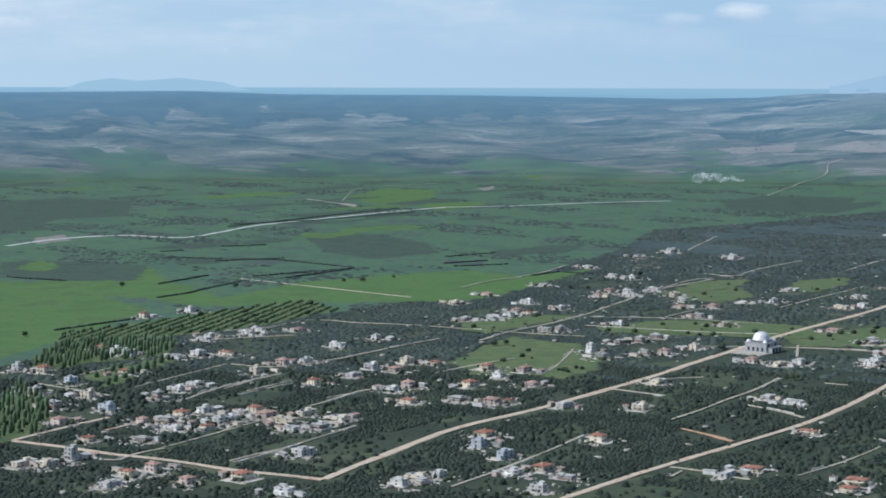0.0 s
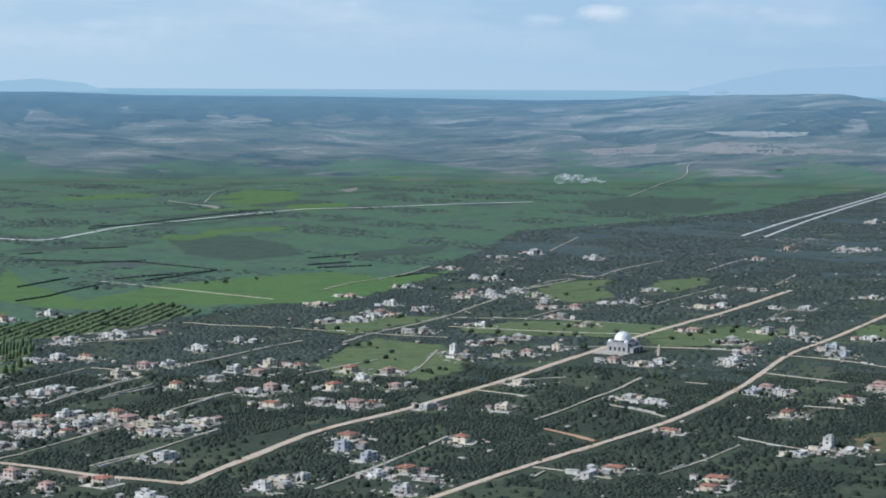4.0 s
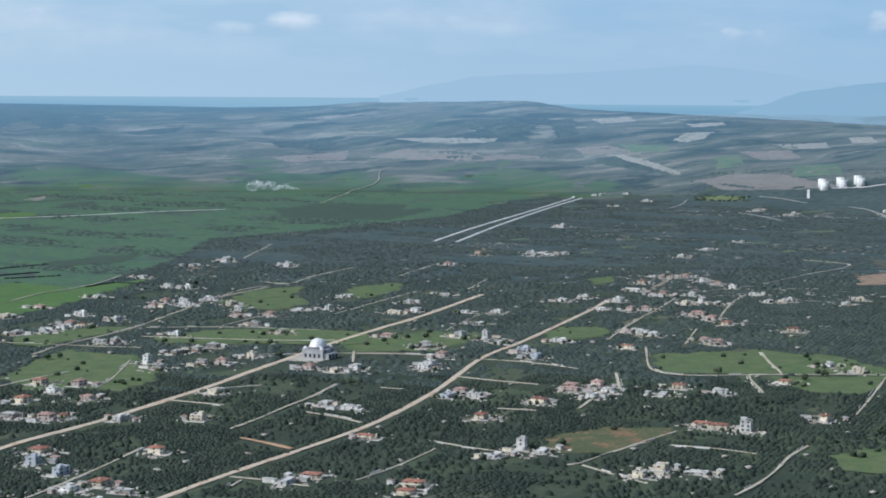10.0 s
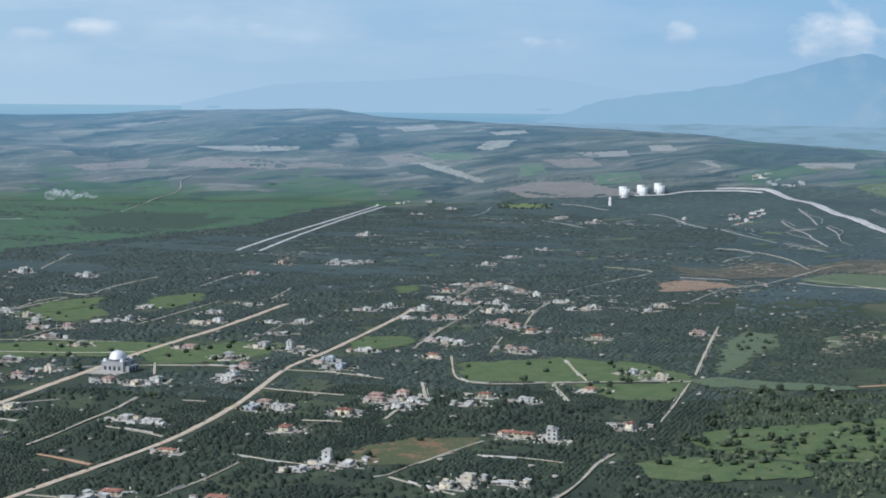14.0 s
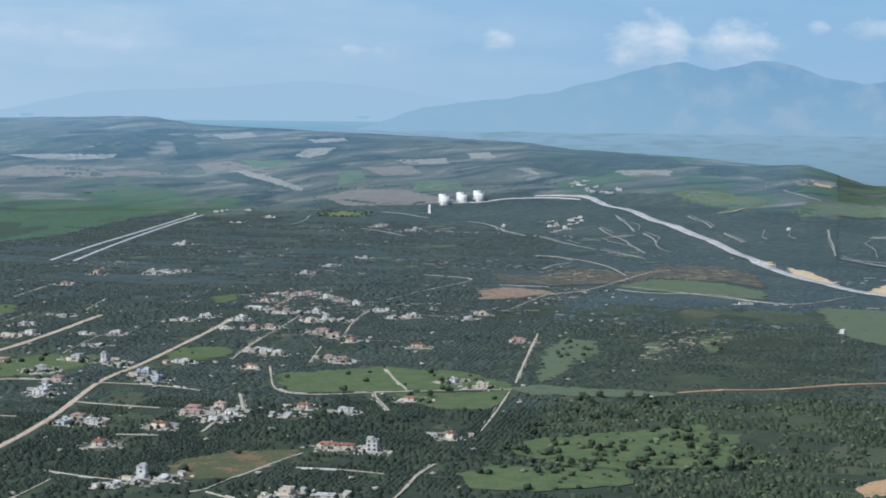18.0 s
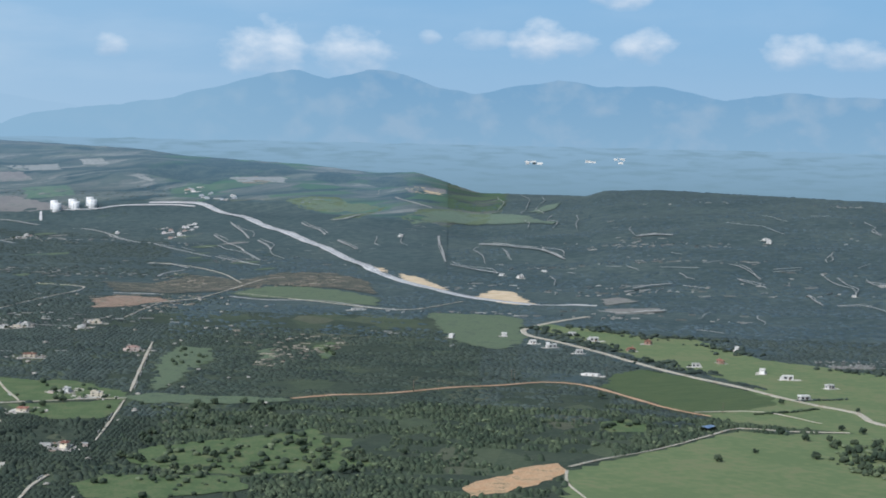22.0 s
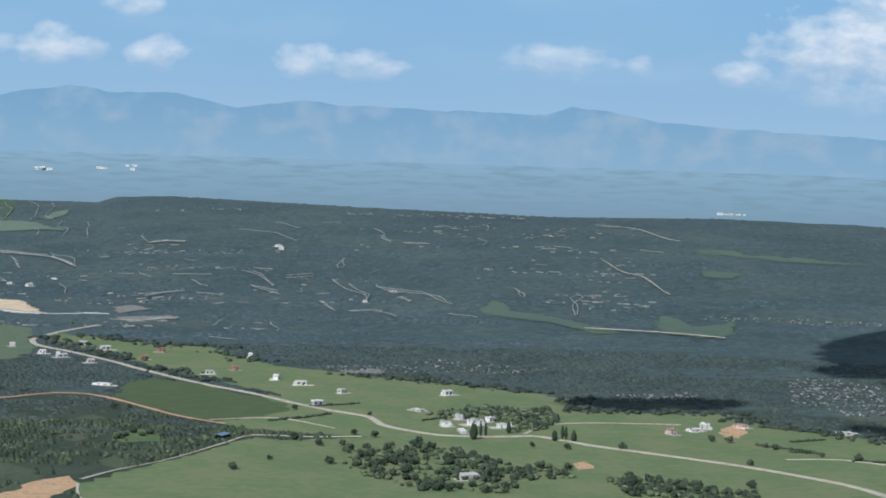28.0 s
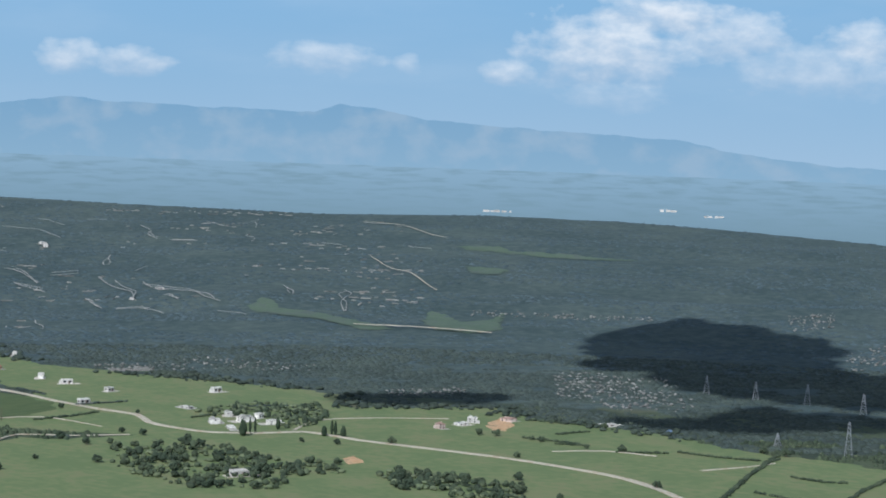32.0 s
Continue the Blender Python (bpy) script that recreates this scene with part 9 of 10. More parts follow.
# single trees
def tree_proto(seed, radius, high):
    r = random.Random(seed)
    tree = tagged(new("tree"), "round dark green tree standing in the grass", "tree", "field trees")
    bm = bmesh.new()
    top = Vector((r.uniform(-0.3, 0.3), r.uniform(-0.3, 0.3), high * 0.55))
    strut(bm, (0, 0, -0.2), top, radius * 0.13)
    for k in range(4):
        a = k * 1.57 + r.uniform(-0.4, 0.4)
        strut(bm, top * 0.7, (math.cos(a) * radius * 0.6, math.sin(a) * radius * 0.6, high * 0.7), radius * 0.07)
    part("trunk", bm, MAT["bark"], tree)
    bm = bmesh.new()
    for k in range(26):
        a, u = r.uniform(0, 6.28), math.sqrt(r.random())
        z = high * (0.38 + 0.55 * r.random())
        wide = radius * math.sqrt(max(0.05, 1 - ((z / high - 0.62) / 0.42) ** 2))
        size = radius * r.uniform(0.26, 0.42)
        got = bmesh.ops.create_icosphere(bm, subdivisions=1, radius=size, matrix=pose(math.cos(a) * u * wide * 0.85, math.sin(a) * u * wide * 0.85, z, r.uniform(0, 90), r.uniform(0, 90), 0))
        for v in got["verts"]:
            v.co += 0.35 * size * noise.noise_vector(v.co * 1.4)
    part("crown", bm, MAT["oak"], tree)
    return tree


protos = [tree_proto(11 + k, 2.0 + 0.4 * k, 3.2 + 0.6 * k) for k in range(4)]
placed = set()


def thicket(points, n):
    """Dense bushes of two greens inside an outline."""
    pts = list(points)
    p = np.array(pts)
    x, y = rng.uniform(p[:, 0].min(), p[:, 0].max(), n * 5), rng.uniform(p[:, 1].min(), p[:, 1].max(), n * 5)
    keep = np.flatnonzero(inside(pts, x, y))[: int(n * 1.4)]
    dark, light = keep[: int(len(keep) * 0.5)], keep[int(len(keep) * 0.5):]
    crowd("thicket", spots_of(x[dark], y[dark], 1.6, 2.6, 0.6), fine_shapes, MAT["oak"], "dark bushes of an overgrown thicket", "bush", 0.4)
    crowd("thicket", spots_of(x[light], y[light], 1.7, 1.8, 0.5), fine_shapes, MAT["pale_leaf"], "grey-green bushes of an overgrown thicket", "bush")


thicket(((921.3, 894.5), (953.4, 918.7), (998.8, 908), (1011.6, 870.3), (988.7, 823.7), (1007.1, 770.6), (979.4, 746.1), (948.3, 758.6), (908.8, 741.6), (875.9, 777.1), (879.8, 811.9), (892.3, 849.5)), 215)
thicket(((994.5, 730), (1021.7, 722.3), (1014.3, 688), (980, 664.6), (958, 688.4)), 70)
thicket(((1026.2, 696.2), (1020.8, 640.3), (979.8, 611.6), (958.5, 649.8)), 60)
thicket(((1125, 995), (1178.6, 995.3), (1222.9, 951.6), (1175.2, 906.2), (1127.2, 884.5), (1098.9, 889.5), (1133.6, 926.9), (1122.7, 958.8), (1095.4, 965.4)), 230)
thicket(((514.5, 1072.7), (583.5, 1105.1), (678, 1076.1), (654.5, 990), (564.3, 969.8), (496.7, 1010.3)), 50)


# scrub spilling over the edge of the valley meadow
border = [p for kind, edge in FIELDS if kind == "valley" for p in edge if p[0] > 1120 and p[1] > 560]
x, y = (np.repeat([p[k] for p in border], 5) + rng.normal(0, 9, len(border) * 5) for k in (0, 1))
keep = wave(x, y, 60, 3.0) > -0.2
crowd("border_scrub", spots_of(x[keep], y[keep], 2.1, 2.2, 0.6), fine_shapes, MAT["hill_wood"], "ragged dark scrub along the meadow's edge", "bush", 0.4)


def tree(x, y):
    k = len(placed) % 4
    placed.add((x, y))
    at = pose(x, y, float(ground_z(x, y)), 0, 0, (x * 7 + y * 13) % 360)
    if len(placed) <= 4:
        protos[k].matrix_basis = at
    else:
        copy_thing(protos[k], at)


tree(844, 908.7)
tree(1015.2, 905.1)
tree(901.6, 835.9)
tree(1100.6, 795.1)
tree(1106.3, 799.3)
tree(1115.1, 702.5)
tree(1078.8, 577.8)
tree(1187, 765.5)
tree(1189, 737.1)
tree(1186.1, 727.1)
tree(1181.2, 776.8)
tree(953, 1155.2)
tree(962.5, 1147.5)
tree(1058.3, 1069.8)
tree(903.9, 882.6)
tree(1131.5, 1308.1)
tree(1079.4, 1012)
tree(962.5, 927.2)
tree(840.5, 904.2)
tree(903, 880.7)
tree(884, 916)
tree(1071.5, 820.3)
tree(948.7, 935.5)
tree(955, 965.6)
tree(1061.6, 843)
tree(1002.3, 954.8)
tree(1006, 938.2)
tree(1188.4, 663.6)
tree(1183.4, 689.4)
tree(1187.2, 663.1)
tree(1273.3, 726.6)
tree(1040.9, 655.3)
tree(1010.9, 631.2)
tree(1000.6, 600.1)
tree(1256.9, 590.4)
tree(1255.7, 572.1)
tree(139.7, 1929.3)
tree(122.5, 1928.5)
tree(204.5, 2064.1)
tree(241, 1343.5)
tree(85.1, 1373.3)
tree(45.7, 1521.3)
tree(36.5, 1514.4)
tree(211.3, 1495.1)
tree(64.1, 1098.2)
tree(-105.1, 1990.1)
tree(-209, 1930.1)
tree(-85.4, 1991.1)
tree(-55, 2031)
tree(-340.2, 1563.2)
tree(-323.8, 1942.4)
tree(539.3, 1065.8)
tree(567.2, 1049.3)
tree(587.2, 1061.4)
tree(642.1, 1079.5)
tree(641.8, 1045.7)
tree(607.2, 1002.5)
tree(683.7, 1021.1)
tree(639.4, 1014.6)
tree(523.3, 1091)
tree(501.1, 1065.5)
tree(474.4, 1023.7)
tree(577.5, 1020.1)
tree(516.2, 1350.3)
tree(631, 1281.3)
tree(552.4, 1311.1)
tree(566.2, 1307.6)
tree(587.9, 1322)
tree(911.4, 794.5)
tree(986.4, 757.9)
tree(957.3, 870.6)
tree(901.4, 751.4)
tree(913.2, 858)
tree(952.2, 768.2)
tree(934.6, 860.1)
tree(933.3, 853.7)
tree(1007.2, 862.6)
tree(929, 774.8)
tree(922.8, 832.1)
tree(996.8, 879)
tree(939.8, 864.5)
tree(968.2, 892)
tree(963.4, 813.6)
tree(946, 846.7)
tree(997, 850.3)
tree(988.4, 829.8)
tree(969.9, 801.6)
tree(946.8, 779.9)
tree(971.2, 822.4)
tree(997.7, 889.5)
tree(956.2, 877.2)
tree(931.2, 776.3)
tree(899.2, 773.7)
tree(957.8, 761.5)
tree(889.4, 821.4)
tree(942.2, 851.5)
tree(944.3, 907.6)
tree(977.7, 843.3)
tree(959.7, 831.3)
tree(969.4, 839.9)
tree(881.6, 794)
tree(1001.7, 880.5)
tree(919.1, 750.3)
tree(928.8, 806.4)
tree(896, 778.8)
tree(935.7, 795.1)
tree(959.1, 792.2)
tree(884, 778.6)
tree(952.3, 878.1)
tree(884.6, 774.3)
tree(937.9, 860)
tree(998.5, 895.1)
tree(983.6, 750.9)
tree(887.6, 786.7)
tree(960.1, 809.9)
tree(936.5, 884.1)
tree(987.7, 838.4)
tree(983.4, 813.5)
tree(995.7, 840.7)
tree(972.7, 775.7)
tree(950.4, 792.8)
tree(999, 860.4)
tree(903.7, 787.3)
tree(939.1, 886.5)
tree(962.9, 805.4)
tree(970.5, 757)
tree(939.7, 845.8)
tree(960.9, 864.3)
tree(996.9, 784.3)
tree(896.7, 810.8)
tree(953.1, 911.7)
tree(972.3, 872.4)
tree(911.1, 816.4)
tree(916, 856.9)
tree(1005, 768.8)
tree(946.2, 861.6)
tree(942.8, 903.4)
tree(975.9, 897.8)
tree(891.1, 776.3)
tree(983, 870.5)
tree(999.1, 789.5)
tree(972.9, 783.6)
tree(914.4, 827.9)
tree(996.9, 784.7)
tree(939.5, 804.5)
tree(901.7, 825.5)
tree(959.3, 791.7)
tree(967, 871.5)
tree(911.9, 743.7)
tree(899, 768.8)
tree(934.6, 847.4)
tree(957.2, 818.8)
tree(907.3, 753.2)
tree(898.8, 805.1)
tree(887.8, 768.3)
tree(942.8, 784.7)
tree(947.3, 816.8)
tree(965.3, 906.8)
tree(923.8, 855.9)
tree(959.7, 769.7)
tree(910.8, 769.8)
tree(900.2, 795.9)
tree(987.6, 822.5)
tree(975.7, 692)
tree(978.6, 676.5)
tree(977.1, 668.3)
tree(1006.1, 688.4)
tree(999.8, 678.8)
tree(1007.6, 719.4)
tree(974.4, 693.3)
tree(964.9, 692.7)
tree(986.2, 711)
tree(980, 696.8)
tree(962.5, 684.9)
tree(987.5, 680.1)
tree(1009.8, 709.5)
tree(982.2, 690.2)
tree(1004.4, 704.1)
tree(988.7, 707.7)
tree(992.7, 684.9)
tree(986.9, 711.8)
tree(993.2, 706)
tree(1009.9, 724.6)
tree(1010, 687)
tree(981.4, 680.5)
tree(962.3, 651.5)
tree(1016.1, 676.6)
tree(1003.1, 630.5)
tree(1012.9, 642.7)
tree(1018.8, 639.2)
tree(979.1, 642.5)
tree(1007, 650)
tree(990.2, 638)
tree(1012.9, 663.9)
tree(1002.2, 669.3)
tree(972.3, 630.4)
tree(1015.7, 655.3)
tree(1008.3, 664.8)
tree(974.5, 626.1)
tree(997.9, 628.8)
tree(1020.5, 645.4)
tree(591.5, 1013.8)
tree(630.4, 1053.7)
tree(621.6, 983.9)
tree(598.8, 996.4)
tree(506.2, 1014.4)
tree(656.6, 1029.2)
tree(609.9, 1004.6)
tree(546.1, 1034.1)
tree(536.4, 1031.2)
tree(614.2, 982.5)
tree(564.2, 1005)
tree(600.1, 1083.5)
tree(527.5, 1071.6)
tree(646.6, 1081.3)
tree(632, 1029.7)
tree(570.9, 986.1)
tree(578.6, 1084.9)
tree(528.3, 1077.8)
tree(573.4, 1065.5)
tree(629.4, 1007.7)
tree(643.4, 1020)
tree(533.1, 1039.9)
tree(654, 1246.2)
tree(648, 1177.7)
tree(661.2, 1239.8)
tree(561.9, 1132.1)
tree(699, 1254.2)
tree(620.9, 1202)
tree(631.2, 1176.5)
tree(697.8, 1214.7)
tree(631.9, 1209.2)
tree(679.1, 1205.1)
tree(607.1, 1169.9)
tree(666.9, 1264.8)
tree(567.6, 1151.5)
tree(579.8, 1159.4)
tree(647.7, 1189.7)
tree(622.7, 1150.1)
tree(629.1, 1181.1)
tree(690.9, 1226)
tree(665.3, 1254.3)
tree(680.4, 1264.1)
tree(650.6, 1173.5)
tree(686.1, 1218)
tree(692.5, 1226.4)
tree(706.1, 1241.7)
tree(578.8, 1160.5)


def cypress(x, y, radius, high):
    t = tagged(new("cypress"), "tall dark cypress tree beside the road", "tree", "cypresses")
    t.matrix_basis = pose(x, y, 0, 0, 0, x % 90)
    part("trunk", lathe([(0.25, -0.2), (0.2, 1.4)], 8), MAT["bark"], t)
    r = random.Random(int(x))
    bm = bmesh.new()
    for k in range(34):
        z = high * (0.1 + 0.85 * k / 34)
        wide = radius * min(1.0, 3.2 * (z / high)) * (1 - (z / high) ** 2.2) ** 0.6
        a = r.uniform(0, 6.28)
        got = bmesh.ops.create_icosphere(bm, subdivisions=1, radius=max(0.3, wide * 0.62), matrix=pose(math.cos(a) * wide * 0.42, math.sin(a) * wide * 0.42, z))
        for v in got["verts"]:
            v.co += 0.25 * noise.noise_vector(v.co * 2.1)
            v.co.z = z + (v.co.z - z) * 1.8
    part("crown", bm, MAT["cypress"], t)


cypress(1053.9, 889, 3.4, 12)
cypress(1067, 893.7, 1.3, 11)
cypress(1069.5, 891.1, 1.3, 12)
cypress(1095.3, 891.4, 2.0, 9)
cypress(1096.2, 850.7, 2.6, 7)
cypress(1100, 846.8, 1.4, 12)
cypress(1101.8, 845, 1.5, 11)
cypress(1101.3, 837.7, 2.4, 8)


# ---- limestone outcrops on the near hill ----
def outcrop(points, n, size):
    pts = list(points)
    p = np.array(pts)
    x, y = rng.uniform(p[:, 0].min(), p[:, 0].max(), n * 4), rng.uniform(p[:, 1].min(), p[:, 1].max(), n * 4)
    keep = np.flatnonzero(inside(pts, x, y))[:n]
    crowd("rock_outcrop", spots_of(x[keep], y[keep], size * 0.75, size * 0.8, 0.85), clump_shapes(5, 1, 0.6, 200.0), MAT["rock"], "pale limestone rocks breaking through the scrub", "rock")


outcrop(((1290.2, 1221), (1394.1, 1230.3), (1425.9, 1116.1), (1390, 1087.9), (1324.8, 1168.8), (1261.3, 1188.9)), 163, 1.2)
outcrop(((1330.5, 969), (1397, 932.1), (1364.8, 910.4), (1305.4, 942.7)), 108, 1.4)
outcrop(((1524.3, 922), (1571.7, 896.6), (1601.4, 848), (1450.6, 738.6), (1389.3, 734.7), (1373.2, 782.4), (1408.4, 847.6)), 353, 1.3)
outcrop(((2115.4, 965.1), (2185.6, 932.5), (2064.5, 884.8), (1988.9, 897.5)), 136, 1.3)
outcrop(((1557.7, 942.5), (1582.5, 904.5), (1474.3, 791.9), (1416.2, 808.6), (1428.2, 859.7)), 217, 1.3)
outcrop(((1928.8, 821.3), (2004.8, 793.3), (1813.1, 716.4), (1789.5, 745.3)), 108, 1.3)
outcrop(((1275.5, 1252.8), (1311.1, 1225.7), (1289.7, 1186.6), (1250.9, 1216.4)), 67, 1.3)
outcrop(((1919.6, 1275.3), (1972.8, 1164.2), (1950.6, 1150.9), (1893.3, 1257.6)), 94, 1.3)
outcrop(((1967.8, 1177.8), (2001.8, 1078.9), (1970.4, 1061.8), (1934.4, 1157.6)), 94, 1.3)


# ---- far backdrop: sea, plain and mountains ----
def glow_material(name, low, high, z0, z1, speck, rough_scale, light=0.75, flat=4.0, base=(0.0, 0.0, 0.0)):
    """Far land with haze put into its glow: it gives off most of its pale light itself."""
    m = bpy.data.materials.new(name)
    m.use_nodes = True
    n, l = m.node_tree.nodes, m.node_tree.links
    bsdf = n["Principled BSDF"]
    geo, sep = n.new("ShaderNodeNewGeometry"), n.new("ShaderNodeSeparateXYZ")
    l.new(geo.outputs["Position"], sep.inputs[0])
    up = n.new("ShaderNodeMapRange")
    up.inputs[1].default_value, up.inputs[2].default_value = z0, z1
    l.new(sep.outputs[2], up.inputs[0])
    squash = n.new("ShaderNodeVectorMath")
    squash.operation = "MULTIPLY"
    squash.inputs[1].default_value = (1, 1, flat)
    l.new(geo.outputs["Position"], squash.inputs[0])
    tex = n.new("ShaderNodeTexNoise")
    tex.inputs["Scale"].default_value, tex.inputs["Detail"].default_value = 1 / rough_scale, 6
    l.new(squash.outputs[0], tex.inputs["Vector"])
    mix, tint = n.new("ShaderNodeMix"), n.new("ShaderNodeMix")
    mix.data_type = tint.data_type = "RGBA"
    mix.inputs[6].default_value, mix.inputs[7].default_value = (*low, 1), (*high, 1)
    l.new(up.outputs[0], mix.inputs[0])
    patch = n.new("ShaderNodeMapRange")
    patch.inputs[1].default_value, patch.inputs[2].default_value, patch.inputs[4].default_value = 0.46, 0.66, 0.75
    l.new(tex.outputs[0], patch.inputs[0])
    l.new(patch.outputs[0], tint.inputs[0])
    l.new(mix.outputs[2], tint.inputs[6])
    tint.inputs[7].default_value = (*speck, 1)
    # mix towards one pale blue by the dim attribute, imitating thicker haze
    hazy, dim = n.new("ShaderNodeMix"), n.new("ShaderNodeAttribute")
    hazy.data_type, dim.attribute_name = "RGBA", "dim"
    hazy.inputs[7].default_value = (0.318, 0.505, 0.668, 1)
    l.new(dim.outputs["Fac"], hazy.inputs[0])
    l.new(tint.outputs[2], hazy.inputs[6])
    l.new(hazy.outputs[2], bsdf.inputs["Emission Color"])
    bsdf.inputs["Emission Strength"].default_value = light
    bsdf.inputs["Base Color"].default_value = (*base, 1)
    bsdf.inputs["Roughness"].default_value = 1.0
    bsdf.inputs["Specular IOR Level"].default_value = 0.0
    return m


def ridge(name, profile, far, foot, mat, label, category, rough=0.03, seed=0.0, depth=0.0):
    """A far range: its crest follows (azimuth, elevation); the slope leans back and is folded by noise."""
    az = np.arange(profile[0][0], profile[-1][0] + 0.01, 0.12)
    el = np.interp(az, [p[0] for p in profile], [p[1] for p in profile])
    el = el + np.array([rough * (noise.noise((a * 1.1 + seed, 0, 0)) + 0.5 * noise.noise((a * 3.3 + seed, 0, 5))) for a in az])
    verts, faces, rows = [], [], 9
    for a, e_top in zip(az, el):
        for k in range(rows):
            f = k / (rows - 1)
            d = far - depth * (1 - f) + (14 * noise.noise((a * 1.3, f * 3, seed)) if 0 < k < rows - 1 else 0)
            e = foot + (e_top - foot) * f
            verts.append((d * math.sin(radians(a)), d * math.cos(radians(a)), EYE + d * math.tan(radians(e))))
    for i in range(len(az) - 1):
        for k in range(rows - 1):
            q = i * rows + k
            faces.append((q, q + rows, q + rows + 1, q + 1))
    ob = mesh_object(name, verts, faces, mat, smooth=True)
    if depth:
        # the west end of the range fades to a haze tone put into its glow
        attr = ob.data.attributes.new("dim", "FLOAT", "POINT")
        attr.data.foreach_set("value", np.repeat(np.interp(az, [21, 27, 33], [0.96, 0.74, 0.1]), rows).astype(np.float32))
    return tagged(ob, label, category, kind="structure")


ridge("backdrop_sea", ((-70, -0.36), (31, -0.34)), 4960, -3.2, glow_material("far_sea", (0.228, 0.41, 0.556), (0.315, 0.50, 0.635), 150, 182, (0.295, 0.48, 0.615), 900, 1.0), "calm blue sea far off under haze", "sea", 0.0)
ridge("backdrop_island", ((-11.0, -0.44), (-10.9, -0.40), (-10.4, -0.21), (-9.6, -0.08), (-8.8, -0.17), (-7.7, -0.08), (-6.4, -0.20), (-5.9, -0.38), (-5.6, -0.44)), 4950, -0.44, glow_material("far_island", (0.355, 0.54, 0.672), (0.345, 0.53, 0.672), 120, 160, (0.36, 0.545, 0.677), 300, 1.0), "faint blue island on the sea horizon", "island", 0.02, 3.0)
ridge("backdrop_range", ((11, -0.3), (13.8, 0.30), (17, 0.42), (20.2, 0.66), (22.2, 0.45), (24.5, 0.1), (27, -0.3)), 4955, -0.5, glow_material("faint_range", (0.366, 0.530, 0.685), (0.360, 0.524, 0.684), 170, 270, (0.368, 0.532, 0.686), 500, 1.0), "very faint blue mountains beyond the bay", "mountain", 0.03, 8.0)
# pale noise patches in the mountains' glow imitate sunlit faces
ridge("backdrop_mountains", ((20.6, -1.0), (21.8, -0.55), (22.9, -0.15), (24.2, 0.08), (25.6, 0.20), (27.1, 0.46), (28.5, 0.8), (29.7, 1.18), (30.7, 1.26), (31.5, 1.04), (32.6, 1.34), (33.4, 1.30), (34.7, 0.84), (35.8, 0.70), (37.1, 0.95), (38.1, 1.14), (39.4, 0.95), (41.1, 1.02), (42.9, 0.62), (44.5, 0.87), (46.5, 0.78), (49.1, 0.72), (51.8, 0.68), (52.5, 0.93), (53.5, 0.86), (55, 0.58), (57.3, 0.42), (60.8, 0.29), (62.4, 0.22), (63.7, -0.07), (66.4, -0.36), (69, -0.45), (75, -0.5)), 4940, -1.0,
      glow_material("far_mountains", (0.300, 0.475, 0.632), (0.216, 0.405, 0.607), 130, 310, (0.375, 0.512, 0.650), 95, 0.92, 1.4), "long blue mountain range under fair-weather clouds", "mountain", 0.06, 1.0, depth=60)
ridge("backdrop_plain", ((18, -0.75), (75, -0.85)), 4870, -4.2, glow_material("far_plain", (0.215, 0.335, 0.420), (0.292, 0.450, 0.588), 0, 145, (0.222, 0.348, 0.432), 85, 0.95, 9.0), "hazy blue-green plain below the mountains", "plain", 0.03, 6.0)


# ---- works and sheds on the far plain ----
def far_works(az, el, n):
    d = 4864.0
    at = pose(d * math.sin(radians(az)), d * math.cos(radians(az)), EYE + d * math.tan(radians(el)) - 4, 0, 0, -az)
    works = tagged(new("factory"), "white factory sheds on the hazy plain", "factory", "far works")
    works.matrix_basis = at
    r = random.Random(int(az * 10))
    for k in range(n):
        w = r.uniform(6, 16)
        part("shed", boxes(((k - n / 2) * 14 + r.uniform(-4, 4), r.uniform(-8, 8), 0, w, 8, r.uniform(3, 6))), MAT["white"], works)


for az, el, n in ((37.57, -1.26, 3), (39.20, -1.18, 2), (40.15, -1.20, 2), (57.28, -1.98, 5), (37.42, -1.20, 2), (62.15, -1.80, 3), (63.48, -1.92, 4), (40.02, -1.10, 2)):
    far_works(az, el, n)

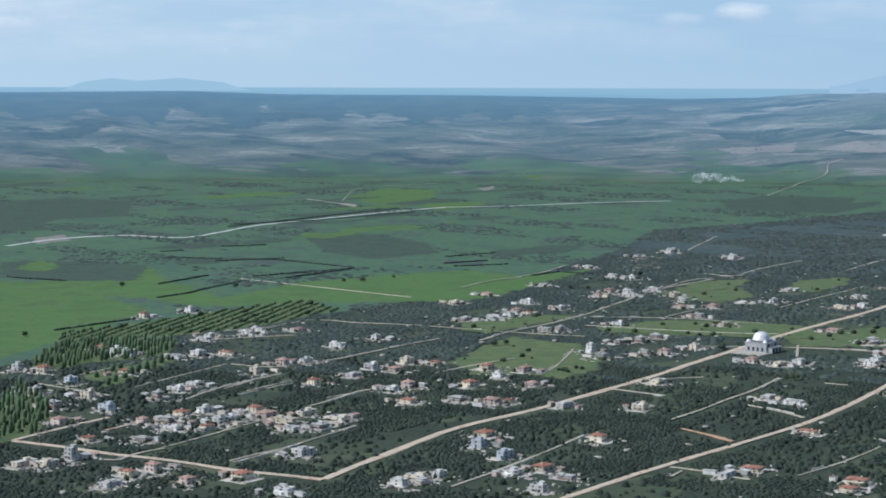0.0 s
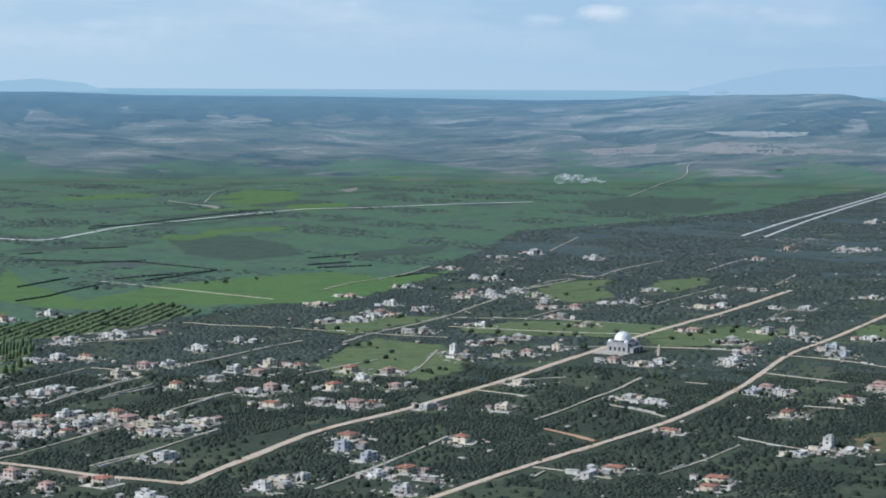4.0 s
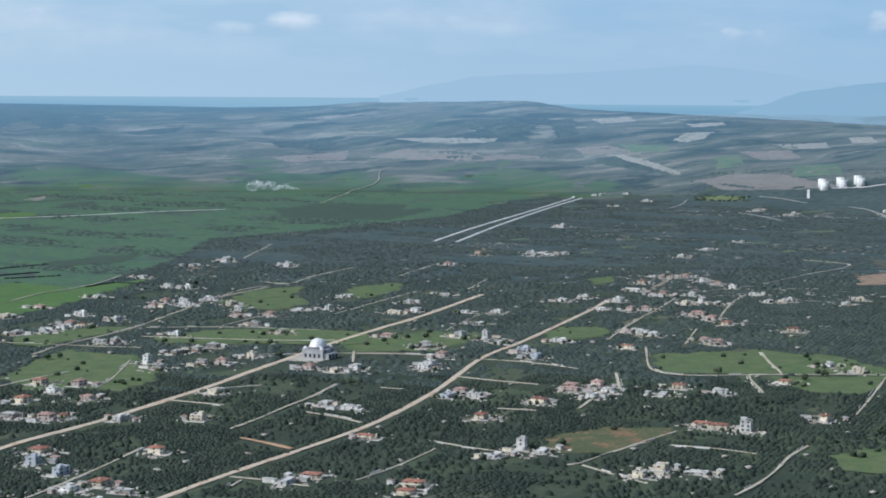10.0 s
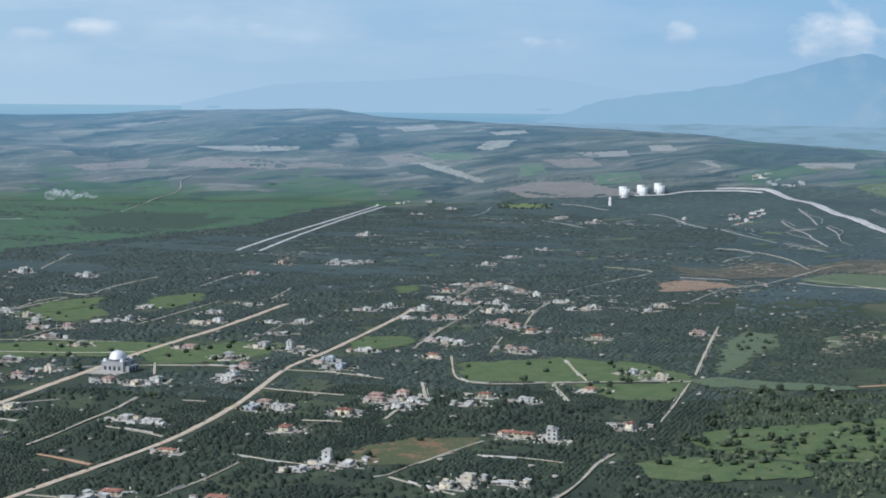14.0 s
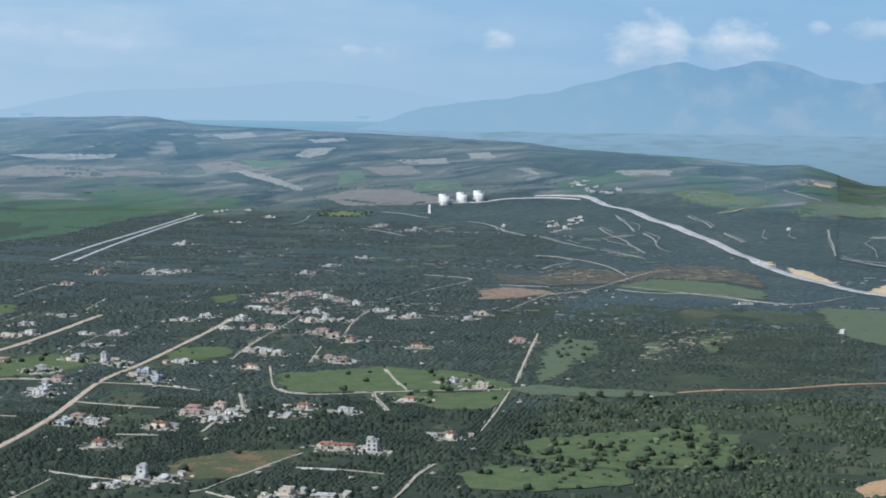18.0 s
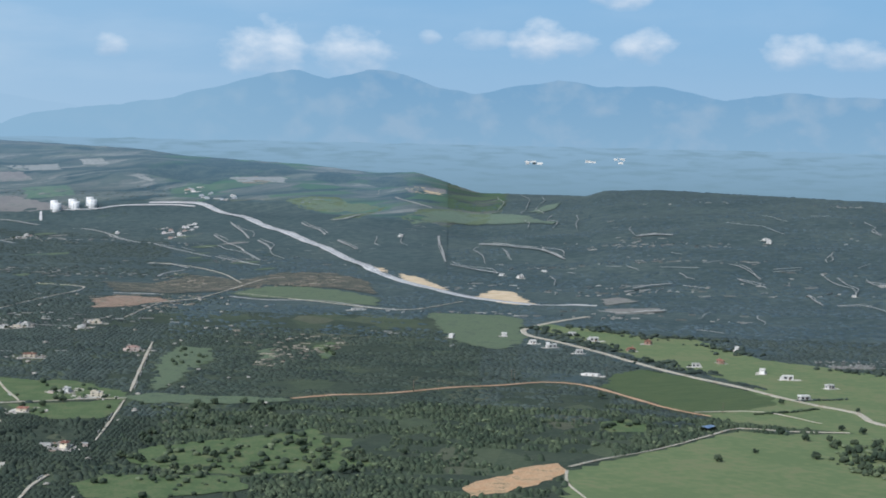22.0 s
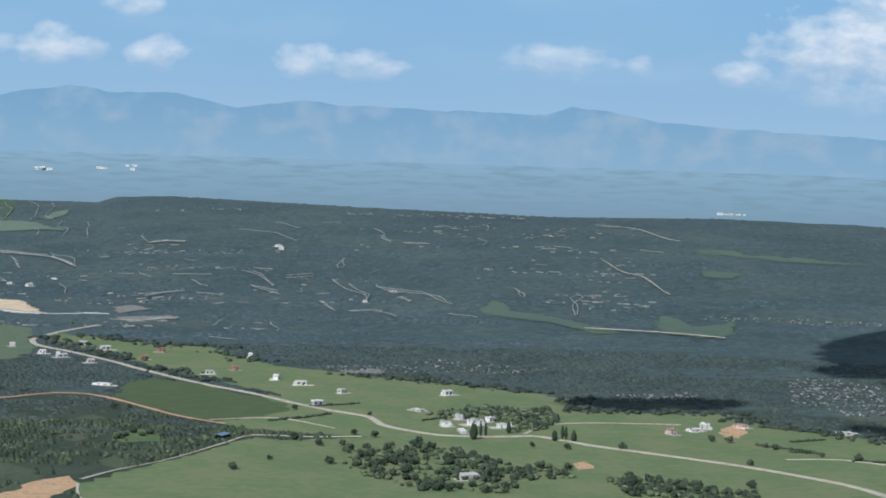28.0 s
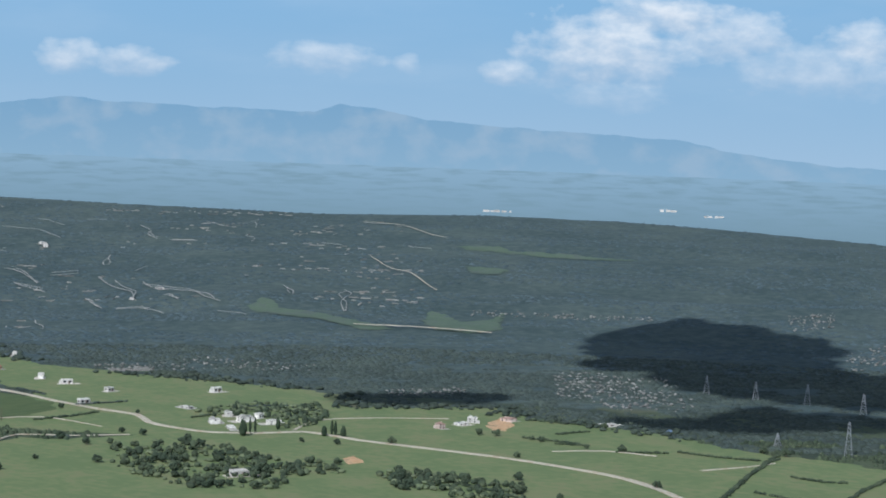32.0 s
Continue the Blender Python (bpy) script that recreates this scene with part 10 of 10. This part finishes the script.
# ---- smoke of a field fire on the plain ----
def build_smoke(x, y):
    m = bpy.data.materials.new("thin_smoke")
    m.use_nodes = True
    n, l = m.node_tree.nodes, m.node_tree.links
    bsdf = n["Principled BSDF"]
    bsdf.inputs["Base Color"].default_value = (0.9, 0.92, 0.94, 1)
    bsdf.inputs["Roughness"].default_value = 1.0
    geo, tex, thin = n.new("ShaderNodeNewGeometry"), n.new("ShaderNodeTexNoise"), n.new("ShaderNodeMapRange")
    tex.inputs["Scale"].default_value = 0.12
    thin.inputs[1].default_value, thin.inputs[2].default_value, thin.inputs[4].default_value = 0.38, 0.75, 0.30
    l.new(geo.outputs["Position"], tex.inputs["Vector"])
    l.new(tex.outputs[0], thin.inputs[0])
    l.new(thin.outputs[0], bsdf.inputs["Alpha"])
    bm = bmesh.new()
    r = random.Random(4)
    for k in range(13):
        f = k / 13
        size = 3 + 5 * f
        cx, cy = x - 95 * f, y + r.uniform(-10, 10)
        got = bmesh.ops.create_icosphere(bm, subdivisions=3, radius=size, matrix=pose(cx, cy, 5 + 9 * r.random() + 5 * f))
        for v in got["verts"]:
            v.co += 0.45 * size * noise.noise_vector(v.co / size)
            v.co.x += 0.9 * (v.co.x - cx)
    for f in bm.faces:
        f.smooth = True
    tagged(part("smoke", bm, m, None), "thin white smoke drifting from a field fire", "smoke", kind="stuff")


build_smoke(583.6, 3861.9)

# ---- bare stony spots and rubble among the plots ----
x, y = scatter(-15, 30, 860, 2300, 21.0)
keep = free(x, y, taken >= 4) & (rng.random(len(x)) < 0.14)
crowd("rubble", spots_of(x[keep], y[keep], 1.7, 1.5, 0.6) * np.array([1, 1, 1, 0.9, 1]), clump_shapes(5, 1, 0.7, 300.0), MAT["patio"], "pale rubble and bare stony spots among the plots", "rubble")

# ---- clouds overhead that shade the far hillside ----
def build_cloud(shade, high=900.0):
    """A bank of puffs whose shadow falls on the given stretch of land."""
    edge = list(shade)
    p = np.array(edge, float)
    step = 24.0
    u, v = np.meshgrid(np.arange(p[:, 0].min(), p[:, 0].max(), step), np.arange(p[:, 1].min(), p[:, 1].max(), step))
    x, y = u.ravel() + rng.uniform(-5, 5, u.size), v.ravel() + rng.uniform(-5, 5, u.size)
    keep = inside(edge, x, y)
    x, y = x[keep], y[keep]
    z = ground_z(x, y)
    away = sun_way * (high / sun_way.z)
    bm = bmesh.new()
    for cx, cy, cz in zip(x, y, z):
        size = rng.uniform(15, 24)
        got = bmesh.ops.create_icosphere(bm, subdivisions=2, radius=size, matrix=pose(cx + away.x, cy + away.y, cz + high + rng.uniform(-6, 10)))
    ob = part("cloud", bm, MAT["cloud"], None)
    tagged(ob, "white fair-weather cloud high over the hills", "cloud", kind="structure")


build_cloud(((1787, 1044), (1905, 1053), (2013, 1040), (1992, 965), (1962, 884), (1961, 847), (1803, 772), (1766, 730), (1805, 713), (1794, 668), (1560, 580), (1552, 612), (1535, 664), (1526, 737), (1539, 804), (1629, 875), (1601, 914)))
build_cloud(((1279, 977), (1311, 943), (1362, 911), (1372, 863), (1321, 884), (1277, 919), (1263, 947)))
build_cloud(((1346, 766), (1374, 712), (1449, 700), (1488, 643), (1486, 586), (1440, 567), (1349, 651), (1312, 713)))
